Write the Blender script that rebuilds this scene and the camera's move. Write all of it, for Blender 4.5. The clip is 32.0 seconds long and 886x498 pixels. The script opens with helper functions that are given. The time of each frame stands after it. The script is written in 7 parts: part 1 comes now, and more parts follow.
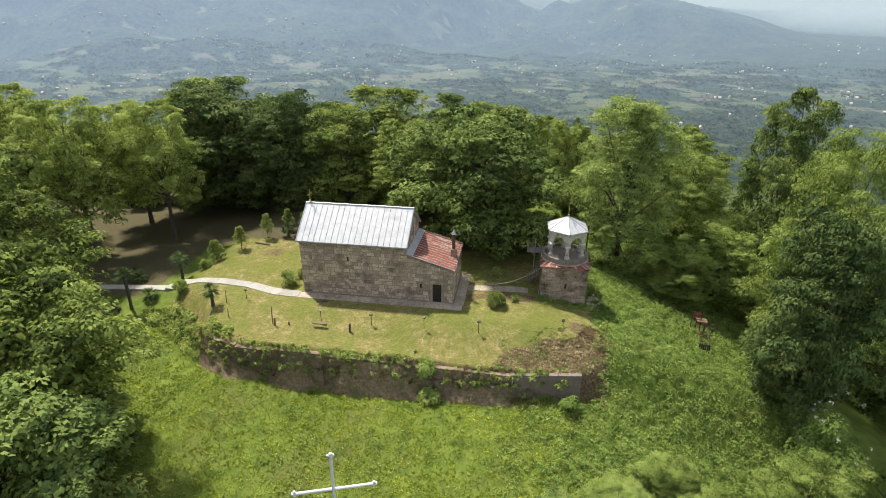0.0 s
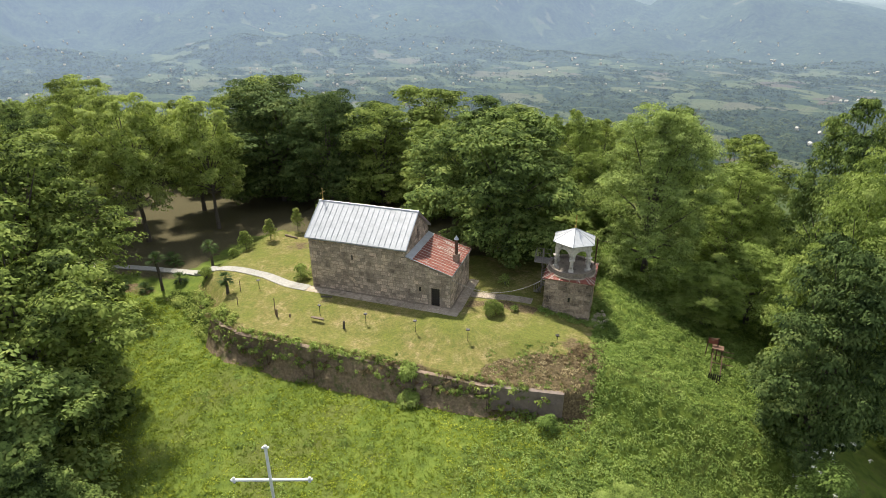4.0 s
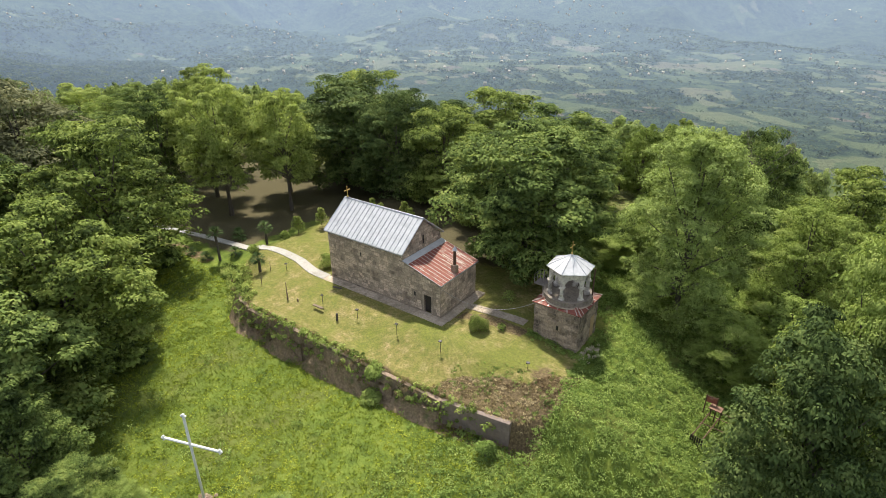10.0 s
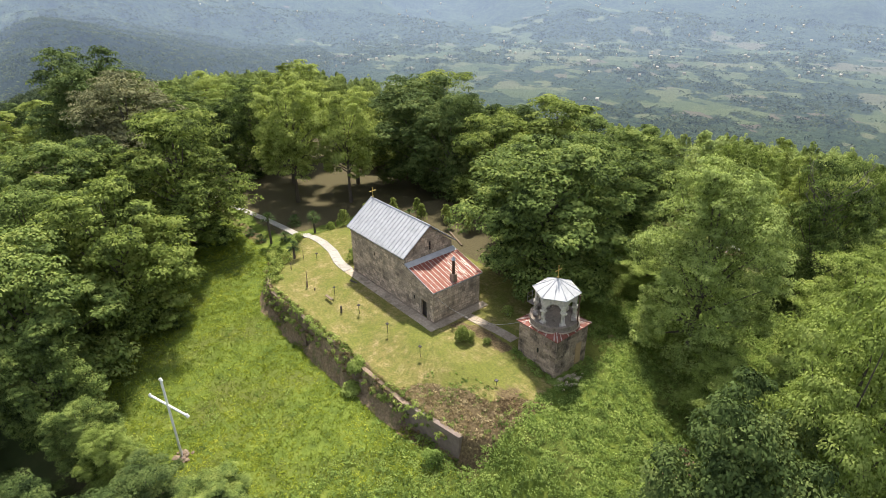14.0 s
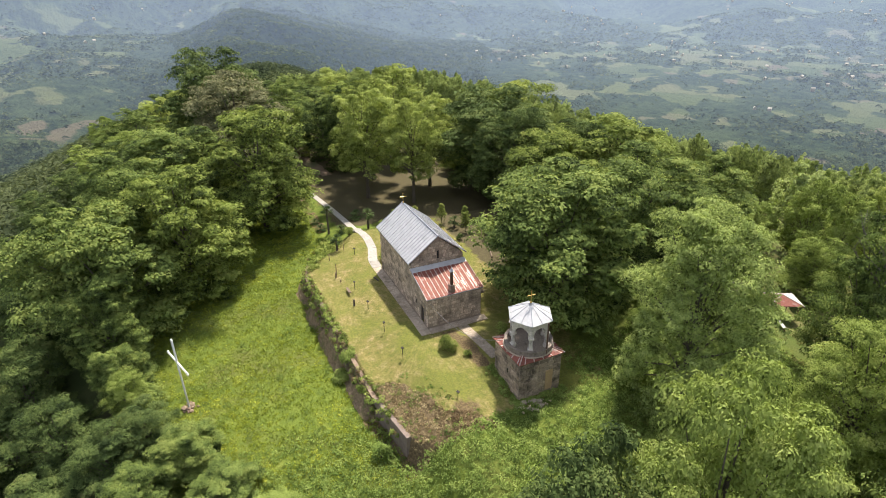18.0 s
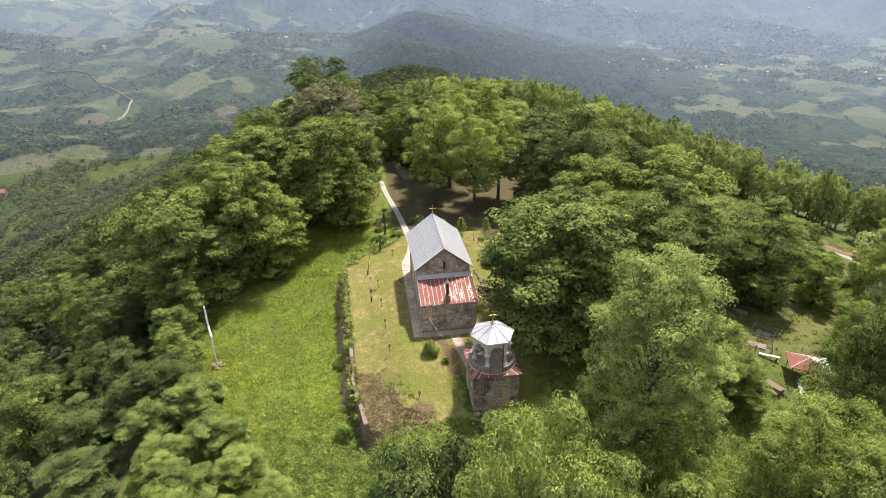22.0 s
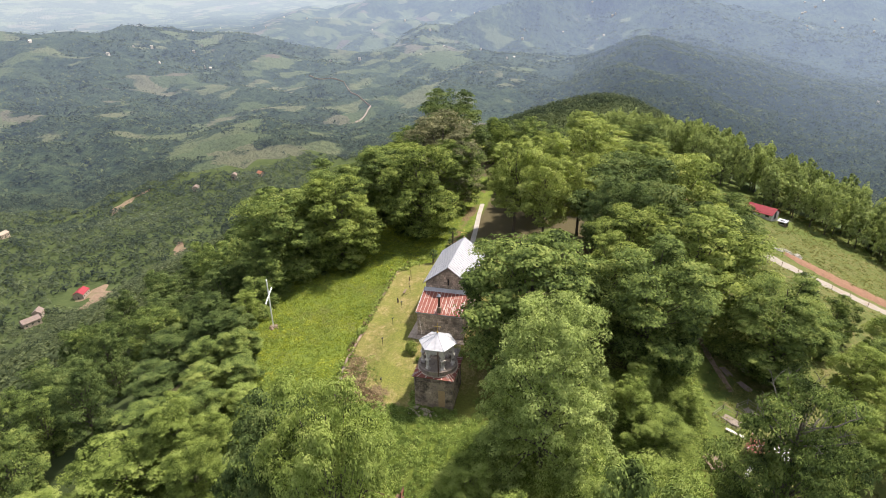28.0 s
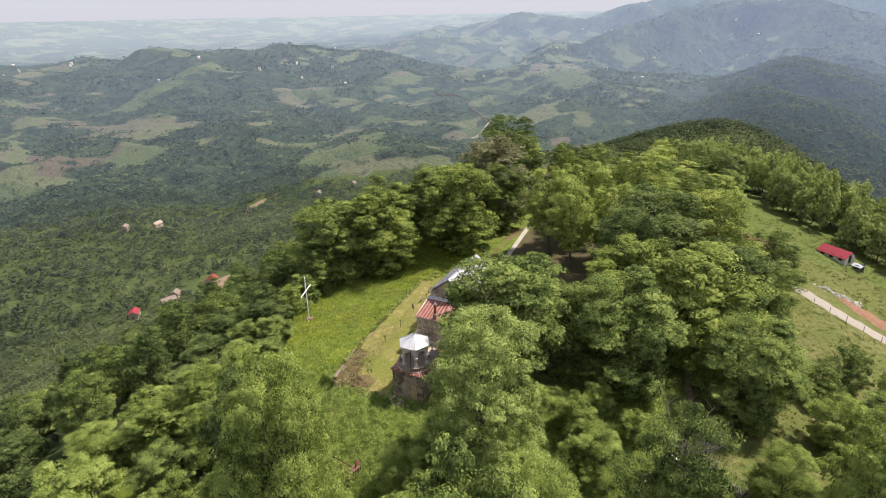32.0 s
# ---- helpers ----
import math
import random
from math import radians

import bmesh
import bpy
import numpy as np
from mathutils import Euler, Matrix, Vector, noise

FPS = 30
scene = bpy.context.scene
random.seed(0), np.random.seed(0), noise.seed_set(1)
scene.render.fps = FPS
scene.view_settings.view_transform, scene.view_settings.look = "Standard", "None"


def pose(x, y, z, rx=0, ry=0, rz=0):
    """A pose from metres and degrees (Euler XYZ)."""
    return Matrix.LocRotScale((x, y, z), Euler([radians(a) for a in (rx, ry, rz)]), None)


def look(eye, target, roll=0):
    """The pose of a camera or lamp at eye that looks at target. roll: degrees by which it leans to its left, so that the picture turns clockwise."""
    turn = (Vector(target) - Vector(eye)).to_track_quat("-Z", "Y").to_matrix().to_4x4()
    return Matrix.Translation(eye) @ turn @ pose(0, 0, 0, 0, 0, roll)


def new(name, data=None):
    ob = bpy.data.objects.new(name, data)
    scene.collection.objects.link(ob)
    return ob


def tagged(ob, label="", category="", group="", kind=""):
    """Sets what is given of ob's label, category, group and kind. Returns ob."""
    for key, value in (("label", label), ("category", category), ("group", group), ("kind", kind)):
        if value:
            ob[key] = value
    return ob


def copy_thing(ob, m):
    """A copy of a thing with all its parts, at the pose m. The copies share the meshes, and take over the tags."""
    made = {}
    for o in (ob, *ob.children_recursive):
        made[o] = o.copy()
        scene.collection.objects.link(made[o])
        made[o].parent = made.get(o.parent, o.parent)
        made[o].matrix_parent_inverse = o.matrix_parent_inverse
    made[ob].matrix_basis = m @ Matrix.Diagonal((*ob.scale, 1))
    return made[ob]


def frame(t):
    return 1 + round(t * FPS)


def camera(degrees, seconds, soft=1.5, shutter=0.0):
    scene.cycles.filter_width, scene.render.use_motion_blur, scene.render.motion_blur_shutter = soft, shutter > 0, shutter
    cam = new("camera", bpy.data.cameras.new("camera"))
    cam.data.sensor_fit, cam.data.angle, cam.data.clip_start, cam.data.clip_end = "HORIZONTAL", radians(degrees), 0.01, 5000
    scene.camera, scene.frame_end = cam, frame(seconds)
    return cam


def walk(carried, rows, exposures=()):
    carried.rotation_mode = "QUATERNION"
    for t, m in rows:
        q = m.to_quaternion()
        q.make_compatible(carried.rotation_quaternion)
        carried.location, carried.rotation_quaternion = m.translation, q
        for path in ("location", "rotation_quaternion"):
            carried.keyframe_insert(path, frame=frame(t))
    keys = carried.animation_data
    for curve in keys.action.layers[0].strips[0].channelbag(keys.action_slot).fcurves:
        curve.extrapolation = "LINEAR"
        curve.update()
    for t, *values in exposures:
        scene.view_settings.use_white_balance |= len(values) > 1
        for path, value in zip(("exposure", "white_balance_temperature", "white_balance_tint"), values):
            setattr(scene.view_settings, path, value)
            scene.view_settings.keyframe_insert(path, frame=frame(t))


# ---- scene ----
cam = camera(76.3, 32.0, 0.4)
PATH = [
    (0, 6.544, -49.555, 28.423, 65.862, -0.297, 8.779),
    (0.5, 7.526, -49.355, 28.458, 65.858, -0.219, 9.888),
    (1, 8.54, -49.104, 28.514, 65.797, -0.154, 11.063),
    (1.5, 9.567, -48.83, 28.59, 65.76, -0.096, 12.236),
    (2, 10.63, -48.529, 28.686, 65.71, -0.022, 13.44),
    (2.5, 11.721, -48.233, 28.763, 65.665, 0.045, 14.665),
    (3, 12.81, -47.907, 28.881, 65.617, 0.109, 15.898),
    (3.5, 13.91, -47.557, 29.045, 65.556, 0.157, 17.156),
    (5.5, 18.467, -45.863, 29.616, 65.248, 0.228, 22.453),
    (6, 19.653, -45.314, 29.773, 65.131, 0.242, 23.864),
    (6.5, 20.822, -44.723, 29.938, 65.039, 0.272, 25.298),
    (7, 21.99, -44.125, 30.115, 64.926, 0.298, 26.71),
    (7.5, 23.186, -43.471, 30.283, 64.832, 0.315, 28.187),
    (8, 24.386, -42.768, 30.495, 64.711, 0.355, 29.653),
    (8.5, 25.559, -42.045, 30.724, 64.598, 0.382, 31.153),
    (9, 26.731, -41.31, 30.974, 64.496, 0.378, 32.642),
    (9.5, 27.899, -40.556, 31.23, 64.41, 0.365, 34.152),
    (10, 29.121, -39.701, 31.483, 64.281, 0.409, 35.763),
    (10.5, 30.353, -38.835, 31.746, 64.178, 0.417, 37.385),
    (11, 31.587, -37.919, 31.999, 64.068, 0.409, 39.093),
    (11.5, 32.83, -36.913, 32.265, 63.94, 0.444, 40.799),
    (12, 34.065, -35.873, 32.515, 63.839, 0.458, 42.591),
    (12.5, 35.326, -34.783, 32.771, 63.757, 0.474, 44.417),
    (13, 36.543, -33.651, 33.043, 63.648, 0.526, 46.233),
    (13.5, 37.764, -32.484, 33.324, 63.579, 0.555, 48.05),
    (15.5, 42.71, -27.388, 34.434, 63.443, 0.675, 55.598),
    (16, 43.861, -26.017, 34.781, 63.394, 0.675, 57.551),
    (16.5, 45.019, -24.564, 35.128, 63.357, 0.696, 59.497),
    (17, 46.18, -23.072, 35.469, 63.336, 0.718, 61.451),
    (17.5, 47.34, -21.526, 35.835, 63.31, 0.729, 63.447),
    (18, 48.464, -19.922, 36.196, 63.3, 0.766, 65.473),
    (18.5, 49.585, -18.255, 36.551, 63.334, 0.77, 67.515),
    (19, 50.67, -16.535, 36.915, 63.366, 0.812, 69.566),
    (19.5, 51.729, -14.819, 37.277, 63.421, 0.808, 71.577),
    (20, 52.775, -13.058, 37.626, 63.486, 0.833, 73.561),
    (20.5, 53.794, -11.296, 38.046, 63.534, 0.792, 75.547),
    (21, 54.791, -9.429, 38.414, 63.617, 0.791, 77.571),
    (21.5, 55.763, -7.505, 38.776, 63.705, 0.802, 79.591),
    (22, 56.691, -5.564, 39.136, 63.825, 0.801, 81.585),
    (22.5, 57.609, -3.588, 39.552, 63.936, 0.8, 83.55),
    (23, 58.406, -1.695, 39.888, 64.07, 0.809, 85.403),
    (23.5, 59.255, 0.353, 40.294, 64.22, 0.763, 87.346),
    (24, 60.051, 2.411, 40.661, 64.396, 0.743, 89.305),
    (24.5, 60.837, 4.571, 41.092, 64.531, 0.752, 91.198),
    (25, 61.545, 6.736, 41.483, 64.689, 0.776, 93.083),
    (25.5, 62.29, 8.94, 41.93, 64.88, 0.728, 94.992),
    (27.5, 64.776, 17.986, 43.407, 65.722, 0.649, 102.307),
    (28, 65.307, 20.325, 43.87, 65.888, 0.681, 104.006),
    (28.5, 65.778, 22.635, 44.308, 66.071, 0.71, 105.651),
    (29, 66.215, 24.972, 44.723, 66.286, 0.715, 107.326),
    (29.5, 66.613, 27.37, 45.138, 66.528, 0.765, 109.042),
    (30, 66.98, 29.711, 45.605, 66.716, 0.801, 110.547),
    (30.5, 67.27, 32.052, 46.07, 66.922, 0.839, 112.072),
    (31, 67.504, 34.408, 46.502, 67.136, 0.885, 113.57),
    (31.5, 67.722, 36.836, 46.955, 67.388, 0.966, 115.137),
    (32, 67.875, 39.265, 47.379, 67.63, 1.063, 116.567),
]
walk(cam, [(r[0], pose(*r[1:])) for r in PATH], [(0.0, 0.34, 6350, 8.0), (6.0, 0.38, 6350, 8.0), (9.0, 0.44, 6350, 9.0), (16.0, 0.56, 6450, 12.0), (25.0, 0.56, 6500, 17.0), (30.0, 0.46, 6500, 17.0), (32.0, 0.36, 6500, 17.0)])

# ---- world, sun, exposure ----
SUN_FROM = Vector((-2.6, 2.4, 6.06)).normalized()
world = bpy.data.worlds.new("sky")
scene.world = world
world.use_nodes = True
wn = world.node_tree
sky = wn.nodes.new("ShaderNodeTexSky")
sky.sky_type = "NISHITA"
sky.sun_disc = False
sky.sun_elevation = math.asin(SUN_FROM.z)
sky.sun_rotation = math.atan2(SUN_FROM.x, SUN_FROM.y)
sky.air_density, sky.dust_density, sky.ozone_density = 1.0, 0.4, 1.0
cloud = wn.nodes.new("ShaderNodeMix")
cloud.data_type = "RGBA"
cloud.inputs[0].default_value = 0.88
cloud.inputs[7].default_value = (4.3, 4.6, 5.2, 1.0)
wn.links.new(sky.outputs[0], cloud.inputs[6])
wn.links.new(cloud.outputs[2], wn.nodes["Background"].inputs[0])
wn.nodes["Background"].inputs[1].default_value = 0.114
sun = new("sun", bpy.data.lights.new("sun", "SUN"))
sun.data.energy, sun.data.angle, sun.data.color = 5.0, radians(3.5), (1.0, 0.925, 0.8)
sun.matrix_world = look(SUN_FROM * 300, (0, 0, 0))


# ---- small tools ----
def smooth(a, b, v):
    u = np.clip((v - a) / (b - a), 0.0, 1.0)
    return u * u * (3 - 2 * u)


def rise(u, k):
    return (u + np.sqrt(u * u + k * k)) / 2


def lattice(ix, iy, seed):
    v = np.sin(ix * 127.1 + iy * 311.7 + seed * 74.7) * 43758.5453
    return v - np.floor(v)


def ripple(x, y, size, seed=0):
    """Smooth noise from 0 to 1 with features of that size."""
    x, y = np.asarray(x, float) / size, np.asarray(y, float) / size
    ix, iy = np.floor(x), np.floor(y)
    fx, fy = x - ix, y - iy
    fx, fy = fx * fx * (3 - 2 * fx), fy * fy * (3 - 2 * fy)
    a = lattice(ix, iy, seed) * (1 - fx) + lattice(ix + 1, iy, seed) * fx
    b = lattice(ix, iy + 1, seed) * (1 - fx) + lattice(ix + 1, iy + 1, seed) * fx
    return a * (1 - fy) + b * fy


def fractal(x, y, size, seed=0, octaves=4):
    total, amp, norm = 0.0, 1.0, 0.0
    for k in range(octaves):
        total = total + amp * ripple(x, y, size / 2 ** k, seed + k)
        norm += amp
        amp *= 0.5
    return total / norm


# ---- lie of the land ----
PATCH_X, PATCH_Y = [4.4, 5.4, 7.0, 9.0, 12.0, 13.2, 15.5], [-8.8, -6.4, -5.2, -4.5, -3.6, -1.2, 1.2]
WALL_X = [-31.0, -26.5, -23.5, -19.2, -6.8, 6.4, 12.5, 13.4]
WALL_Y = [-3.4, -5.0, -8.0, -9.8, -9.3, -8.6, -7.5, -7.3]
WALL_Z = [-0.2, 0.0, -0.1, -0.25, -0.75, -1.55, -1.72, -1.8]


def valley(x, y):
    r = np.hypot(x, y)
    yaw = np.degrees(np.arctan2(-x, y))
    top = np.interp(yaw, [-180, -120, -60, -40, -29, -23, -19, -12, -6, 0, 15, 30, 47, 60, 75, 86, 91, 95, 99, 103, 109, 115, 122, 150, 180],
                    [-3.0, -3.0, -3.2, -3.2, -3.1, -2.9, -2.2, -1.3, -0.8, 0.2, 1.6, 2.8, 3.2, 2.8, 1.8, 0.4, -0.2, 0.2, -0.5, -1.5, -0.9, -1.6, -2.6, -2.9, -3.0])
    rolling = smooth(82, 105, yaw) * (1 - smooth(172, 182, yaw)) + 0.25
    z = -200 + 30 * rolling * fractal(x, y, 500, 3) + 90 * rolling * smooth(600, 1500, r) * (fractal(x, y, 620, 7, 4) - 0.15) + 95 * (rolling - 0.25) * smooth(450, 900, r) * (1 - np.abs(2 * fractal(x, y, 430, 17, 4) - 1) - 0.8)
    ridge = np.exp(-((yaw - 135) / 40) ** 2) * np.exp(-((r - 1750) / 420) ** 2)
    z = z + ridge * (95 + 60 * (fractal(x, y, 420, 9, 4) - 0.5))
    dark = np.exp(-((yaw - 83.5) / np.where(yaw > 83.5, 6.5, 12.0)) ** 2) * smooth(420, 1000, r) * (1 - smooth(1500, 2100, r))
    z = z + dark * (100 + 80 * (1 - np.abs(2 * fractal(x, y, 330, 21, 4) - 1) - 0.78))
    rim = np.interp(yaw, [62, 86, 125, 140], [3400, 2550, 2550, 3400])
    t = smooth(0.56 * rim, rim, r)
    crest = 45 + rim * np.tan(np.radians(top))
    folds = 1 - np.abs(2 * fractal(x, y, 850, 13, 5) - 1)
    z = z * (1 - t) + t * crest + smooth(0.56 * rim, 0.85 * rim, r) * smooth(-3.2, -0.5, top) * 420 * (folds - 0.84)
    # rim lifted to the horizon as a wall for painted haze
    far = smooth(3500, 4700, r)
    return z * (1 - far) + far * np.maximum(45 + r * np.tan(np.radians(0.25)), crest + 20)


def shaded_hill(x, y):
    """Where denser wood covers a rounded hill; its darker colour paints cloud shade."""
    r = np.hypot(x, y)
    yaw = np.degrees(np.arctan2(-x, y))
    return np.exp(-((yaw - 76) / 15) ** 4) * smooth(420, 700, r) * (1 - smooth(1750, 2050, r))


def pasture(x, y):
    """Share of open fields among the woods of slopes and valley, 0 to 1."""
    x, y = np.asarray(x, float), np.asarray(y, float)
    r = np.hypot(x, y)
    yaw = np.degrees(np.arctan2(-x, y))
    lean = 0.06 * smooth(900, 1100, r) * (1 - smooth(1700, 2100, r)) * (1 - smooth(55, 70, yaw))
    lean = lean + 0.05 * smooth(900, 1400, r) * smooth(96, 108, yaw) - 0.3 * shaded_hill(x, y) - 0.07 * (1 - smooth(650, 1000, r))
    lean = lean - 0.12 * smooth(1900, 2300, r) * (1 - smooth(96, 104, yaw)) + 0.14 * (fractal(x, y, 520, 301, 3) - 0.5)
    v = 0.5 * fractal(x, y, 105, 201, 4) + 0.5 * fractal(x + 0.6 * y, y, 44, 207, 3) + lean
    return smooth(0.54, 0.63, v)


def land(x, y):
    x, y = np.asarray(x, float), np.asarray(y, float)
    edge = np.interp(x, WALL_X, WALL_Y)
    crown = np.interp(x, WALL_X, WALL_Z)
    lawn = crown * smooth(-2.2, -7.6, y) * smooth(-40, -24, x)
    lawn = lawn - 0.9 * smooth(5, 15, x) * smooth(-6, 1, y)
    lawn = lawn - 1.4 * smooth(-27.5, -32.5, x) - 0.8 * smooth(-34, -58, x)
    meadow = -4.05 - 0.03 * rise(-(y + 10), 2) + 0.95 * smooth(-10, -20, x) + 1.2 * smooth(-22, -38, x)
    meadow = np.minimum(meadow, lawn)
    wide = 0.45 + 5.5 * smooth(12.6, 17, x) + 4.0 * smooth(-20.5, -25, x)
    s = smooth(0, 1, (y - edge + 0.2) / wide + 0.5 * smooth(12.6, 17, x))
    core = meadow * (1 - s) + lawn * s
    south = 0.52 * rise(-(y + 31 + 0.06 * (x + 4)), 6)
    east = 0.40 * rise(x - 17 + 3 * smooth(0, -20, y), 5)
    north = 0.14 * rise(y - 24, 8) + 0.16 * rise(y - 62, 12) + 0.16 * rise(y - 150, 30)
    west = 0.22 * rise(-x - 140, 30)
    drop = np.sqrt(south ** 2 + east ** 2 + west ** 2) + north
    z = core - drop + 0.18 * (fractal(x, y, 7, 31, 3) - 0.5) * smooth(0, 1.5, np.maximum(drop, -core - 2.4))
    r = np.hypot(x, y)
    z = z + smooth(60, 200, r) * 10 * (fractal(x, y, 90, 37, 3) - 0.5)
    z = z + 30 * np.exp(-((x + 385) / 85) ** 2 - ((y - 38) / 72) ** 2)
    low = valley(x, y)
    gap = z - low
    return low + (gap + np.sqrt(gap * gap + 900.0)) / 2 - 6 * smooth(30, 0, np.abs(gap)) - 0.3


def ground_at(x, y):
    return float(land(x, y))


# ---- materials ----
def nodes_of(name):
    m = bpy.data.materials.new(name)
    m.use_nodes = True
    nt = m.node_tree
    return m, nt, nt.nodes["Principled BSDF"], nt.nodes["Material Output"]


def noise_node(nt, scale, detail=4.0, rough=0.6, vector=None, kind="ShaderNodeTexNoise"):
    n = nt.nodes.new(kind)
    n.inputs["Scale"].default_value = scale
    if kind == "ShaderNodeTexNoise":
        n.inputs["Detail"].default_value, n.inputs["Roughness"].default_value = detail, rough
    if vector is not None:
        nt.links.new(vector, n.inputs["Vector"])
    return n


def ramp(nt, fac, stops):
    r = nt.nodes.new("ShaderNodeValToRGB")
    el = r.color_ramp.elements
    while len(el) < len(stops):
        el.new(0.5)
    for e, (p, c) in zip(el, stops):
        e.position, e.color = p, (*c, 1.0)
    nt.links.new(fac, r.inputs[0])
    return r.outputs[0]


def mixed(nt, fac, a, b, mode="MIX"):
    n = nt.nodes.new("ShaderNodeMix")
    n.data_type, n.blend_type = "RGBA", mode
    for socket, v in ((n.inputs[0], fac), (n.inputs[6], a), (n.inputs[7], b)):
        if isinstance(v, (int, float)):
            socket.default_value = v
        elif isinstance(v, tuple):
            socket.default_value = (*v, 1.0)
        else:
            nt.links.new(v, socket)
    return n.outputs[2]


def maths(nt, op, a, b=None, clamp=False):
    n = nt.nodes.new("ShaderNodeMath")
    n.operation, n.use_clamp = op, clamp
    for socket, v in zip(n.inputs, (a, b)):
        if v is None:
            continue
        if isinstance(v, (int, float)):
            socket.default_value = v
        else:
            nt.links.new(v, socket)
    return n.outputs[0]


def bumped(nt, bsdf, height, strength, distance):
    b = nt.nodes.new("ShaderNodeBump")
    b.inputs["Strength"].default_value, b.inputs["Distance"].default_value = strength, distance
    nt.links.new(height, b.inputs["Height"])
    nt.links.new(b.outputs[0], bsdf.inputs["Normal"])


def surface(name, dark, light, size=1.0, rough=0.85, metal=0.0, bump=0.3, depth=0.02, stain=None, stain_size=2.5, stain_cut=(0.55, 0.75), pieces=0.0):
    """A weathered surface: two tones at a fine scale, stains at a coarse one, and tone by piece."""
    m, nt, bsdf, _ = nodes_of(name)
    pos = nt.nodes.new("ShaderNodeNewGeometry")
    fine = noise_node(nt, 3.0 / size, 6, 0.65, pos.outputs["Position"])
    colour = ramp(nt, fine.outputs[0], [(0.3, dark), (0.7, light)])
    if stain:
        coarse = noise_node(nt, 1.0 / stain_size, 5, 0.65, pos.outputs["Position"])
        fac = ramp(nt, coarse.outputs[0], [(stain_cut[0], (0, 0, 0)), (stain_cut[1], (1, 1, 1))])
        colour = mixed(nt, fac, colour, stain)
    if pieces:
        isl = maths(nt, "ADD", maths(nt, "MULTIPLY", pos.outputs["Random Per Island"], pieces), 1 - pieces / 2)
        ob = nt.nodes.new("ShaderNodeObjectInfo")
        tone = maths(nt, "MULTIPLY", isl, maths(nt, "ADD", maths(nt, "MULTIPLY", ob.outputs["Random"], pieces), 1 - pieces / 2))
        hsv = nt.nodes.new("ShaderNodeHueSaturation")
        nt.links.new(tone, hsv.inputs["Value"])
        nt.links.new(colour, hsv.inputs["Color"])
        colour = hsv.outputs[0]
    nt.links.new(colour, bsdf.inputs["Base Color"])
    bsdf.inputs["Roughness"].default_value, bsdf.inputs["Metallic"].default_value = rough, metal
    if bump:
        grit = noise_node(nt, 9.0 / size, 5, 0.7, pos.outputs["Position"])
        bumped(nt, bsdf, grit.outputs[0], bump, depth)
    return m


def foliage(name, dark, mid, light, through_light=0.35, patches=0.7, single=0.26):
    m, nt, bsdf, out = nodes_of(name)
    geo = nt.nodes.new("ShaderNodeNewGeometry")
    ob = nt.nodes.new("ShaderNodeObjectInfo")
    patch = noise_node(nt, patches, 3, 0.6, geo.outputs["Position"])
    v = maths(nt, "ADD", maths(nt, "MULTIPLY", maths(nt, "SUBTRACT", geo.outputs["Random Per Island"], 0.5), single), maths(nt, "MULTIPLY", maths(nt, "SUBTRACT", patch.outputs[0], 0.163), 1.45))
    v = maths(nt, "ADD", v, maths(nt, "MULTIPLY", maths(nt, "SUBTRACT", ob.outputs["Random"], 0.5), 0.22), True)
    clump = nt.nodes.new("ShaderNodeAttribute")
    clump.attribute_name = "tone"
    v = maths(nt, "ADD", v, maths(nt, "MULTIPLY", clump.outputs["Fac"], 0.26), True)
    col = ramp(nt, v, [(0.12, dark), (0.5, mid), (0.92, light)])
    nt.links.new(col, bsdf.inputs["Base Color"])
    bsdf.inputs["Roughness"].default_value = 0.7
    bsdf.inputs["Specular IOR Level"].default_value = 0.06
    tr = nt.nodes.new("ShaderNodeBsdfTranslucent")
    warm = mixed(nt, 1.0, col, (1.0, 1.0, 0.72), "MULTIPLY")
    nt.links.new(warm, tr.inputs[0])
    mx = nt.nodes.new("ShaderNodeMixShader")
    mx.inputs[0].default_value = through_light
    nt.links.new(bsdf.outputs[0], mx.inputs[1])
    nt.links.new(tr.outputs[0], mx.inputs[2])
    nt.links.new(mx.outputs[0], out.inputs[0])
    return m


M_STONE = surface("grey_brown_stone", (0.37, 0.285, 0.21), (0.74, 0.605, 0.465), 0.45, 0.92, 0, 0.7, 0.025, (0.22, 0.175, 0.135), 1.6, (0.48, 0.7), 0.6)
M_TOWER_STONE = surface("brown_tower_stone", (0.23, 0.17, 0.125), (0.5, 0.4, 0.305), 0.6, 0.93, 0, 0.7, 0.025, (0.1, 0.08, 0.062), 1.3, (0.46, 0.64), 0.75)
M_MORTAR = surface("old_mortar", (0.22, 0.172, 0.13), (0.4, 0.325, 0.25), 0.3, 0.95, 0, 0.5, 0.02, (0.12, 0.1, 0.08), 1.2)
M_ZINC = surface("zinc_sheet", (0.46, 0.465, 0.48), (0.58, 0.585, 0.6), 1.5, 0.45, 0.1, 0.08, 0.01, (0.34, 0.345, 0.36), 1.2, (0.5, 0.8), 0.12)
M_ZINC_DARK = surface("zinc_seam", (0.36, 0.38, 0.42), (0.48, 0.5, 0.54), 0.6, 0.5, 0.5, 0.1, 0.01)
M_RUST = surface("rusty_red_sheet", (0.18, 0.05, 0.034), (0.31, 0.105, 0.074), 0.5, 0.75, 0.0, 0.15, 0.01, (0.42, 0.34, 0.31), 0.7, (0.56, 0.76), 0.3)
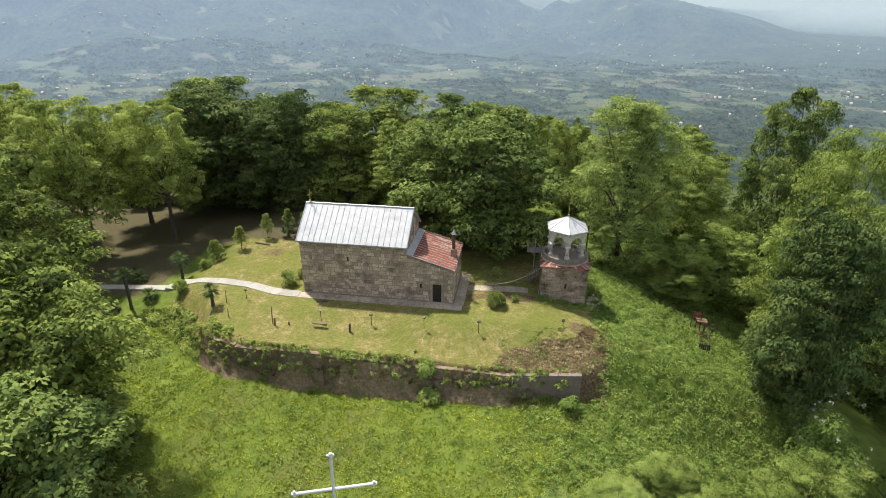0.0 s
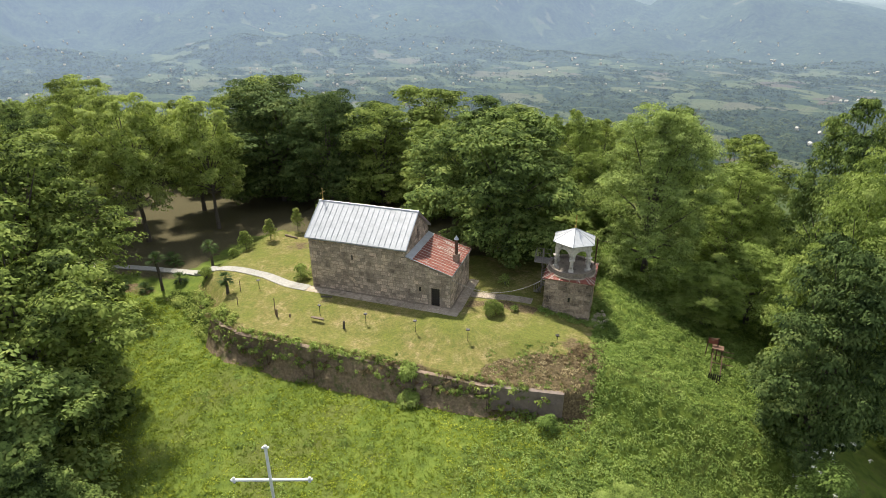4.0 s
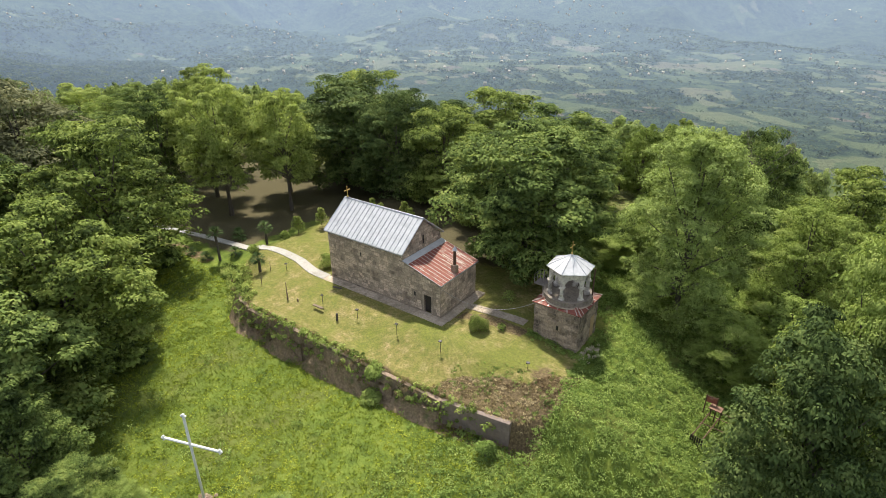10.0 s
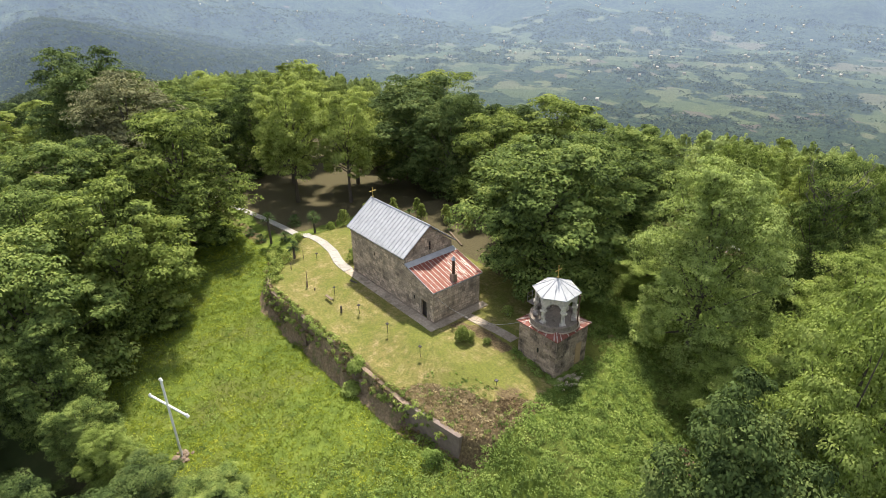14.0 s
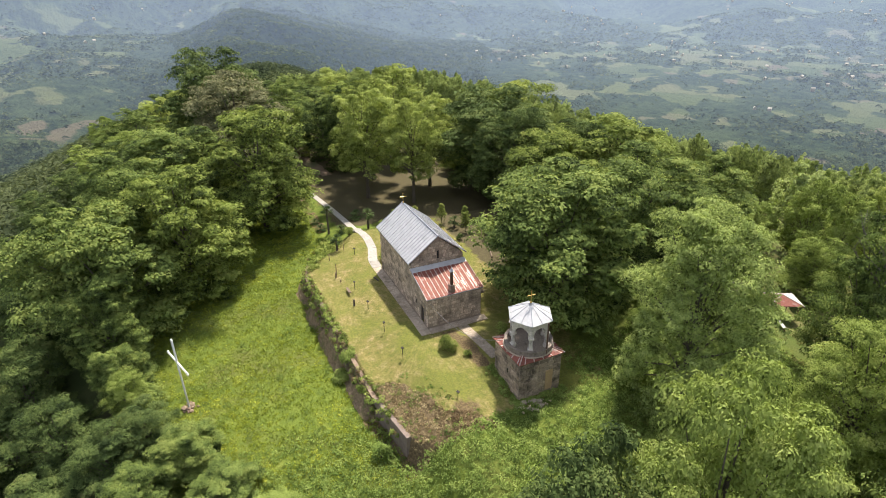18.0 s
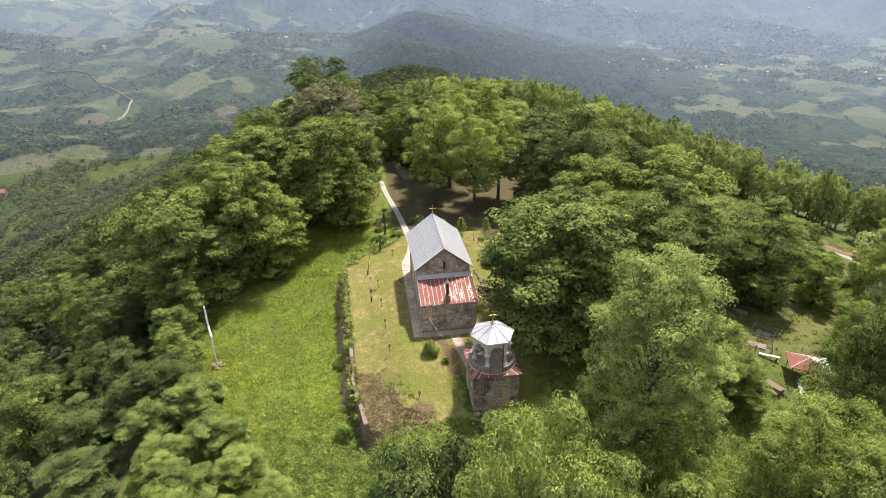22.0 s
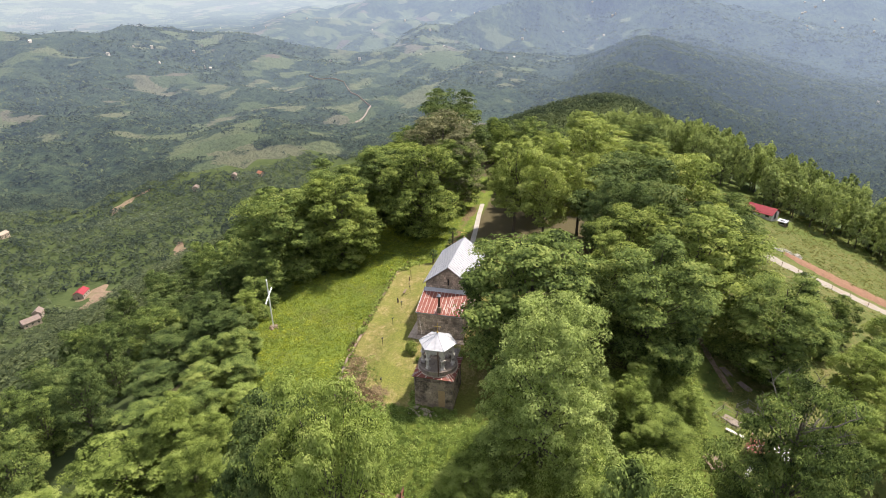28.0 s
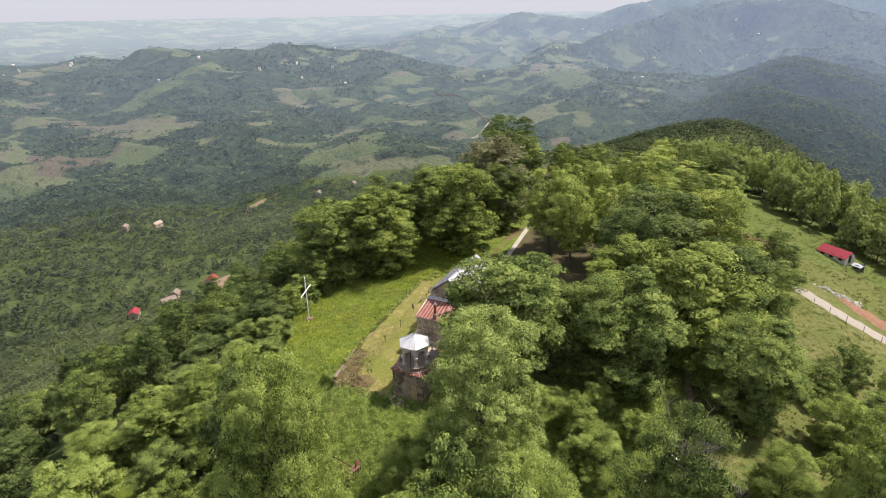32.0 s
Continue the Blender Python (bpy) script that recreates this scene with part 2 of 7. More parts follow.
M_PALE_SHEET = surface("bare_pale_sheet", (0.42, 0.34, 0.3), (0.58, 0.52, 0.48), 0.7, 0.55, 0.2, 0.1, 0.01, (0.34, 0.16, 0.1), 0.5, (0.45, 0.65))
M_PLASTER = surface("stained_plaster", (0.48, 0.43, 0.375), (0.68, 0.63, 0.56), 0.6, 0.9, 0, 0.25, 0.01, (0.2, 0.175, 0.15), 0.7, (0.48, 0.7))
M_CONCRETE = surface("weathered_concrete", (0.32, 0.255, 0.19), (0.54, 0.455, 0.36), 0.8, 0.92, 0, 0.3, 0.015, (0.19, 0.155, 0.11), 1.1, (0.5, 0.72), 0.3)
M_SLAB = surface("pale_path_concrete", (0.35, 0.33, 0.295), (0.5, 0.47, 0.43), 0.7, 0.9, 0, 0.25, 0.01, (0.33, 0.31, 0.26), 1.5, (0.55, 0.75), 0.15)
M_WALL_OLD = surface("earth_stained_concrete", (0.17, 0.115, 0.08), (0.37, 0.275, 0.205), 1.0, 0.95, 0, 0.6, 0.05, (0.13, 0.115, 0.055), 1.2, (0.46, 0.68))
M_BANK = surface("brown_bank_earth", (0.14, 0.1, 0.06), (0.34, 0.25, 0.155), 0.7, 0.97, 0, 0.8, 0.06, (0.12, 0.125, 0.045), 0.8, (0.52, 0.66))
M_WALL_BARE = surface("bare_wall_concrete", (0.19, 0.145, 0.12), (0.29, 0.23, 0.195), 1.4, 0.92, 0, 0.25, 0.015, (0.13, 0.11, 0.09), 1.6)
M_WHITE = surface("white_paint", (0.72, 0.72, 0.7), (0.84, 0.84, 0.82), 0.6, 0.5, 0, 0.08, 0.005)
M_IRON = surface("dark_iron", (0.025, 0.022, 0.02), (0.06, 0.05, 0.042), 0.3, 0.6, 0.5, 0.2, 0.005)
M_RUST_IRON = surface("rusted_iron", (0.08, 0.045, 0.03), (0.17, 0.095, 0.06), 0.3, 0.8, 0.3, 0.2, 0.005)
M_RUST_BOARD = surface("brown_rusted_plate", (0.16, 0.085, 0.055), (0.27, 0.16, 0.11), 0.4, 0.85, 0.1, 0.3, 0.01)
M_PARAPET = surface("dark_stained_mortar", (0.17, 0.14, 0.112), (0.34, 0.285, 0.235), 0.4, 0.95, 0, 0.4, 0.02, (0.07, 0.06, 0.05), 0.8)
M_STAIR = surface("weathered_grey_iron", (0.17, 0.145, 0.13), (0.33, 0.29, 0.26), 0.3, 0.65, 0.2, 0.2, 0.005)
M_BRASS = surface("gilded_metal", (0.5, 0.34, 0.1), (0.66, 0.48, 0.18), 0.3, 0.35, 0.9, 0.05, 0.003)
M_WOOD = surface("grey_old_wood", (0.13, 0.09, 0.06), (0.27, 0.2, 0.14), 0.25, 0.85, 0, 0.3, 0.01)
M_PLY = surface("pale_board", (0.38, 0.25, 0.13), (0.5, 0.35, 0.2), 0.4, 0.75, 0, 0.1, 0.005)
M_DARK_DOOR = surface("dark_painted_door", (0.018, 0.015, 0.014), (0.045, 0.038, 0.034), 0.3, 0.5, 0, 0.2, 0.005)
M_BARK = surface("bark", (0.055, 0.045, 0.035), (0.16, 0.135, 0.11), 0.3, 0.95, 0, 0.8, 0.04)
M_PALE_BARK = surface("grey_dead_wood", (0.13, 0.115, 0.095), (0.26, 0.235, 0.2), 0.3, 0.95, 0, 0.5, 0.02)
M_SOIL = surface("red_soil", (0.17, 0.088, 0.052), (0.3, 0.165, 0.1), 1.5, 0.97, 0, 0.6, 0.06)
M_GRAVEL = surface("pale_gravel", (0.25, 0.22, 0.185), (0.38, 0.345, 0.3), 0.6, 0.95, 0, 0.5, 0.03, (0.28, 0.2, 0.13), 3.0)
M_EARTH = surface("dry_brown_earth", (0.17, 0.115, 0.075), (0.27, 0.195, 0.13), 6.0, 0.97, 0, 0.4, 0.1, (0.12, 0.13, 0.055), 9.0, (0.5, 0.7))
M_REDROOF = surface("crimson_sheet_roof", (0.24, 0.012, 0.022), (0.33, 0.022, 0.035), 1.0, 0.6, 0.0, 0.1, 0.01)
M_TILE = surface("orange_roof", (0.3, 0.11, 0.06), (0.42, 0.19, 0.11), 1.0, 0.8, 0, 0.2, 0.02)
M_LIMEWASH = surface("limewash", (0.5, 0.47, 0.42), (0.68, 0.66, 0.62), 1.5, 0.9, 0, 0.1, 0.01)
M_GLASS_DARK = surface("dark_window_pane", (0.02, 0.022, 0.025), (0.04, 0.042, 0.045), 1.0, 0.12, 0, 0)
M_WIRE = surface("striped_cable", (0.06, 0.05, 0.045), (0.62, 0.58, 0.52), 0.28, 0.7, 0, 0)

L_BEECH = foliage("beech_leaves", (0.042, 0.063, 0.017), (0.238, 0.306, 0.071), (0.414, 0.455, 0.128), 0.24)
L_DARK = foliage("dark_walnut_leaves", (0.029, 0.048, 0.017), (0.111, 0.160, 0.050), (0.205, 0.252, 0.080), 0.18)
L_OAK = foliage("oak_leaves", (0.034, 0.054, 0.018), (0.184, 0.252, 0.068), (0.345, 0.398, 0.110), 0.22)
L_LIME = foliage("yellow_green_leaves", (0.128, 0.163, 0.043), (0.390, 0.465, 0.135), (0.594, 0.638, 0.243), 0.46)
L_ALDER = foliage("alder_leaves", (0.092, 0.125, 0.037), (0.315, 0.397, 0.121), (0.508, 0.591, 0.201), 0.32)
L_BROWN = foliage("brownish_leaves", (0.053, 0.061, 0.032), (0.180, 0.188, 0.096), (0.334, 0.327, 0.173), 0.18)
L_SHRUB = foliage("shrub_leaves", (0.054, 0.081, 0.018), (0.270, 0.349, 0.084), (0.397, 0.462, 0.139), 0.26)
L_NETTLE = foliage("nettle_leaves", (0.100, 0.147, 0.037), (0.232, 0.324, 0.078), (0.378, 0.462, 0.137), 0.3)
L_GRASS = foliage("meadow_grass", (0.121, 0.153, 0.019), (0.284, 0.326, 0.036), (0.451, 0.461, 0.071), 0.35, 0.28)
L_MEADOW = foliage("meadow_herb_leaves", (0.133, 0.181, 0.023), (0.289, 0.345, 0.040), (0.498, 0.516, 0.081), 0.25, 0.28)
L_BELT = foliage("belt_leaves", (0.102, 0.133, 0.051), (0.357, 0.436, 0.160), (0.567, 0.633, 0.263), 0.42)
L_PALM = foliage("palm_fronds", (0.04, 0.065, 0.025), (0.085, 0.125, 0.042), (0.15, 0.2, 0.075), 0.2)
L_CITRUS = foliage("young_tree_leaves", (0.111, 0.150, 0.039), (0.220, 0.275, 0.066), (0.374, 0.383, 0.133))
L_FLOWER = foliage("white_blossom", (0.35, 0.35, 0.3), (0.55, 0.55, 0.48), (0.75, 0.74, 0.68), 0.2)


def ground_material():
    m, nt, bsdf, _ = nodes_of("hill_ground")
    geo = nt.nodes.new("ShaderNodeNewGeometry")
    pos = geo.outputs["Position"]
    att = nt.nodes.new("ShaderNodeAttribute")
    att.attribute_name = "cover"
    sep = nt.nodes.new("ShaderNodeSeparateColor")
    nt.links.new(att.outputs["Color"], sep.inputs[0])
    fine, mid, big = noise_node(nt, 5.0, 6, 0.7, pos), noise_node(nt, 0.9, 5, 0.65, pos), noise_node(nt, 0.16, 4, 0.6, pos)
    grass = ramp(nt, mid.outputs[0], [(0.3, (0.07, 0.1, 0.02)), (0.5, (0.15, 0.2, 0.033)), (0.72, (0.25, 0.29, 0.055))])
    grass = mixed(nt, ramp(nt, big.outputs[0], [(0.5, (0, 0, 0)), (0.68, (0.7, 0.7, 0.7))]), grass, (0.16, 0.155, 0.05))
    grass = mixed(nt, maths(nt, "MULTIPLY", fine.outputs[0], 0.55), grass, (0.08, 0.12, 0.022))
    lawn = ramp(nt, mid.outputs[0], [(0.3, (0.17, 0.165, 0.045)), (0.5, (0.3, 0.25, 0.09)), (0.68, (0.45, 0.34, 0.18))])
    lawn = mixed(nt, ramp(nt, big.outputs[0], [(0.44, (0, 0, 0)), (0.6, (0.85, 0.85, 0.85))]), lawn, (0.19, 0.215, 0.04))
    blot = noise_node(nt, 2.4, 6, 0.75, pos)
    lawn = mixed(nt, ramp(nt, blot.outputs[0], [(0.45, (0, 0, 0)), (0.62, (0.8, 0.8, 0.8))]), lawn, (0.15, 0.17, 0.04))
    lawn = mixed(nt, ramp(nt, fine.outputs[0], [(0.4, (0, 0, 0)), (0.7, (0.75, 0.75, 0.75))]), lawn, (0.1, 0.105, 0.032))
    soil = ramp(nt, fine.outputs[0], [(0.3, (0.07, 0.05, 0.027)), (0.5, (0.15, 0.11, 0.06)), (0.75, (0.3, 0.235, 0.125))])
    wood = ramp(nt, fine.outputs[0], [(0.3, (0.062, 0.054, 0.03)), (0.55, (0.112, 0.095, 0.05)), (0.8, (0.14, 0.145, 0.062))])
    scrub = ramp(nt, noise_node(nt, 0.07, 6, 0.7, pos).outputs[0], [(0.34, (0.04, 0.06, 0.022)), (0.56, (0.08, 0.105, 0.037)), (0.7, (0.13, 0.145, 0.06)), (0.8, (0.17, 0.14, 0.088))])
    scrub = mixed(nt, maths(nt, "MULTIPLY", mid.outputs[0], 0.8), scrub, (0.06, 0.085, 0.03))
    wob = maths(nt, "MULTIPLY", maths(nt, "SUBTRACT", mid.outputs[0], 0.5), 0.9)

    def mask(channel):
        v = maths(nt, "ADD", sep.outputs[channel], wob)
        return ramp(nt, v, [(0.42, (0, 0, 0)), (0.58, (1, 1, 1))])

    col = mixed(nt, mask(0), grass, lawn)
    col = mixed(nt, mask(2), col, wood)
    col = mixed(nt, mask(1), col, soil)
    col = mixed(nt, att.outputs["Alpha"], col, scrub)
    nt.links.new(col, bsdf.inputs["Base Color"])
    bsdf.inputs["Roughness"].default_value = 0.95
    bsdf.inputs["Specular IOR Level"].default_value = 0.15
    bumped(nt, bsdf, maths(nt, "ADD", fine.outputs[0], mid.outputs[0]), 0.6, 0.12)
    return m


def haze_glow(nt, pos, clear=None):
    """Haze of kilometres of bright summer air, painted as emission by distance."""
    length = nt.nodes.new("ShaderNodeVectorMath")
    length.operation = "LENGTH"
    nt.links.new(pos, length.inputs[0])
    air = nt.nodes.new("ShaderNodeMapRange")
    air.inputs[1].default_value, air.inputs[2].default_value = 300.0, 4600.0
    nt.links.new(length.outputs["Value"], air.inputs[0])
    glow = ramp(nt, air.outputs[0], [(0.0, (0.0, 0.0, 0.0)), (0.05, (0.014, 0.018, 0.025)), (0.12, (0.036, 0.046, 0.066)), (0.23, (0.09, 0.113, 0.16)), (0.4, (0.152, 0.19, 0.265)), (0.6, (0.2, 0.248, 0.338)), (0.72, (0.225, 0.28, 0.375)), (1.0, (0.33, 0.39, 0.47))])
    # the painted haze glows more on the sunward side
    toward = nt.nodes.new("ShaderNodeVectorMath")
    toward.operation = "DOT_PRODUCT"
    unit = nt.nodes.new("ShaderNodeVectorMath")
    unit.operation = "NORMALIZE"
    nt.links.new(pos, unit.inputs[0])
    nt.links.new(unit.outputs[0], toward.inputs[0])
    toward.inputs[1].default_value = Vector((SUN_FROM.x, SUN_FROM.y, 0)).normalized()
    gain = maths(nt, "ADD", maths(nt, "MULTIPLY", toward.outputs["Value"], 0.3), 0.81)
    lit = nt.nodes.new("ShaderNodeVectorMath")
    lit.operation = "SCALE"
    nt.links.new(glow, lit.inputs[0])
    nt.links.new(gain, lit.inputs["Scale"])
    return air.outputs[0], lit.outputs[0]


def distance_material():
    """Woods, hedges and fields of the valley; kilometres of bright summer air painted as emission."""
    m, nt, bsdf, _ = nodes_of("distant_valley")
    geo = nt.nodes.new("ShaderNodeNewGeometry")
    pos = geo.outputs["Position"]
    flat = nt.nodes.new("ShaderNodeMapping")
    flat.inputs["Scale"].default_value = (1, 1, 0.3)
    nt.links.new(pos, flat.inputs[0])
    p = flat.outputs[0]
    small, mid = noise_node(nt, 0.055, 6, 0.75, p), noise_node(nt, 0.012, 7, 0.7, p)
    warp = nt.nodes.new("ShaderNodeVectorMath")
    warp.operation = "MULTIPLY_ADD"
    nt.links.new(mid.outputs["Color"], warp.inputs[0])
    warp.inputs[1].default_value = (90, 90, 90)
    nt.links.new(p, warp.inputs[2])
    cells = noise_node(nt, 0.009, vector=warp.outputs[0], kind="ShaderNodeTexVoronoi")
    sep = nt.nodes.new("ShaderNodeSeparateColor")
    nt.links.new(cells.outputs["Color"], sep.inputs[0])
    field = ramp(nt, sep.outputs[0], [(0.0, (0.1, 0.13, 0.048)), (0.4, (0.15, 0.178, 0.068)), (0.75, (0.195, 0.205, 0.092)), (0.9, (0.2, 0.175, 0.105)), (1.0, (0.18, 0.13, 0.09))])
    field = mixed(nt, maths(nt, "MULTIPLY", small.outputs[0], 0.5), field, (0.09, 0.12, 0.045))
    trees = ramp(nt, small.outputs[0], [(0.3, (0.018, 0.03, 0.014)), (0.5, (0.042, 0.064, 0.026)), (0.72, (0.09, 0.12, 0.045))])
    trees = mixed(nt, ramp(nt, mid.outputs[0], [(0.42, (0, 0, 0)), (0.66, (0.55, 0.55, 0.55))]), trees, (0.095, 0.125, 0.05))
    att = nt.nodes.new("ShaderNodeAttribute")
    att.attribute_name = "cover"
    chan = nt.nodes.new("ShaderNodeSeparateColor")
    nt.links.new(att.outputs["Color"], chan.inputs[0])
    # cloud shade over the rounded hill, mixed into the tree colour
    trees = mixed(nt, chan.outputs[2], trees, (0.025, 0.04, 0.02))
    edge = maths(nt, "ADD", chan.outputs[0], maths(nt, "MULTIPLY", maths(nt, "SUBTRACT", small.outputs[0], 0.5), 1.1))
    col = mixed(nt, ramp(nt, edge, [(0.3, (0, 0, 0)), (0.75, (0.9, 0.9, 0.9))]), trees, field)
    bsdf.inputs["Roughness"].default_value = 1.0
    bsdf.inputs["Specular IOR Level"].default_value = 0.0
    dist, glow = haze_glow(nt, pos)
    # paler emitted haze on the far rim, in place of hazy sky and plain
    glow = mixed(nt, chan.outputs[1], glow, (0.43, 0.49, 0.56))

    # base colour also greyed with distance for haze
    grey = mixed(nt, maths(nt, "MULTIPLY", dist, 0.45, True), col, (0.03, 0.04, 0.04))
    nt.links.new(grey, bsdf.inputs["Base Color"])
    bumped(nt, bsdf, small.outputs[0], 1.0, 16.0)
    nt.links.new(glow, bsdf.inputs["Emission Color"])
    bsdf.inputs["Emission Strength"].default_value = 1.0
    return m


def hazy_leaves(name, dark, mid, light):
    """Crowns far enough away for the air to show, painted as emission on them."""
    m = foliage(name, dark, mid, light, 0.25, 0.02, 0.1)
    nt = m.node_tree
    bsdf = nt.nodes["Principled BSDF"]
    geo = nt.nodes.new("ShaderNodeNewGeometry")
    _, glow = haze_glow(nt, geo.outputs["Position"])
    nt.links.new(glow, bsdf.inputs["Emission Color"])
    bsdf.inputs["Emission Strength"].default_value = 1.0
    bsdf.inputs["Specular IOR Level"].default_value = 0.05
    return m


# leaf colours darkened to carry the far hill's cloud shade
L_DARKENED = hazy_leaves("darkened_forest_canopy", (0.03, 0.047, 0.024), (0.066, 0.09, 0.04), (0.125, 0.15, 0.062))
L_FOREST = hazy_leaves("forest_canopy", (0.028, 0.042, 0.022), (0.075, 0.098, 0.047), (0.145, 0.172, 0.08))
M_GROUND = ground_material()
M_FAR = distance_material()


# ---- building blocks ----
def as_mesh(name, verts, faces, material):
    me = bpy.data.meshes.new(name)
    me.from_pydata(verts, [], faces)
    me.materials.append(material)
    return me


def fast_mesh(name, verts, quads, material):
    """A mesh of quads from arrays."""
    me = bpy.data.meshes.new(name)
    verts, quads = np.asarray(verts, np.float32), np.asarray(quads, np.int32)
    n = len(quads)
    me.vertices.add(len(verts))
    me.vertices.foreach_set("co", verts.ravel())
    me.loops.add(n * 4)
    me.loops.foreach_set("vertex_index", quads.ravel())
    me.polygons.add(n)
    me.polygons.foreach_set("loop_start", np.arange(0, n * 4, 4, dtype=np.int32))
    me.polygons.foreach_set("loop_total", np.full(n, 4, np.int32))
    me.update(calc_edges=True)
    me.materials.append(material)
    return me


def thing(name, label, category, at=(0, 0, 0), group="", kind="", turn=0):
    ob = new(name)
    ob.empty_display_size = 0.2
    ob.matrix_basis = pose(*at, 0, 0, turn)
    return tagged(ob, label, category, group, kind)


def part(name, bm, material, parent=None, label=""):
    """Links a bmesh, or a mesh, as one object under a thing or a part."""
    if isinstance(bm, bmesh.types.BMesh):
        me = bpy.data.meshes.new(name)
        bmesh.ops.recalc_face_normals(bm, faces=bm.faces)
        bm.to_mesh(me)
        bm.free()
        me.materials.append(material)
    else:
        me = bm
    ob = new(name, me)
    if parent is not None:
        ob.parent = parent
    if label:
        ob["label"] = label
    return ob


def box(x0, x1, y0, y1, z0, z1, bevel=0.0, bm=None):
    bm = bm or bmesh.new()
    got = bmesh.ops.create_cube(bm, size=1.0)["verts"]
    bmesh.ops.transform(bm, matrix=Matrix.Translation(((x0 + x1) / 2, (y0 + y1) / 2, (z0 + z1) / 2)) @ Matrix.Diagonal((x1 - x0, y1 - y0, z1 - z0, 1)), verts=got)
    if bevel:
        edges = list({e for v in got for e in v.link_edges})
        bmesh.ops.bevel(bm, geom=edges, offset=bevel, segments=1, affect="EDGES")
    return bm


def rod(a, b, r0, r1=None, sides=8, bm=None):
    bm = bm or bmesh.new()
    a, b = Vector(a), Vector(b)
    r1 = r0 if r1 is None else r1
    got = bmesh.ops.create_cone(bm, cap_ends=True, segments=sides, radius1=r0, radius2=max(r1, 0.001), depth=(b - a).length)["verts"]
    bmesh.ops.transform(bm, matrix=Matrix.Translation((a + b) / 2) @ (b - a).to_track_quat("Z", "Y").to_matrix().to_4x4(), verts=got)
    return bm


def ball(at, r, bm=None, flat=1.0, sub=2):
    bm = bm or bmesh.new()
    got = bmesh.ops.create_icosphere(bm, subdivisions=sub, radius=r)["verts"]
    bmesh.ops.transform(bm, matrix=Matrix.Translation(at) @ Matrix.Diagonal((1, 1, flat, 1)), verts=got)
    return bm


def prism(points, along, bm=None):
    """A flat outline (a list of 3D points) pushed out along a vector."""
    bm = bm or bmesh.new()
    f = bm.faces.new([bm.verts.new(p) for p in points])
    got = bmesh.ops.extrude_face_region(bm, geom=[f])
    bmesh.ops.translate(bm, vec=along, verts=[v for v in got["geom"] if isinstance(v, bmesh.types.BMVert)])
    return bm


# ---- ground ----
def graded(lo, hi, near_lo, near_hi, step, growth):
    v = list(np.arange(near_lo, near_hi + step / 2, step))
    for sign, end, first in ((1, hi, near_hi), (-1, lo, near_lo)):
        at, d, more = first, step, []
        while sign * (end - at) > 0:
            d *= growth
            at += sign * d
            more.append(at)
        v = v + more if sign > 0 else more[::-1] + v
    return np.array(v)


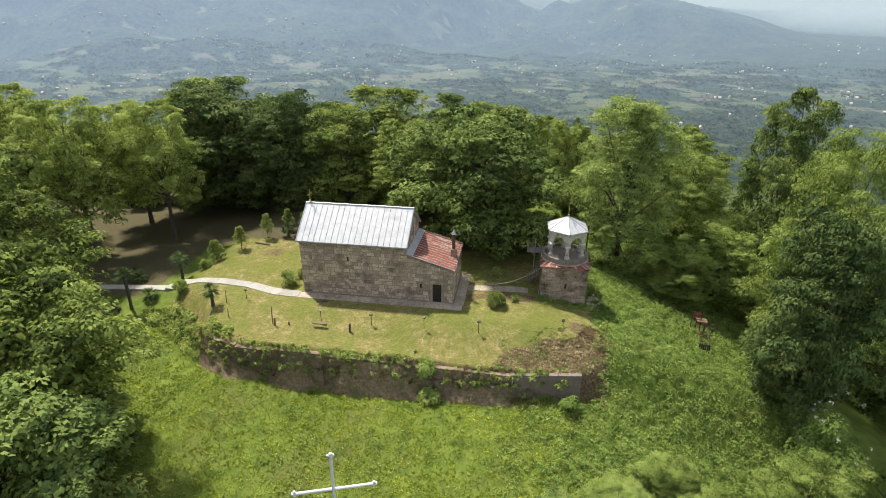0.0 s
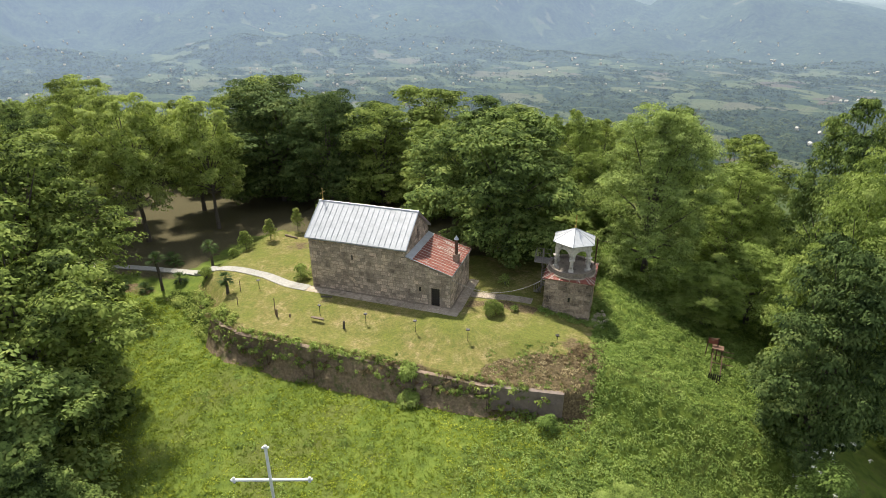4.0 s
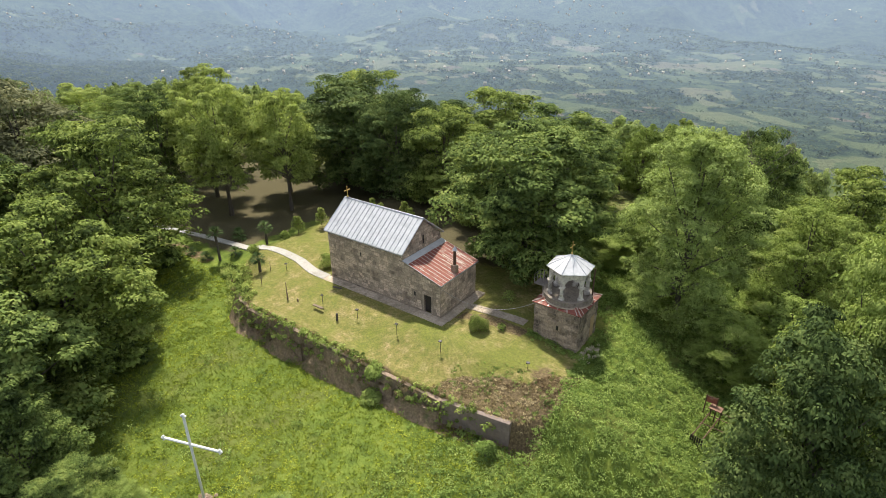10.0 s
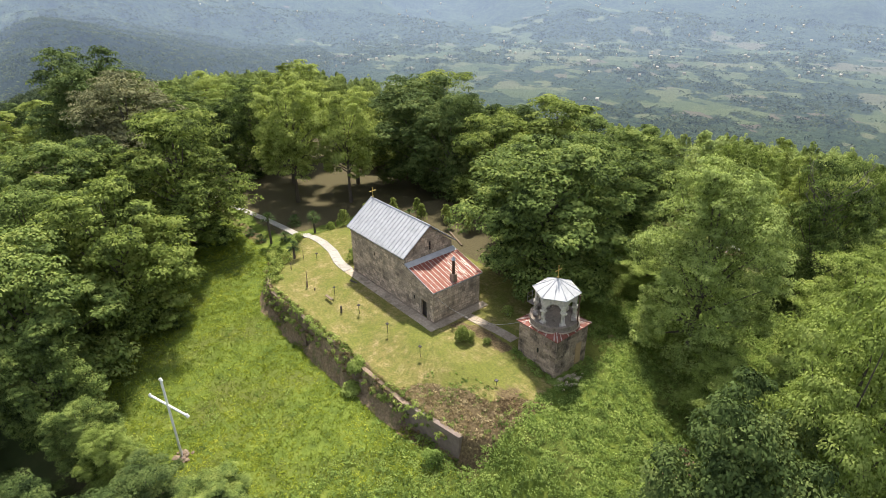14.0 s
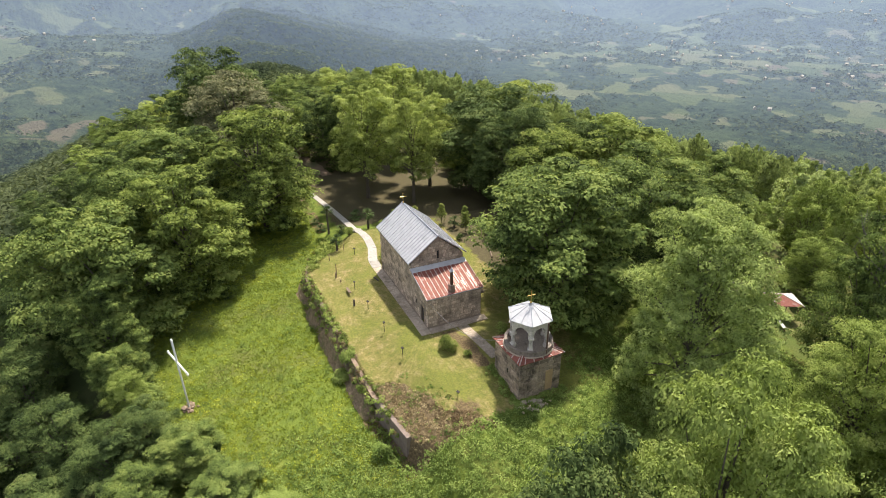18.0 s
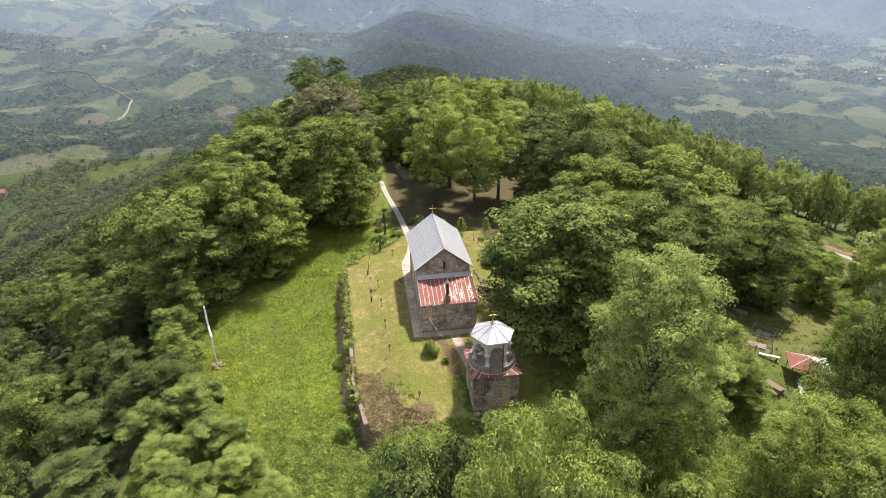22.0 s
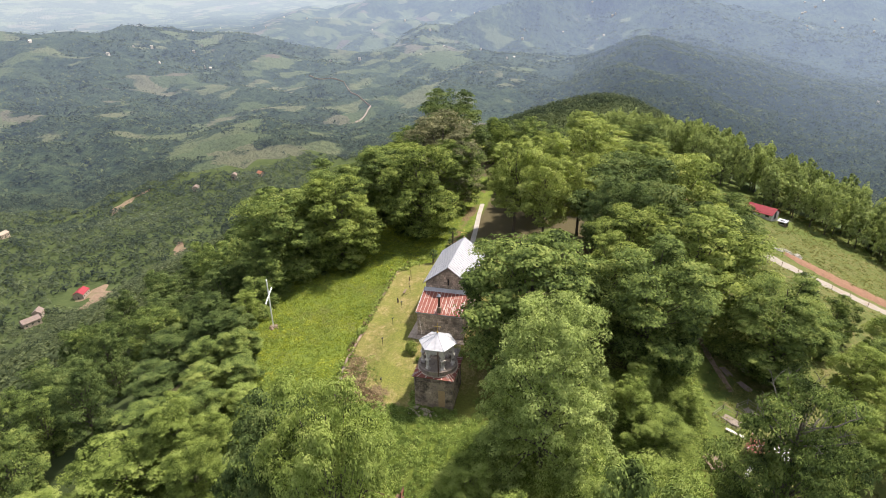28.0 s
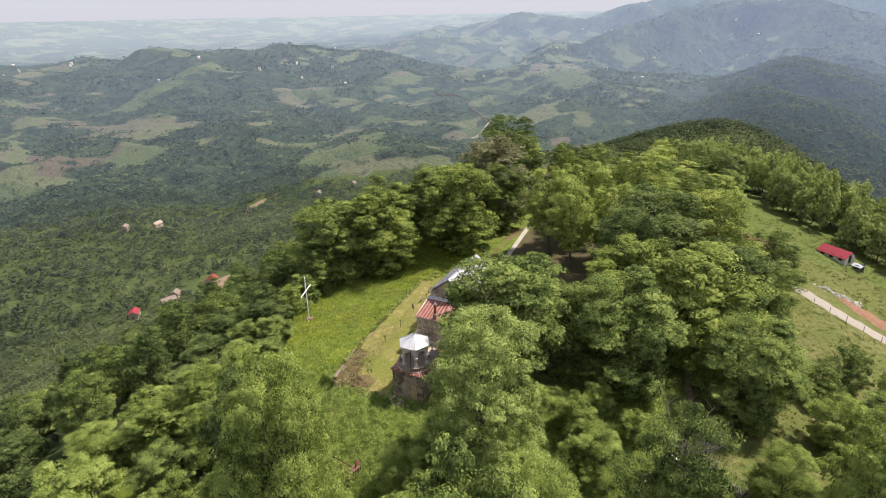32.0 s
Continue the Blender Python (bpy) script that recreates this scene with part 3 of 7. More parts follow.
def build_ground():
    xs = graded(-4700, 4700, -64, 40, 0.8, 1.06)
    ys = np.unique(np.concatenate([graded(-4700, 4700, -34, 44, 0.9, 1.06), np.arange(-11, -2.9, 0.27)]))
    gx, gy = np.meshgrid(xs, ys)
    x, y = gx.ravel(), gy.ravel()
    z = land(x, y)
    r = np.hypot(x, y)
    z = np.where(r > 780, z - 25 - 40 * smooth(780, 1000, r), z)
    nx, ny = len(xs), len(ys)
    i = np.arange(nx * ny).reshape(ny, nx)
    quads = np.stack([i[:-1, :-1], i[:-1, 1:], i[1:, 1:], i[1:, :-1]], -1).reshape(-1, 4)
    me = fast_mesh("ground", np.stack([x, y, z], 1), quads, M_GROUND)
    edge = np.interp(x, WALL_X, WALL_Y)
    lawn = smooth(-0.1, 0.4, y - edge) * smooth(-32, -27, x) * (1 - smooth(13, 15, x)) * (1 - smooth(11, 16, y))
    lawn = np.maximum(lawn, 0.55 * smooth(36, 42, y) * (1 - smooth(95, 120, y)) * smooth(-100, -80, x) * (1 - smooth(30, 45, x)))
    inner = np.interp(x, PATCH_X, PATCH_Y)
    soil = 0.95 * smooth(0.7, -0.5, y - inner) * smooth(4.2, 5.4, x) * (1 - smooth(14.2, 16.0, x)) * (0.45 + 0.95 * fractal(x, y, 1.5, 43, 3))
    soil = np.maximum(soil, 0.62 * np.exp(-np.maximum(y - edge, 0) / 1.3) * fractal(x, y, 2.8, 47, 3) * 1.5 * (x < 13))
    soil = soil * smooth(-1.9, -1.3, y - edge)
    soil = np.maximum(soil, 0.8 * smooth(2.2, 1.6, np.abs(y - 2.2 - 0.15 * (x - 4)) * 2.2) * smooth(0.8, 1.2, x) * (1 - smooth(8.2, 8.8, x)))
    soil = np.maximum(soil, 0.75 * np.exp(-((x - 12.6) ** 2 + (y + 1.6) ** 2) / 3))
    soil = np.maximum(soil, 0.6 * np.exp(-((x + 23) ** 2 + (y - 9) ** 2) / 6))
    wood = smooth(-31, -36, x) * smooth(-4, 1, y + 0.02 * (x + 40)) * (1 - smooth(40, 50, y))
    wood = np.maximum(wood, smooth(11, 15, y) * (1 - smooth(28, 33, y)) * (1 - smooth(-2, 4, x)))
    wood = np.maximum(wood, smooth(-29.5, -33, y) * 0.8)
    wood = np.maximum(wood, 0.35 * smooth(22, 30, x))
    wood = np.maximum(wood, 0.9 * smooth(-75, -95, x) * (1 - smooth(30, 45, y)))
    col = me.color_attributes.new("cover", "FLOAT_COLOR", "POINT")
    data = np.stack([lawn, soil, wood, np.maximum(np.maximum(smooth(105, 160, r) * (1 - 0.8 * lawn), smooth(-31, -37, y)), 0.5 * smooth(33, 40, y))], 1).astype(np.float32)
    col.data.foreach_set("color", data.ravel())
    me.polygons.foreach_set("use_smooth", np.ones(len(me.polygons), bool))
    return tagged(new("ground", me), "grassy hilltop ground falling to a wide valley", "ground", kind="structure")


def build_distance():
    rs = np.concatenate([np.linspace(700, 2400, 190), np.linspace(2430, 4750, 110)])
    az = np.radians(np.concatenate([np.arange(-45, 175, 0.5), np.arange(175, 315, 5.0)]))
    ga, gr = np.meshgrid(np.append(az, az[0] + 2 * np.pi), rs)
    x, y = (-np.sin(ga) * gr).ravel(), (np.cos(ga) * gr).ravel()
    z = land(x, y) - 12 * smooth(760, 700, np.hypot(x, y))
    rough = smooth(800, 1200, np.hypot(x, y))
    z = z + rough * 9 * (fractal(x, y, 45, 51, 2) - 0.5)
    na, nr = ga.shape[1], ga.shape[0]
    i = np.arange(na * nr).reshape(nr, na)
    quads = np.stack([i[:-1, :-1], i[1:, :-1], i[1:, 1:], i[:-1, 1:]], -1).reshape(-1, 4)
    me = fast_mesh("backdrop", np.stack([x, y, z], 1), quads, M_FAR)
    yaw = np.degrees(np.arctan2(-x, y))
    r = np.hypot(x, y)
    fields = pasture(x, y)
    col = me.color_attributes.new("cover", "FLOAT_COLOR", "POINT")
    # channels: open fields, painted pale haze, hill with cloud shade in its colour
    col.data.foreach_set("color", np.stack([np.clip(fields, 0, 1), smooth(3350, 4200, r) * np.maximum(0.4 * smooth(95, 112, yaw), smooth(2, -12, yaw)), shaded_hill(x, y), 0 * r + 1], 1).astype(np.float32).ravel())
    me.polygons.foreach_set("use_smooth", np.ones(len(me.polygons), bool))
    return tagged(new("backdrop", me), "hazy wooded valley with fields and blue mountains", "backdrop", kind="structure")


build_ground()
build_distance()


# ---- church ----
NX0, NX1, AX1 = -15.65, -4.65, 0.05      # west end, nave's east gable, annex's east wall
Y0, Y1, YR = -0.15, 6.4, 3.2             # south face, north face, ridge line
EAVE, RIDGE, HIGH, LOW = 6.0, 8.66, 5.15, 3.72
church = thing("church", "small grey stone church with zinc roof and rusty annex roof", "church")


def wall_prism(pts, along):
    return prism([Vector(p) for p in pts], Vector(along))


south = part("south_wall", wall_prism([(NX0, Y0, -0.3), (-2.0, Y0, -0.3), (-2.0, Y0, 4.32), (NX1, Y0, HIGH), (NX1, Y0, EAVE), (NX0, Y0, EAVE)], (0, 0.6, 0)), M_MORTAR, church)
part("south_wall_end", wall_prism([(-1.12, Y0, -0.3), (AX1, Y0, -0.3), (AX1, Y0, LOW), (-1.12, Y0, 4.06)], (0, 0.6, 0)), M_MORTAR, church)
part("wall_over_door", wall_prism([(-2.0, Y0, 2.1), (-1.12, Y0, 2.1), (-1.12, Y0, 4.06), (-2.0, Y0, 4.32)], (0, 0.6, 0)), M_MORTAR, church)
part("north_wall", wall_prism([(NX0, Y1, -0.3), (AX1, Y1, -0.3), (AX1, Y1, LOW), (NX1, Y1, HIGH), (NX1, Y1, EAVE), (NX0, Y1, EAVE)], (0, -0.6, 0)), M_MORTAR, church)
west = part("west_wall", wall_prism([(NX0 + 0.01, Y0 + 0.6, -0.3), (NX0 + 0.01, Y1 - 0.6, -0.3), (NX0 + 0.01, Y1 - 0.6, EAVE + 0.46), (NX0 + 0.01, YR, RIDGE), (NX0 + 0.01, Y0 + 0.6, EAVE + 0.46)], (0.6, 0, 0)), M_MORTAR, church)
gable = part("east_gable", wall_prism([(NX1 - 0.01, Y0 + 0.6, 4.4), (NX1 - 0.01, Y1 - 0.6, 4.4), (NX1 - 0.01, Y1 - 0.6, EAVE + 0.46), (NX1 - 0.01, YR, RIDGE), (NX1 - 0.01, Y0 + 0.6, EAVE + 0.46)], (-0.6, 0, 0)), M_MORTAR, church)
east = part("annex_east_wall", wall_prism([(AX1 - 0.01, Y0 + 0.6, -0.3), (AX1 - 0.01, Y1 - 0.6, -0.3), (AX1 - 0.01, Y1 - 0.6, LOW), (AX1 - 0.01, Y0 + 0.6, LOW)], (-0.6, 0, 0)), M_MORTAR, church)
part("plinth", box(NX0 - 0.1, AX1 + 0.1, Y0 - 0.1, Y0 - 0.005, -0.3, 0.14, 0.03), M_MORTAR, church, "damp dark stone plinth")
part("plinth", box(AX1 + 0.005, AX1 + 0.1, Y0, Y1 + 0.1, -0.3, 0.14, 0.03), M_MORTAR, church)
# gable trim at the eaves, either side of the east gable
for ya, yb in ((Y0, Y0 + 0.59), (Y1 - 0.59, Y1)):
    za = EAVE + (RIDGE - EAVE) * (0.0 if ya == Y0 else (Y1 - 0.59 - Y1) / (YR - Y1))
    zb = EAVE + (RIDGE - EAVE) * ((0.59) / (YR - Y0) if ya == Y0 else 0.0)
    for xa in (NX1 - 0.012, NX0 + 0.612):
        part("gable_corner", wall_prism([(xa, ya, EAVE - 0.3), (xa, yb, EAVE - 0.3), (xa, yb, zb), (xa, ya, za)], (-0.6, 0, 0)), M_MORTAR, church)


def roof_slope(a, b, c, d, thick, material, seams, seam_material, name, parent, label="", seam_w=0.035, seam_h=0.045):
    """A sheet with standing seams: a-b is the eave, d-c the upper edge."""
    a, b, c, d = (Vector(v) for v in (a, b, c, d))
    n = (b - a).cross(d - a).normalized()
    if n.z < 0:
        n = -n
    slab = part(name, prism([a, b, c, d], n * -thick), material, parent, label)
    for k in range(seams + 1):
        u = k / seams
        p, q = a.lerp(b, u), d.lerp(c, u)
        side = (b - a).normalized() * seam_w / 2
        bm = prism([p - side + n * 0.004, p + side + n * 0.004, q + side + n * 0.004, q - side + n * 0.004], n * seam_h)
        part("seam", bm, seam_material, slab)
    return slab


ROOF_X0, ROOF_X1 = -15.85, -4.48
roof_slope((ROOF_X0, -0.51, 6.02), (ROOF_X1, -0.51, 6.02), (ROOF_X1, YR, 8.8), (ROOF_X0, YR, 8.8), 0.07, M_ZINC, 19, M_ZINC_DARK, "south_roof", church, "pale grey zinc standing-seam roof")
roof_slope((ROOF_X0, 6.78, 6.06), (ROOF_X1, 6.78, 6.06), (ROOF_X1, YR, 8.8), (ROOF_X0, YR, 8.8), 0.07, M_ZINC, 19, M_ZINC_DARK, "north_roof", church, "pale grey zinc standing-seam roof")
part("ridge_cap", rod((ROOF_X0 - 0.03, YR, 8.82), (ROOF_X1 + 0.03, YR, 8.82), 0.09, 0.09, 6), M_ZINC_DARK, church)
for s, ya, za in ((1, -0.51, 6.02), (-1, 6.78, 6.06)):
    for xx in (ROOF_X0, ROOF_X1):
        part("verge_board", rod((xx, ya, za), (xx, YR, 8.82), 0.06, 0.06, 5), M_ZINC_DARK, church)
    part("eave_board", box(ROOF_X0, ROOF_X1, ya - 0.02, ya + 0.06, za - 0.14, za - 0.03), M_ZINC_DARK, church)
ax = roof_slope((0.22, -0.3, 3.82), (0.22, 6.62, 3.82), (-4.0, 6.62, 5.02), (-4.0, -0.3, 5.02), 0.06, M_RUST, 13, M_PALE_SHEET, "annex_roof", church, "rust-red sheet metal roof with pale bare seams", 0.075, 0.035)
part("roof_flashing", prism([Vector(v) for v in ((-3.98, -0.3, 5.03), (-3.98, 6.62, 5.03), (-4.64, 6.62, 5.32), (-4.64, -0.3, 5.32))], (0, 0, -0.05)), M_ZINC, church, "grey zinc flashing strip")
part("annex_verge", rod((0.22, -0.3, 3.8), (-4.64, -0.3, 5.28), 0.05, 0.05, 5), M_ZINC_DARK, church)
part("annex_eave", box(0.17, 0.25, -0.3, 6.62, 3.68, 3.78), M_ZINC_DARK, church)
rng = random.Random(4)
for k in range(14):
    yy = rng.uniform(3.3, 6.3)
    u = rng.uniform(0.02, 0.5)
    xx, zz = 0.22 - 4.22 * u, 3.82 + 1.2 * u
    w, l = rng.uniform(0.07, 0.2), rng.uniform(0.6, 1.9)
    part("bare_patch", prism([Vector((xx, yy - w / 2, zz + 0.008)), Vector((xx, yy + w / 2, zz + 0.008)), Vector((xx - l, yy + w / 3, zz + 0.008 + l * 0.2844)), Vector((xx - l, yy - w / 2, zz + 0.008 + l * 0.2844))], (0, 0, 0.006)), M_PALE_SHEET, ax)

# door, with its stone surround
part("door_leaf", box(-1.98, -1.14, 0.02, 0.1, 0.05, 2.08, 0.01), M_DARK_DOOR, church, "dark closed plank door")
for k in range(4):
    part("door_board", box(-1.96 + k * 0.205, -1.77 + k * 0.205, 0.0, 0.019, 0.08, 2.05), M_DARK_DOOR, church)
part("door_handle", box(-1.27, -1.23, -0.05, -0.001, 1.0, 1.14, 0.008), M_IRON, church)
part("lintel", box(-2.25, -0.9, Y0 - 0.06, Y0 - 0.004, 2.1, 2.45, 0.02), M_STONE, church, "pale stone lintel")
for xa in (-2.22, -1.1):
    part("jamb", box(xa, xa + 0.2, Y0 - 0.05, Y0 - 0.004, 0.14, 2.09, 0.02), M_CONCRETE, church)
part("doorstep", box(-2.25, -0.9, Y0 - 0.5, Y0 - 0.11, 0.0, 0.13, 0.02), M_CONCRETE, church)
part("slit_window", box(-3.28, -3.1, Y0 - 0.06, Y0 - 0.05, 1.6, 2.05), M_GLASS_DARK, church, "small dark slit window")
part("slit_window", box(-10.72, -10.58, Y0 - 0.06, Y0 - 0.05, 4.0, 4.5), M_GLASS_DARK, church)
part("slit_window", box(NX1 + 0.05, NX1 + 0.06, 3.1, 3.3, 5.9, 6.9), M_GLASS_DARK, church)
# relieving arch low in the south wall
for k in range(11):
    a = radians(8 + k * 16.4)
    p = Vector((-11.4 + 1.05 * math.cos(a), Y0 - 0.055, 0.95 + 0.95 * math.sin(a)))
    bm = box(-0.15, 0.15, -0.03, 0.05, -0.12, 0.12, 0.015)
    bmesh.ops.transform(bm, matrix=Matrix.Translation(p) @ Matrix.Rotation(-a, 4, "Y"), verts=bm.verts)
    part("arch_stone", bm, M_STONE, church)
# chimney on the annex roof
stack = part("chimney", box(-0.62, -0.02, 2.65, 3.2, 3.75, 4.75, 0.03), M_WALL_OLD, church, "stone chimney block with a rusty flue")
part("flue", rod((-0.32, 2.92, 4.7), (-0.32, 2.92, 6.25), 0.17, 0.16, 14), M_RUST_IRON, stack, "dark rusted round flue")
part("cowl", rod((-0.32, 2.92, 6.4), (-0.32, 2.92, 6.82), 0.27, 0.03, 14), M_ZINC_DARK, stack)
for k in range(4):
    a = k * math.pi / 2
    part("cowl_leg", box(-0.34 + 0.14 * math.cos(a), -0.3 + 0.14 * math.cos(a), 2.9 + 0.14 * math.sin(a), 2.94 + 0.14 * math.sin(a), 6.2, 6.42), M_RUST_IRON, stack)


def ornate_cross(at, size, parent, face):
    """A gilded cross on a ball; its arms lie along the face direction."""
    x, y, z = at
    c = part("cross_shaft", rod((x, y, z), (x, y, z + size), 0.045, 0.04, 8), M_BRASS, parent, "gilded cross")
    d = Vector((math.cos(face), math.sin(face), 0)) * size * 0.3
    q = Vector((x, y, z + size * 0.68))
    part("cross_arm", rod(q - d, q + d, 0.04, 0.04, 8), M_BRASS, c)
    part("cross_ball", ball((x, y, z + size * 0.14), 0.13), M_BRASS, c)
    for e in (q - d, q + d, Vector((x, y, z + size))):
        part("cross_tip", ball(e, 0.075, sub=1), M_BRASS, c)


ornate_cross((-15.45, YR, 8.8), 1.35, church, math.pi / 2)

# paving round the church
paving = thing("church_apron", "worn concrete apron along the church walls", "paving", kind="structure")
for k in range(9):
    x0 = -16.0 + k * 1.9
    part("paving_slab", box(x0, min(x0 + 1.88, 1.18), -1.36, Y0 - 0.11, -0.25, 0.06 + 0.012 * (k % 3), 0.02), M_CONCRETE, paving)
for k in range(4):
    y0 = -0.22 + k * 1.75
    part("paving_slab", box(0.17, 1.16, y0, y0 + 1.73, -0.25, 0.055 + 0.014 * (k % 2), 0.02), M_CONCRETE, paving)
tagged(part("bench_plank", box(-12.55, -11.2, -6.05, -5.75, 0.0, 0.1, 0.01), M_WOOD), "weathered plank lying on the lawn", "plank")

# ---- bell tower ----
TX, TY = 11.1, 5.7
tower = thing("bell_tower", "square stone bell tower with a white-arched octagonal belfry", "bell tower")
H2 = 2.3
for nm, a, b, c, d in (("south_wall", TX - H2, TX + H2, TY - H2, TY - H2 + 0.5), ("north_wall", TX - H2, TX + H2, TY + H2 - 0.5, TY + H2),
                       ("west_wall", TX - H2, TX - H2 + 0.5, TY - H2 + 0.505, TY + H2 - 0.505), ("east_wall", TX + H2 - 0.5, TX + H2, TY - H2 + 0.505, TY + H2 - 0.505)):
    part("base_" + nm, box(a, b, c, d, -1.6, 3.28), M_MORTAR, tower)
SK = 2.52
for k in range(4):
    a = k * math.pi / 2
    m = Matrix.Translation((TX, TY, 0)) @ Matrix.Rotation(a, 4, "Z")
    quad = [m @ Vector(p) for p in ((-SK, -SK, 3.3), (SK, -SK, 3.3), (1.3, -1.3, 3.72), (-1.3, -1.3, 3.72))]
    slope = part("skirt_roof", prism(quad, (0, 0, -0.06)), M_RUST, tower, "rust-red sheet skirt roof with pale seams")
    for i in range(5):
        u = (i + 0.5) / 5 + 0.02
        p, q = quad[0].lerp(quad[1], u), quad[3].lerp(quad[2], u)
        side = (quad[1] - quad[0]).normalized() * 0.06
        part("seam", prism([p - side, p + side, q + side * 0.6, q - side * 0.6], (0, 0, 0.03)), M_PALE_SHEET, slope)
    part("hip", rod(quad[0] + Vector((0, 0, 0.02)), quad[3] + Vector((0, 0, 0.02)), 0.06, 0.05, 5), M_PALE_SHEET, tower)


def ring(r_out, r_in, z0, z1, sides=40):
    bm = bmesh.new()
    loops = []
    for r, z in ((r_out, z0), (r_out, z1), (r_in, z1), (r_in, z0)):
        loops.append([bm.verts.new((TX + r * math.cos(2 * math.pi * i / sides), TY + r * math.sin(2 * math.pi * i / sides), z)) for i in range(sides)])
    for la, lb in zip(loops, loops[1:] + loops[:1]):
        for i in range(sides):
            bm.faces.new((la[i], la[(i + 1) % sides], lb[(i + 1) % sides], lb[i]))
    return bm


part("parapet", ring(2.32, 2.08, 3.32, 4.0), M_PARAPET, tower, "round dark-stained parapet ring")
part("skirt_collar", ring(2.45, 2.33, 3.45, 3.54), M_CONCRETE, tower, "mortar collar")
part("parapet_cap", ring(2.35, 2.05, 4.005, 4.06), M_PARAPET, tower)
part("belfry_floor", rod((TX, TY, 3.5), (TX, TY, 3.74), 2.07, 2.07, 40), M_PARAPET, tower)
COLR, ROOFR = 1.8, 2.28
FACE = radians(-57)
for k in range(6):
    a = FACE + math.pi / 6 + k * math.pi / 3
    p = Vector((TX + COLR * math.cos(a), TY + COLR * math.sin(a), 0))
    col = part("column", rod(p + Vector((0, 0, 3.75)), p + Vector((0, 0, 5.2)), 0.2, 0.18, 14), M_PLASTER, tower, "stained plaster column")
    for nm, z0, z1, w in (("capital", 5.2, 5.42, 0.27), ("column_base", 3.76, 4.2, 0.25)):
        bm = box(-w, w, -w, w, z0, z1, 0.05)
        bmesh.ops.transform(bm, matrix=Matrix.Translation(p) @ Matrix.Rotation(a, 4, "Z"), verts=bm.verts)
        part(nm, bm, M_PLASTER, col)
    half = COLR / 2
    m = Matrix.Translation((TX, TY, 0)) @ Matrix.Rotation(a + math.pi / 6, 4, "Z") @ Matrix.Translation((COLR * math.cos(math.pi / 6), 0, 0)) @ Matrix.Rotation(math.pi / 2, 4, "Z")
    r = half - 0.2
    outline = [(-half, 5.425), (-r, 5.425)] + [(-r * math.cos(math.pi * i / 12), 5.5 + r * math.sin(math.pi * i / 12)) for i in range(0, 13)] + [(r, 5.425), (half, 5.425), (half, 6.84), (-half, 6.84)]
    bm = prism([Vector((x, -0.15, z)) for x, z in outline], (0, 0.3, 0))
    bmesh.ops.transform(bm, matrix=m, verts=bm.verts)
    part("arch", bm, M_PLASTER, tower, "round white-plastered arch")
    part("corner_pier", rod(p + Vector((0, 0, 5.43)), p + Vector((0, 0, 6.84)), 0.172, 0.172, 12), M_PLASTER, tower)
    e0, e1 = Vector((TX + ROOFR * math.cos(a), TY + ROOFR * math.sin(a), 6.84)), Vector((TX + ROOFR * math.cos(a + math.pi / 3), TY + ROOFR * math.sin(a + math.pi / 3), 6.84))
    top = Vector((TX, TY, 8.0))
    part("roof_panel", prism([e0, e1, top], (0, 0, -0.06)), M_ZINC, tower, "pale zinc roof panel")
    part("roof_seam", rod(e0 + Vector((0, 0, 0.015)), top, 0.045, 0.03, 5), M_ZINC_DARK, tower)
    em = (e0 + e1) / 2
    part("roof_seam", rod(em + Vector((0, 0, 0.01)), top, 0.032, 0.02, 5), M_ZINC_DARK, tower)
part("bell", rod((TX, TY, 5.6), (TX, TY, 6.2), 0.42, 0.2, 18), M_BRASS, tower)
part("bell_hanger", rod((TX, TY, 6.2), (TX, TY, 7.9), 0.05, 0.05, 6), M_IRON, tower)
ornate_cross((TX, TY, 7.95), 1.35, tower, math.pi / 2)
part("wall_slit", box(TX + 0.1, TX + 0.3, TY - H2 - 0.06, TY - H2 - 0.045, 0.9, 1.4), M_GLASS_DARK, tower)
part("store_door", box(TX + H2 + 0.03, TX + H2 + 0.09, TY + 0.6, TY + 1.4, -0.7, 1.6, 0.01), M_PLY, tower, "pale plywood door")
part("flue_pipe", rod((TX + 2.2, TY + 0.6, 3.4), (TX + 2.2, TY + 0.6, 6.9), 0.07, 0.07, 10), M_RUST_IRON, tower, "rusty stove pipe")
# winding iron stair on the west side
stair = part("stair_pole", rod((8.0, TY + 1.0, -0.5), (8.0, TY + 1.0, 4.9), 0.06, 0.06, 10), M_STAIR, tower, "rusty winding iron stair")
for k in range(16):
    a = radians(200 + k * 20)
    z = -0.25 + 0.235 * k
    d = Vector((math.cos(a), math.sin(a), 0))
    s = Vector((-d.y, d.x, 0))
    c = Vector((8.0, TY + 1.0, z))
    part("tread", prism([c + d * 0.06 - s * 0.05, c + d * 0.75 - s * 0.15, c + d * 0.75 + s * 0.15, c + d * 0.06 + s * 0.05], (0, 0, 0.03)), M_STAIR, stair)
    part("baluster", rod(c + d * 0.73, c + d * 0.73 + Vector((0, 0, 0.95)), 0.02, 0.02, 5), M_STAIR, stair)
    if k:
        part("handrail", rod(last, c + d * 0.73 + Vector((0, 0, 0.95)), 0.03, 0.03, 5), M_STAIR, stair)
    last = c + d * 0.73 + Vector((0, 0, 0.95))
part("landing", box(7.2, 8.85, TY + 0.5, TY + 1.9, 3.46, 3.52), M_STAIR, stair)
for xa, ya in ((7.22, TY + 0.52), (7.22, TY + 1.2), (7.22, TY + 1.88), (8.0, TY + 1.88), (8.7, TY + 1.88)):
    part("baluster", rod((xa, ya, 3.5), (xa, ya, 4.5), 0.028, 0.028, 5), M_STAIR, stair)
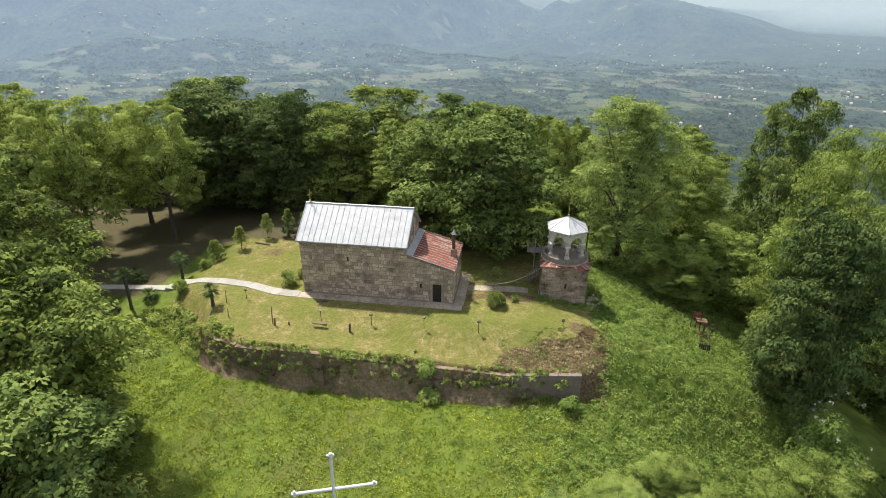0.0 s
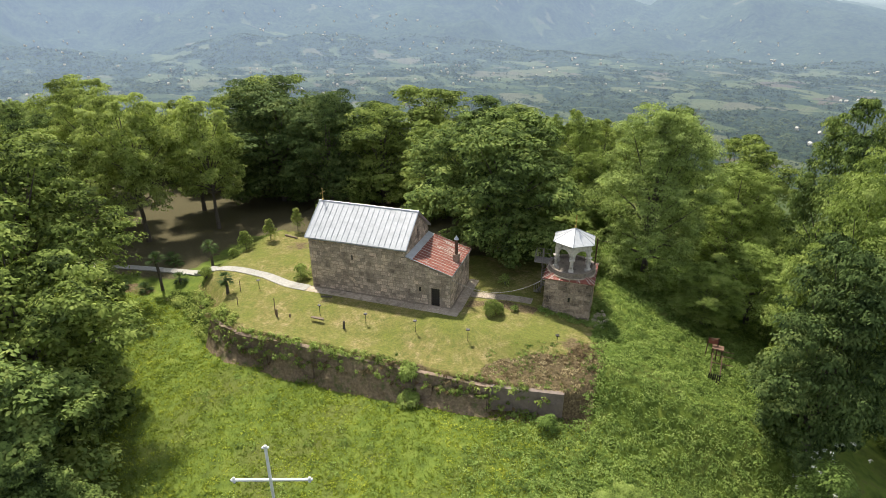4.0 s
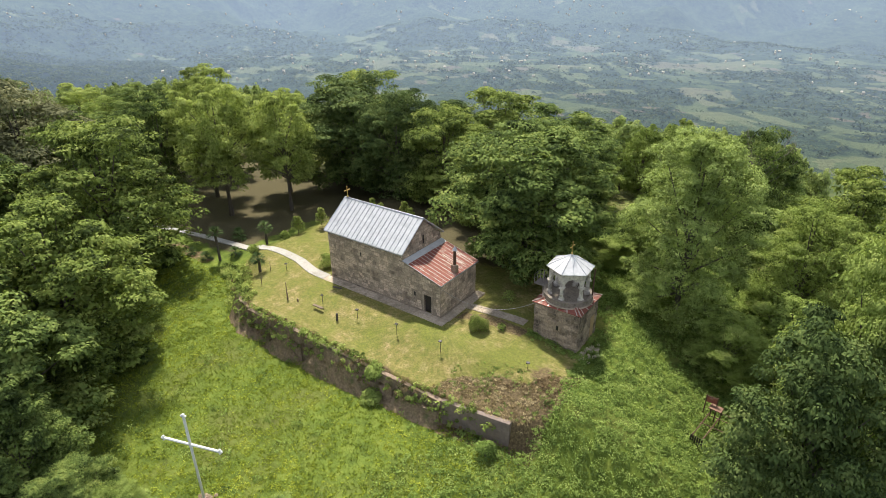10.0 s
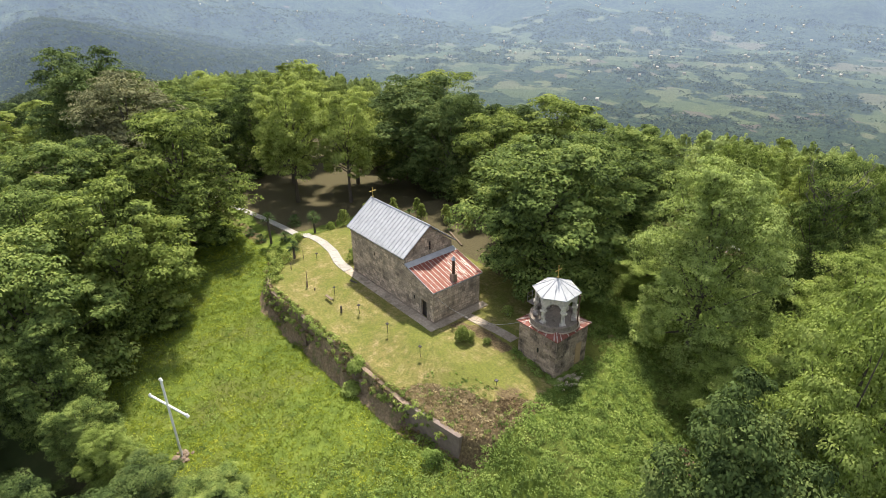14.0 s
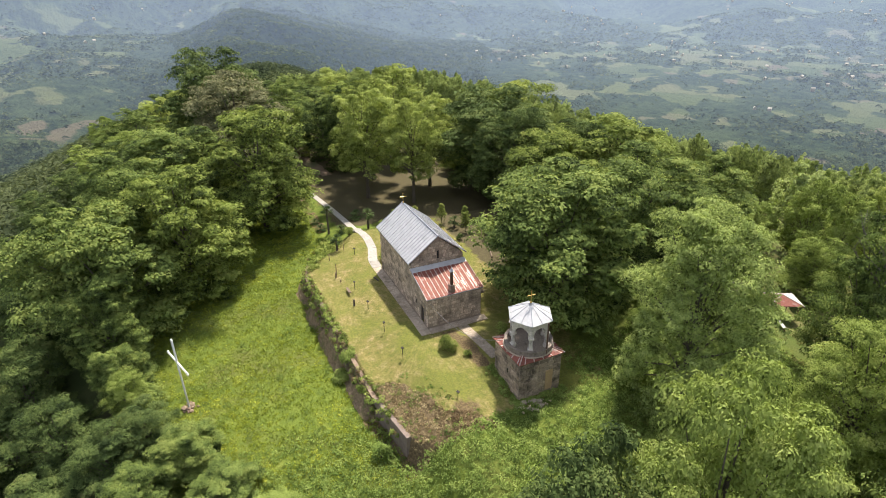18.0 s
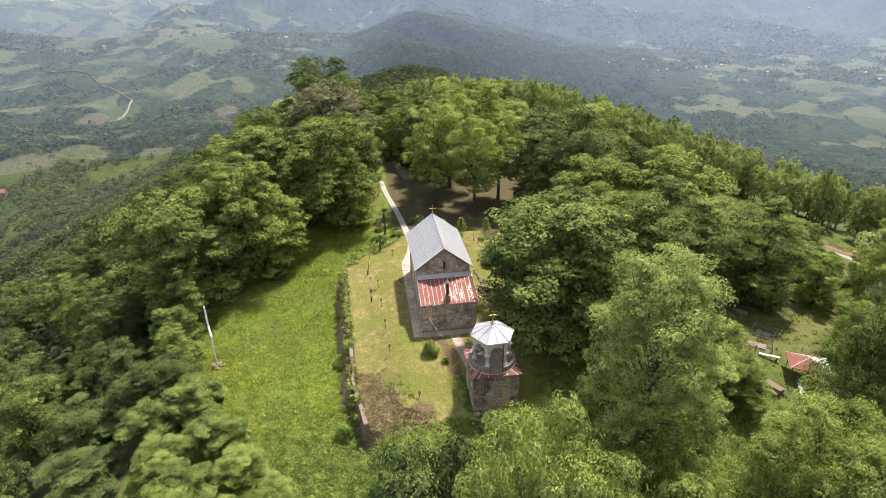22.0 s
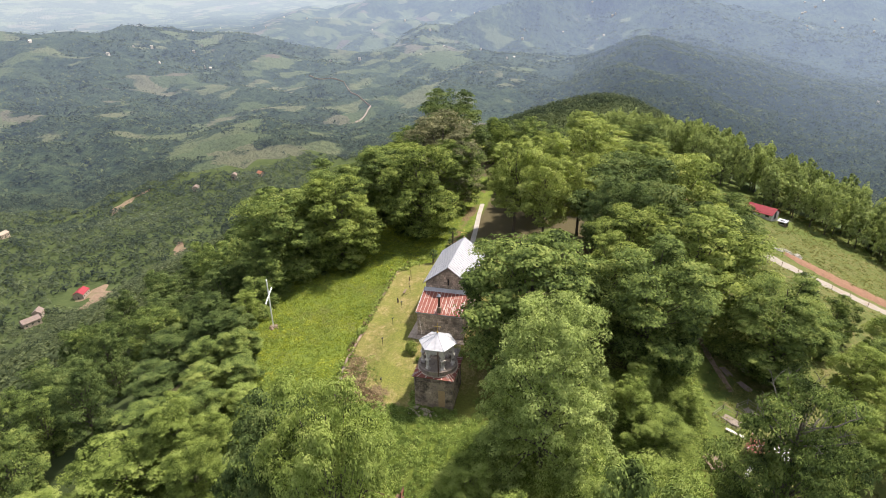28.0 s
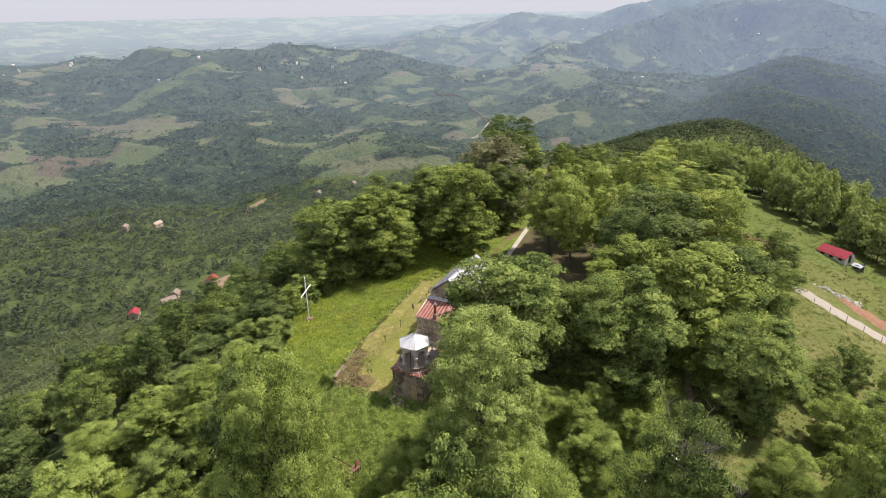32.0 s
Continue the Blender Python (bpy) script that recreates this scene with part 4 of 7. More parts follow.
for z in (4.0, 4.5):
    part("handrail", rod((7.22, TY + 0.52, z), (7.22, TY + 1.88, z), 0.02, 0.02, 5), M_STAIR, stair)
    part("handrail", rod((7.22, TY + 1.88, z), (8.7, TY + 1.88, z), 0.02, 0.02, 5), M_STAIR, stair)
part("paved_step", box(7.6, 8.72, 2.5, 5.2, -0.75, -0.33, 0.03), M_CONCRETE, tower)
walkway = thing("walkway", "worn concrete walk from the church to the tower", "paving", kind="structure")
for k in range(5):
    u0, u1 = k / 5 + 0.003, (k + 1) / 5 - 0.003
    pts = [(1.2 + 6.35 * u, y0 + 0.75 * u) for u, y0 in ((u0, 2.95), (u1, 2.95), (u1, 4.1), (u0, 4.1))]
    part("paving_slab", prism([Vector((x, y, max(ground_at(x, y), -0.45) + 0.07)) for x, y in pts], (0, 0, -0.35)), M_CONCRETE, walkway)
# rough stone edging behind the church
rng = random.Random(19)
edging = thing("stone_edging", "low row of rough dark stones behind the church", "stone row")
for k in range(46):
    u = k / 45
    x, y = -14.6 + 10.2 * u + rng.uniform(-0.1, 0.1), 9.1 + 0.25 * math.sin(3 * u) + rng.uniform(-0.18, 0.18)
    bm = ball((0, 0, 0), rng.uniform(0.18, 0.34), None, 0.75, 1)
    for v in bm.verts:
        v.co *= rng.uniform(0.72, 1.22)
    ob = part("stone", bm, M_PARAPET, edging)
    ob.matrix_basis = pose(x, y, ground_at(x, y) + 0.08, 0, 0, rng.uniform(0, 360))
# rubble beside the tower
rng = random.Random(9)
for k in range(12):
    x, y = 13.8 + rng.uniform(0, 1.3), 4.0 + rng.uniform(-1.2, 2.4)
    bm = ball((0, 0, 0), rng.uniform(0.15, 0.32), None, 0.65, 1)
    for v in bm.verts:
        v.co *= rng.uniform(0.75, 1.2)
    ob = part("rubble_stone", bm, M_STONE)
    ob.matrix_basis = pose(x, y, ground_at(x, y) + 0.04, 0, 0, rng.uniform(0, 360))
    tagged(ob, "loose grey rubble stone beside the tower", "stone", "rubble by the tower")

for x, y, w, d, turn in ((14.1, 4.6, 1.5, 0.4, 62), (14.6, 5.0, 0.9, 0.55, 15), (13.9, 3.6, 0.8, 0.5, 80), (14.9, 4.1, 1.2, 0.3, 48)):
    ob = part("broken_slab", box(-w / 2, w / 2, -d / 2, d / 2, -0.1, 0.12, 0.03), M_CONCRETE)
    ob.matrix_basis = pose(x, y, ground_at(x, y) + 0.1, 5, -7, turn)
    tagged(ob, "broken pale concrete slab lying beside the tower", "slab", "broken slabs")

# cable from the annex to the tower
cable = bpy.data.curves.new("cable", "CURVE")
cable.dimensions, cable.bevel_depth = "3D", 0.025
sp = cable.splines.new("POLY")
ca, cb = Vector((0.1, 0.1, 3.2)), Vector((8.75, 3.9, 2.9))
sp.points.add(16)
for k in range(17):
    u = k / 16
    p = ca.lerp(cb, u)
    sp.points[k].co = (p.x, p.y, p.z - 1.5 * 4 * u * (1 - u), 1)
cable.materials.append(M_WIRE)
tagged(new("cable", cable), "pale and dark twisted cable sagging between annex and tower", "cable")

# ---- tall white cross in the meadow ----
cross = thing("white_cross", "tall white-painted steel cross on a small stone mound", "cross")
gz = ground_at(-3.7, -25.7)
part("upright", rod((-3.7, -25.75, gz - 0.3), (-3.68, -25.68, 3.9), 0.1, 0.1, 12), M_WHITE, cross)
al, ar = Vector((-5.85, -26.47, 1.3)), Vector((-1.4, -24.86, 1.2))
part("crossbar", rod(al, ar, 0.1, 0.1, 12), M_WHITE, cross)
for e, d in ((al, al - ar), (ar, ar - al), (Vector((-3.68, -25.68, 3.9)), Vector((0, 0, 1)))):
    d = d.normalized()
    bm = ball(e + d * 0.1, 0.13, sub=1)
    s = Vector((0, 0, 1)).cross(d) if abs(d.z) < 0.9 else Vector((0.94, 0.34, 0))
    u = d.cross(s)
    for off in (s, -s) if abs(d.z) > 0.9 else (u, -u):
        ball(e + off.normalized() * 0.15, 0.11, bm, sub=1)
    part("trefoil_end", bm, M_WHITE, cross)
rng = random.Random(12)
for k in range(26):
    a, r = rng.uniform(0, 6.28), rng.uniform(0.15, 0.95)
    x, y = -3.7 + r * math.cos(a), -25.75 + r * math.sin(a)
    bm = ball((0, 0, 0), rng.uniform(0.14, 0.26), None, 0.7, 1)
    for v in bm.verts:
        v.co *= rng.uniform(0.75, 1.2)
    ob = part("mound_stone", bm, M_WALL_OLD, cross)
    ob.matrix_basis = pose(x, y, ground_at(x, y) + 0.3 * (1 - r), 0, 0, rng.uniform(0, 360))

# ---- retaining wall ----
rwall = thing("retaining_wall", "stained concrete retaining wall with weeds hanging over it", "wall", kind="structure")
xs = np.concatenate([np.arange(-21.8, 6.3, 1.65), [6.4, 8.45, 10.5, 12.55]])
rng = random.Random(21)
for x0, x1 in zip(xs[:-1], xs[1:]):
    ys = [float(np.interp(v, WALL_X, WALL_Y)) for v in (x0, x1)]
    zs = [float(np.interp(v, WALL_X, WALL_Z)) for v in (x0, x1)]
    bare = x0 > 6.3
    push = 0.0 if bare else rng.uniform(-0.08, 0.08)
    top = -0.12 if bare else rng.uniform(-0.4, -0.12)
    g = 0.012
    mat = M_WALL_BARE if bare else M_WALL_OLD
    a0, a1 = Vector((x0 + g, ys[0] - 0.2 + push, 0)), Vector((x1 - g, ys[1] - 0.2 + push, 0))
    bm = prism([a0 + Vector((0, -0.12, -5.0)), a1 + Vector((0, -0.12, -5.0)), a1 + Vector((0, 0, zs[1] + top)), a0 + Vector((0, 0, zs[0] + top))], (0, 0.45, 0))
    part("wall_panel", bm, mat, rwall)
    if not bare:
        out, mid = rng.uniform(0.25, 0.5), [0.52 * v - 1.9 + rng.uniform(-0.18, 0.18) for v in zs]
        b0, b1 = a0 + Vector((0.02, -out, 0)), a1 + Vector((-0.02, -out, 0))
        bm = prism([b0 + Vector((0, -0.1, -5.0)), b1 + Vector((0, -0.1, -5.0)), b1 + Vector((0, 0, mid[1])), b0 + Vector((0, 0, mid[0]))], (0, out - 0.02, 0))
        part("footing_block", bm, mat, rwall)


# earth washed down against the wall, baring the concrete in places
bx = np.arange(-22.5, 12.6, 0.3)
be, bz = np.interp(bx, WALL_X, WALL_Y), np.interp(bx, WALL_X, WALL_Z)
cover = np.clip(1.7 * ripple(bx, bx * 0 + 3, 2.6, 31) - 0.25, 0.1, 0.95) * (1 - 0.85 * smooth(5.6, 6.6, bx))
bverts = []
for k, (x, e, zt, c) in enumerate(zip(bx, be, bz, cover)):
    zg = ground_at(x, e - 1.9)
    for j in range(8):
        u = j / 7
        lump = 0.16 * (float(fractal(x * 1.0, u * 3.0, 0.8, 33, 3)) - 0.5)
        zz = zg - 0.12 + (zt - 0.15 - zg) * c * (1 - u) ** 1.25
        bverts.append((x, e - 0.26 - 1.55 * u - lump * (0 if j in (0, 7) else 2.2), zz + (lump if 0 < j < 7 else 0)))
bfaces = [(k * 8 + j, k * 8 + j + 1, k * 8 + j + 9, k * 8 + j + 8) for k in range(len(bx) - 1) for j in range(7)]
part("earth_bank", as_mesh("earth_bank", bverts, bfaces, M_BANK), None, rwall, "crumbling brown earth against the wall")


# rusty scrap frame lying in the nettles
scrap = thing("scrap_frame", "rusty iron frame with a small plate among the nettles", "scrap metal", (25.3, 4.2, ground_at(25.3, 4.2)), turn=-8)
for x in (0.0, 0.85):
    part("rail", rod((x, -2.8, 0.85), (x + 0.1, 1.5, 1.0), 0.05, 0.05, 6), M_RUST_IRON, scrap)
    for y in (-2.7, 1.4):
        part("leg", rod((x, y, -0.3), (x, y, 1.5 if y > 0 else 1.0), 0.05, 0.05, 6), M_RUST_IRON, scrap)
for y in (-0.9, 0.5, 1.4):
    part("crossbar", rod((-0.1, y, 0.93), (1.9, y + 0.1, 0.97), 0.04, 0.04, 6), M_RUST_IRON, scrap)
part("plate", box(-0.1, 0.95, 0.75, 1.55, 1.42, 1.5, 0.02), M_RUST_BOARD, scrap, "brown rusted square plate")
for k in range(6):
    part("slat", box(-0.1 + k * 0.18, 0.02 + k * 0.18, -2.86, -2.8, 0.0, 0.95), M_IRON, scrap)


# ---- path ----
PATH_PTS = [(-16.0, -0.75, 1.3), (-18.5, -0.6, 1.3), (-22.0, 0.5, 1.2), (-25.5, 0.9, 1.2), (-28.0, 0.7, 1.1), (-30.0, 0.6, 1.1), (-33.0, 0.7, 1.1), (-38.0, 0.2, 1.0), (-44.0, -0.4, 1.0), (-50.0, -1.1, 1.0), (-56.0, -1.8, 1.0), (-64.0, -2.4, 1.0)]
path = thing("garden_path", "pale concrete slab path with a few steps", "path", kind="structure")


def along(pts, step):
    out, px = [], [p[0] for p in pts]
    x = pts[0][0]
    while x > pts[-1][0]:
        y, w = np.interp(-x, [-v for v in px], [p[1] for p in pts]), np.interp(-x, [-v for v in px], [p[2] for p in pts])
        out.append((x, float(y), float(w)))
        x -= step
    return out


stops = along(PATH_PTS, 1.0)
for (xa, ya, wa), (xb, yb, wb) in zip(stops[:-1], stops[1:]):
    d = Vector((xb - xa, yb - ya, 0)).normalized()
    s = Vector((-d.y, d.x, 0))
    za, zb = ground_at(xa, ya), ground_at(xb, yb)
    level = -32.6 < xa < -28.4
    if level:
        za = zb = max(za, zb)
    a, b = Vector((xa, ya, za + 0.07)) + d * 0.012, Vector((xb, yb, zb + 0.07)) - d * 0.012
    part("step_slab" if level else "path_slab", prism([a - s * wa / 2, a + s * wa / 2, b + s * wb / 2, b - s * wb / 2], (0, 0, -0.3)), M_SLAB, path)


# ---- small things on the lawn ----
def solar_light(x, y, top, turn=0):
    g = ground_at(x, y)
    ob = thing("garden_light", "small black solar light on a stake in the lawn", "garden light", (x, y, g), "lights along the lawn", turn=turn)
    h = max(top - g, 0.6)
    part("stake", rod((0, 0, -0.15), (0, 0, h - 0.06), 0.028, 0.028, 8), M_IRON, ob)
    bm = box(-0.17, 0.17, -0.12, 0.12, -0.03, 0.05, 0.012)
    bmesh.ops.transform(bm, matrix=Matrix.Translation((0, 0, h)) @ Matrix.Rotation(radians(18), 4, "X"), verts=bm.verts)
    part("lamp_head", bm, M_IRON, ob)
    bm = box(-0.15, 0.15, -0.1, 0.1, 0.051, 0.055)
    bmesh.ops.transform(bm, matrix=Matrix.Translation((0, 0, h)) @ Matrix.Rotation(radians(18), 4, "X"), verts=bm.verts)
    part("solar_cell", bm, M_DARK_DOOR, ob)


for x, y, z, t in ((3.09, -4.38, 0.75, 10), (-2.06, -4.62, 0.86, -5), (-7.11, -4.88, 0.83, 12), (-12.06, -5.04, 0.95, -8), (11.0, -1.8, 0.0, 20), (-21.0, -2.4, 1.0, 30)):
    solar_light(x, y, z, t)


# ---- trees ----
def leaf_quads(rng, centres, radii, counts, length, up=0.55, droop=0.25, wide=0.32, loose=0.34, deep=0.62):
    """Small bent leaf sprays over the upper and outer side of each clump."""
    idx = np.repeat(np.arange(len(centres)), counts)
    n = len(idx)
    d = rng.normal(size=(n, 3))
    d[:, 2] = np.where(rng.random(n) < 0.8, np.abs(d[:, 2]), d[:, 2])
    d /= np.linalg.norm(d, axis=1)[:, None]
    p = centres[idx] + d * radii[idx] * (deep + (1.07 - deep) * rng.random(n) ** 0.6)[:, None]
    nrm = 0.75 * d + np.array([0, 0, up * 1.1]) + loose * rng.normal(size=(n, 3))
    nrm /= np.linalg.norm(nrm, axis=1)[:, None]
    t = d + 0.9 * rng.normal(size=(n, 3))
    t -= nrm * np.sum(t * nrm, 1)[:, None]
    t /= np.linalg.norm(t, axis=1)[:, None] + 1e-9
    s = np.cross(nrm, t)
    ln = (length * (0.6 + 0.8 * rng.random(n)))[:, None]
    wd = ln * (wide + 0.2 * rng.random(n))[:, None]
    v = np.stack([p - t * ln / 2, p + s * wd / 2, p + t * ln / 2 - np.array([0, 0, 1.0]) * ln * droop, p - s * wd / 2], 1).reshape(-1, 3)
    return v, np.arange(n * 4).reshape(-1, 4)


def limb_tubes(limbs, sides=6):
    """Tapered bent tubes: each limb is a list of (point, radius)."""
    verts, quads = [], []
    for pts in limbs:
        base = len(verts)
        for k, (p, r) in enumerate(pts):
            q = Vector(pts[min(k + 1, len(pts) - 1)][0]) - Vector(pts[max(k - 1, 0)][0])
            m = q.to_track_quat("Z", "Y").to_matrix()
            for i in range(sides):
                a = 2 * math.pi * i / sides
                verts.append(Vector(p) + m @ Vector((r * math.cos(a), r * math.sin(a), 0)))
        for k in range(len(pts) - 1):
            for i in range(sides):
                j = (i + 1) % sides
                quads.append((base + k * sides + i, base + k * sides + j, base + (k + 1) * sides + j, base + (k + 1) * sides + i))
    return [tuple(v) for v in verts], quads


def tree_model(name, label, material, seed, height=14.0, radius=6.0, clear=0.1, boughs=34, sprays=13, per=70, leaf=0.3, shape="dome", bark=None, dead=0, trunks=1):
    """A crown of boughs, each a rounded heap of leaf sprays, over a forked trunk."""
    rng = np.random.default_rng(seed)
    low, top = height * clear, height
    size, tall = {"dome": (0.285, 0.8), "airy": (0.2, 0.95), "slim": (0.3, 1.1)}[shape]
    k = np.arange(boughs)
    u = 1 - ((k + 0.5) / boughs) ** (0.85 if shape == "dome" else 1.0)
    belly = {"dome": 0.36, "airy": 0.3, "slim": 0.4}[shape]
    over = np.sqrt(np.clip(1 - (np.clip(u - belly, 0, 1) / (1.02 - belly)) ** (2.0 if shape != "airy" else 1.5), 0.02, 1))
    wide = np.where(u > belly, over, (0.84 if shape != "dome" else 0.66) + (0.16 if shape != "dome" else 0.34) * u / belly)
    turn = k * 2.39996 + rng.normal(size=boughs) * 0.3
    lump = 1 + 0.13 * np.sin(2 * turn + seed) + 0.1 * np.sin(3.3 * turn + 5 * u + seed)
    reach = np.where(k % 6 == 5, 0.28, 0.72) * (0.82 + 0.3 * rng.random(boughs)) * lump
    rb = radius * size * (0.72 + 0.6 * rng.random(boughs))
    c = np.stack([radius * wide * reach * np.cos(turn), radius * wide * reach * np.sin(turn), low + rb * 0.3 + (top - low - rb * 0.9) * np.clip(u + 0.05 * rng.normal(size=boughs), 0, 1)], 1)
    # sprays sit on the outer and upper side of their bough
    own = np.repeat(k, sprays)
    out = c[own] - np.array([0, 0, low + 0.35 * (top - low)])
    out /= np.linalg.norm(out, axis=1)[:, None] + 1e-6
    d = rng.normal(size=(len(own), 3)) + 0.75 * out + np.array([0, 0, 0.55])
    d /= np.linalg.norm(d, axis=1)[:, None]
    e = c[own] + d * (rb[own] * (0.72 + 0.4 * rng.random(len(own))))[:, None] * np.array([1, 1, tall])
    re = rb[own] * (0.27 + 0.19 * rng.random(len(own)))
    v, q = leaf_quads(rng, e, np.stack([re * 1.15, re * 1.15, re * 0.6 * tall], 1), np.full(len(own), per), leaf, 0.6, 0.25, 0.45, 0.3, 0.7)
    tone = np.repeat(0.5 * rng.uniform(-1, 1, boughs)[own] + 0.6 * rng.uniform(-1, 1, len(own)), per * 4)
    # inner leaves in the shade of the sprays
    v2, q2 = leaf_quads(rng, c, np.stack([rb, rb, rb * tall], 1) * 0.85, np.full(boughs, per * sprays // 6), leaf * 1.15, 0.5, 0.25, 0.5, 0.4, 0.2)
    mid = np.array([[0, 0, low + (top - low) * f] for f in (0.2, 0.42, 0.62)])
    v3, q3 = leaf_quads(rng, mid, np.array([[radius * f, radius * f, (top - low) * 0.2] for f in (0.6, 0.6, 0.46)]), np.full(3, boughs * per * sprays // 60), leaf * 1.5, 0.5, 0.25, 0.5, 0.4, 0.5)
    q = np.concatenate([q, q2 + len(v), q3 + len(v) + len(v2)])
    tone = np.concatenate([tone, np.zeros(len(v2) + len(v3))]).astype(np.float32)
    v = np.concatenate([v, v2, v3])
    spread = radius / np.percentile(np.hypot(v[:, 0], v[:, 1]), 98)
    lift = (height - low) / (np.percentile(v[:, 2], 99.8) - low)
    v = v * np.array([spread, spread, lift]) + np.array([0, 0, low * (1 - lift)])
    c = c * np.array([spread, spread, lift]) + np.array([0, 0, low * (1 - lift)])
    lobes = boughs
    ob = thing(name, label, "tree")
    limbs = []
    pr = random.Random(seed)
    for k in range(trunks):
        ox = 0.0 if trunks == 1 else 0.35 * math.cos(k * 2.3)
        oy = 0.0 if trunks == 1 else 0.35 * math.sin(k * 2.3)
        limbs.append([((ox, oy, -0.8), height * 0.024 + 0.08), ((ox * 1.3, oy * 1.3, height * 0.2), height * 0.019), ((ox * 2.2 + pr.uniform(-0.3, 0.3), oy * 2.2, height * 0.5), height * 0.013), ((ox * 3, oy * 3 + pr.uniform(-0.3, 0.3), height * 0.88), 0.04)])
    for k in range(0, lobes, max(1, lobes // 26)):
        z0 = low * 0.9 + (c[k][2] - low) * 0.45
        s = Vector((0, 0, max(z0, height * 0.12)))
        e = Vector(c[k])
        m = s.lerp(e, 0.5) + Vector((0, 0, 0.06 * height * pr.uniform(-0.2, 0.7)))
        limbs.append([(s, 0.055 + height * 0.004), (m, 0.06), (e, 0.02)])
    lv, lq = limb_tubes(limbs)
    part("trunk", as_mesh("trunk", lv, lq, bark or M_BARK), None, ob)
    crown = fast_mesh("crown", v, q, material)
    crown.attributes.new("tone", "FLOAT", "POINT").data.foreach_set("value", tone)
    part("crown", crown, None, ob)
    if dead:
        bare = []
        for k in range(dead):
            a, z = pr.uniform(0, 6.28), top * pr.uniform(0.72, 0.9)
            p = Vector((0.4 * radius * math.cos(a), 0.4 * radius * math.sin(a), z))
            d = Vector((math.cos(a) * 0.6, math.sin(a) * 0.6, pr.uniform(0.4, 1.2))).normalized()
            ln = pr.uniform(1.2, 2.4)
            tip = p + d * ln
            bare.append([((0, 0, z - 1.5), 0.07), (p, 0.06), (p + d * ln * 0.5 + Vector((pr.uniform(-0.3, 0.3), pr.uniform(-0.3, 0.3), 0)), 0.04), (tip, 0.012)])
            for i in range(4):
                q0 = p + d * ln * pr.uniform(0.3, 0.9)
                e = q0 + Vector((pr.uniform(-0.9, 0.9), pr.uniform(-0.9, 0.9), pr.uniform(0.2, 1.0)))
                bare.append([(q0, 0.025), (q0.lerp(e, 0.5) + Vector((0, 0, 0.1)), 0.018), (e, 0.006)])
        bv, bq = limb_tubes(bare, 5)
        part("bare_branch", as_mesh("bare_branch", bv, bq, M_PALE_BARK), None, ob, "bare dead branches")
    return ob


STORE = {}
for key, args in {
    "beech_a": ("broadleaf_tree", "large spreading green broadleaf tree", L_BEECH, 11, 14, 6, 0.03, 38, 15, 78, 0.25),
    "beech_b": ("broadleaf_tree", "large spreading green broadleaf tree", L_BEECH, 12, 14, 6, 0.05, 36, 15, 78, 0.25),
    "oak": ("broadleaf_tree", "large deep green broadleaf tree", L_OAK, 22, 14, 6, 0.03, 40, 15, 76, 0.25),
    "oak_b": ("broadleaf_tree", "large rounded deep green broadleaf tree", L_OAK, 23, 14, 6, 0.02, 36, 16, 96, 0.21),
    "dark": ("walnut_tree", "dark green dense broadleaf tree", L_DARK, 13, 14, 6, 0.05, 40, 15, 76, 0.255),
    "lime": ("lime_tree", "tall yellow-green broadleaf tree", L_LIME, 14, 14, 6, 0.3, 34, 12, 70, 0.25),
    "brown": ("oak_tree", "dense olive-brown broadleaf oak tree", L_BROWN, 15, 14, 6, 0.04, 44, 14, 76, 0.225),
    "shrubby": ("broadleaf_tree", "light green bushy tree", L_SHRUB, 16, 14, 6, 0.02, 46, 14, 118, 0.165),
}.items():
    STORE[key] = tree_model(*args)
STORE["alder"] = tree_model("alder_tree", "slender airy grey-green alder", L_ALDER, 17, 14, 6, 0.03, 88, 11, 76, 0.15, "airy")
STORE["dead_top"] = tree_model("broadleaf_tree", "green tree with bare dead top branches", L_OAK, 18, 14, 6, 0.04, 38, 14, 96, 0.205, "dome", None, 16)
for key, mat, seed, label in (("far_a", L_OAK, 31, "green broadleaf tree of the surrounding wood"), ("far_b", L_SHRUB, 32, "light green broadleaf tree of the surrounding wood"),
                              ("far_c", L_DARK, 33, "dark green broadleaf tree of the surrounding wood"), ("far_d", L_LIME, 34, "yellow-green broadleaf tree of the wood")):
    STORE[key] = tree_model("woodland_tree", label, mat, seed, 14, 6, 0.0, 28, 13, 84, 0.255)
STORE["slim"] = tree_model("plantation_tree", "slim light-green tree in a planted belt", L_BELT, 35, 14, 6, 0.2, 24, 8, 30, 0.55, "slim")
STORE["slim_b"] = tree_model("plantation_tree", "slim green tree in a planted belt", L_BELT, 36, 14, 6, 0.14, 24, 8, 30, 0.55, "slim")
USED = set()


def plant(key, x, y, top, radius, turn=None):
    g = ground_at(x, y)
    h = top - g
    m = pose(x, y, g, 0, 0, (x * 37 + y * 91) % 360 if turn is None else turn) @ Matrix.Diagonal((radius / 6, radius / 6, h / 14, 1))
    if key in USED:
        own = STORE[key].scale
        return copy_thing(STORE[key], m @ Matrix.Diagonal((1 / own.x, 1 / own.y, 1 / own.z, 1)))
    USED.add(key)
    STORE[key].matrix_basis = m
    return STORE[key]


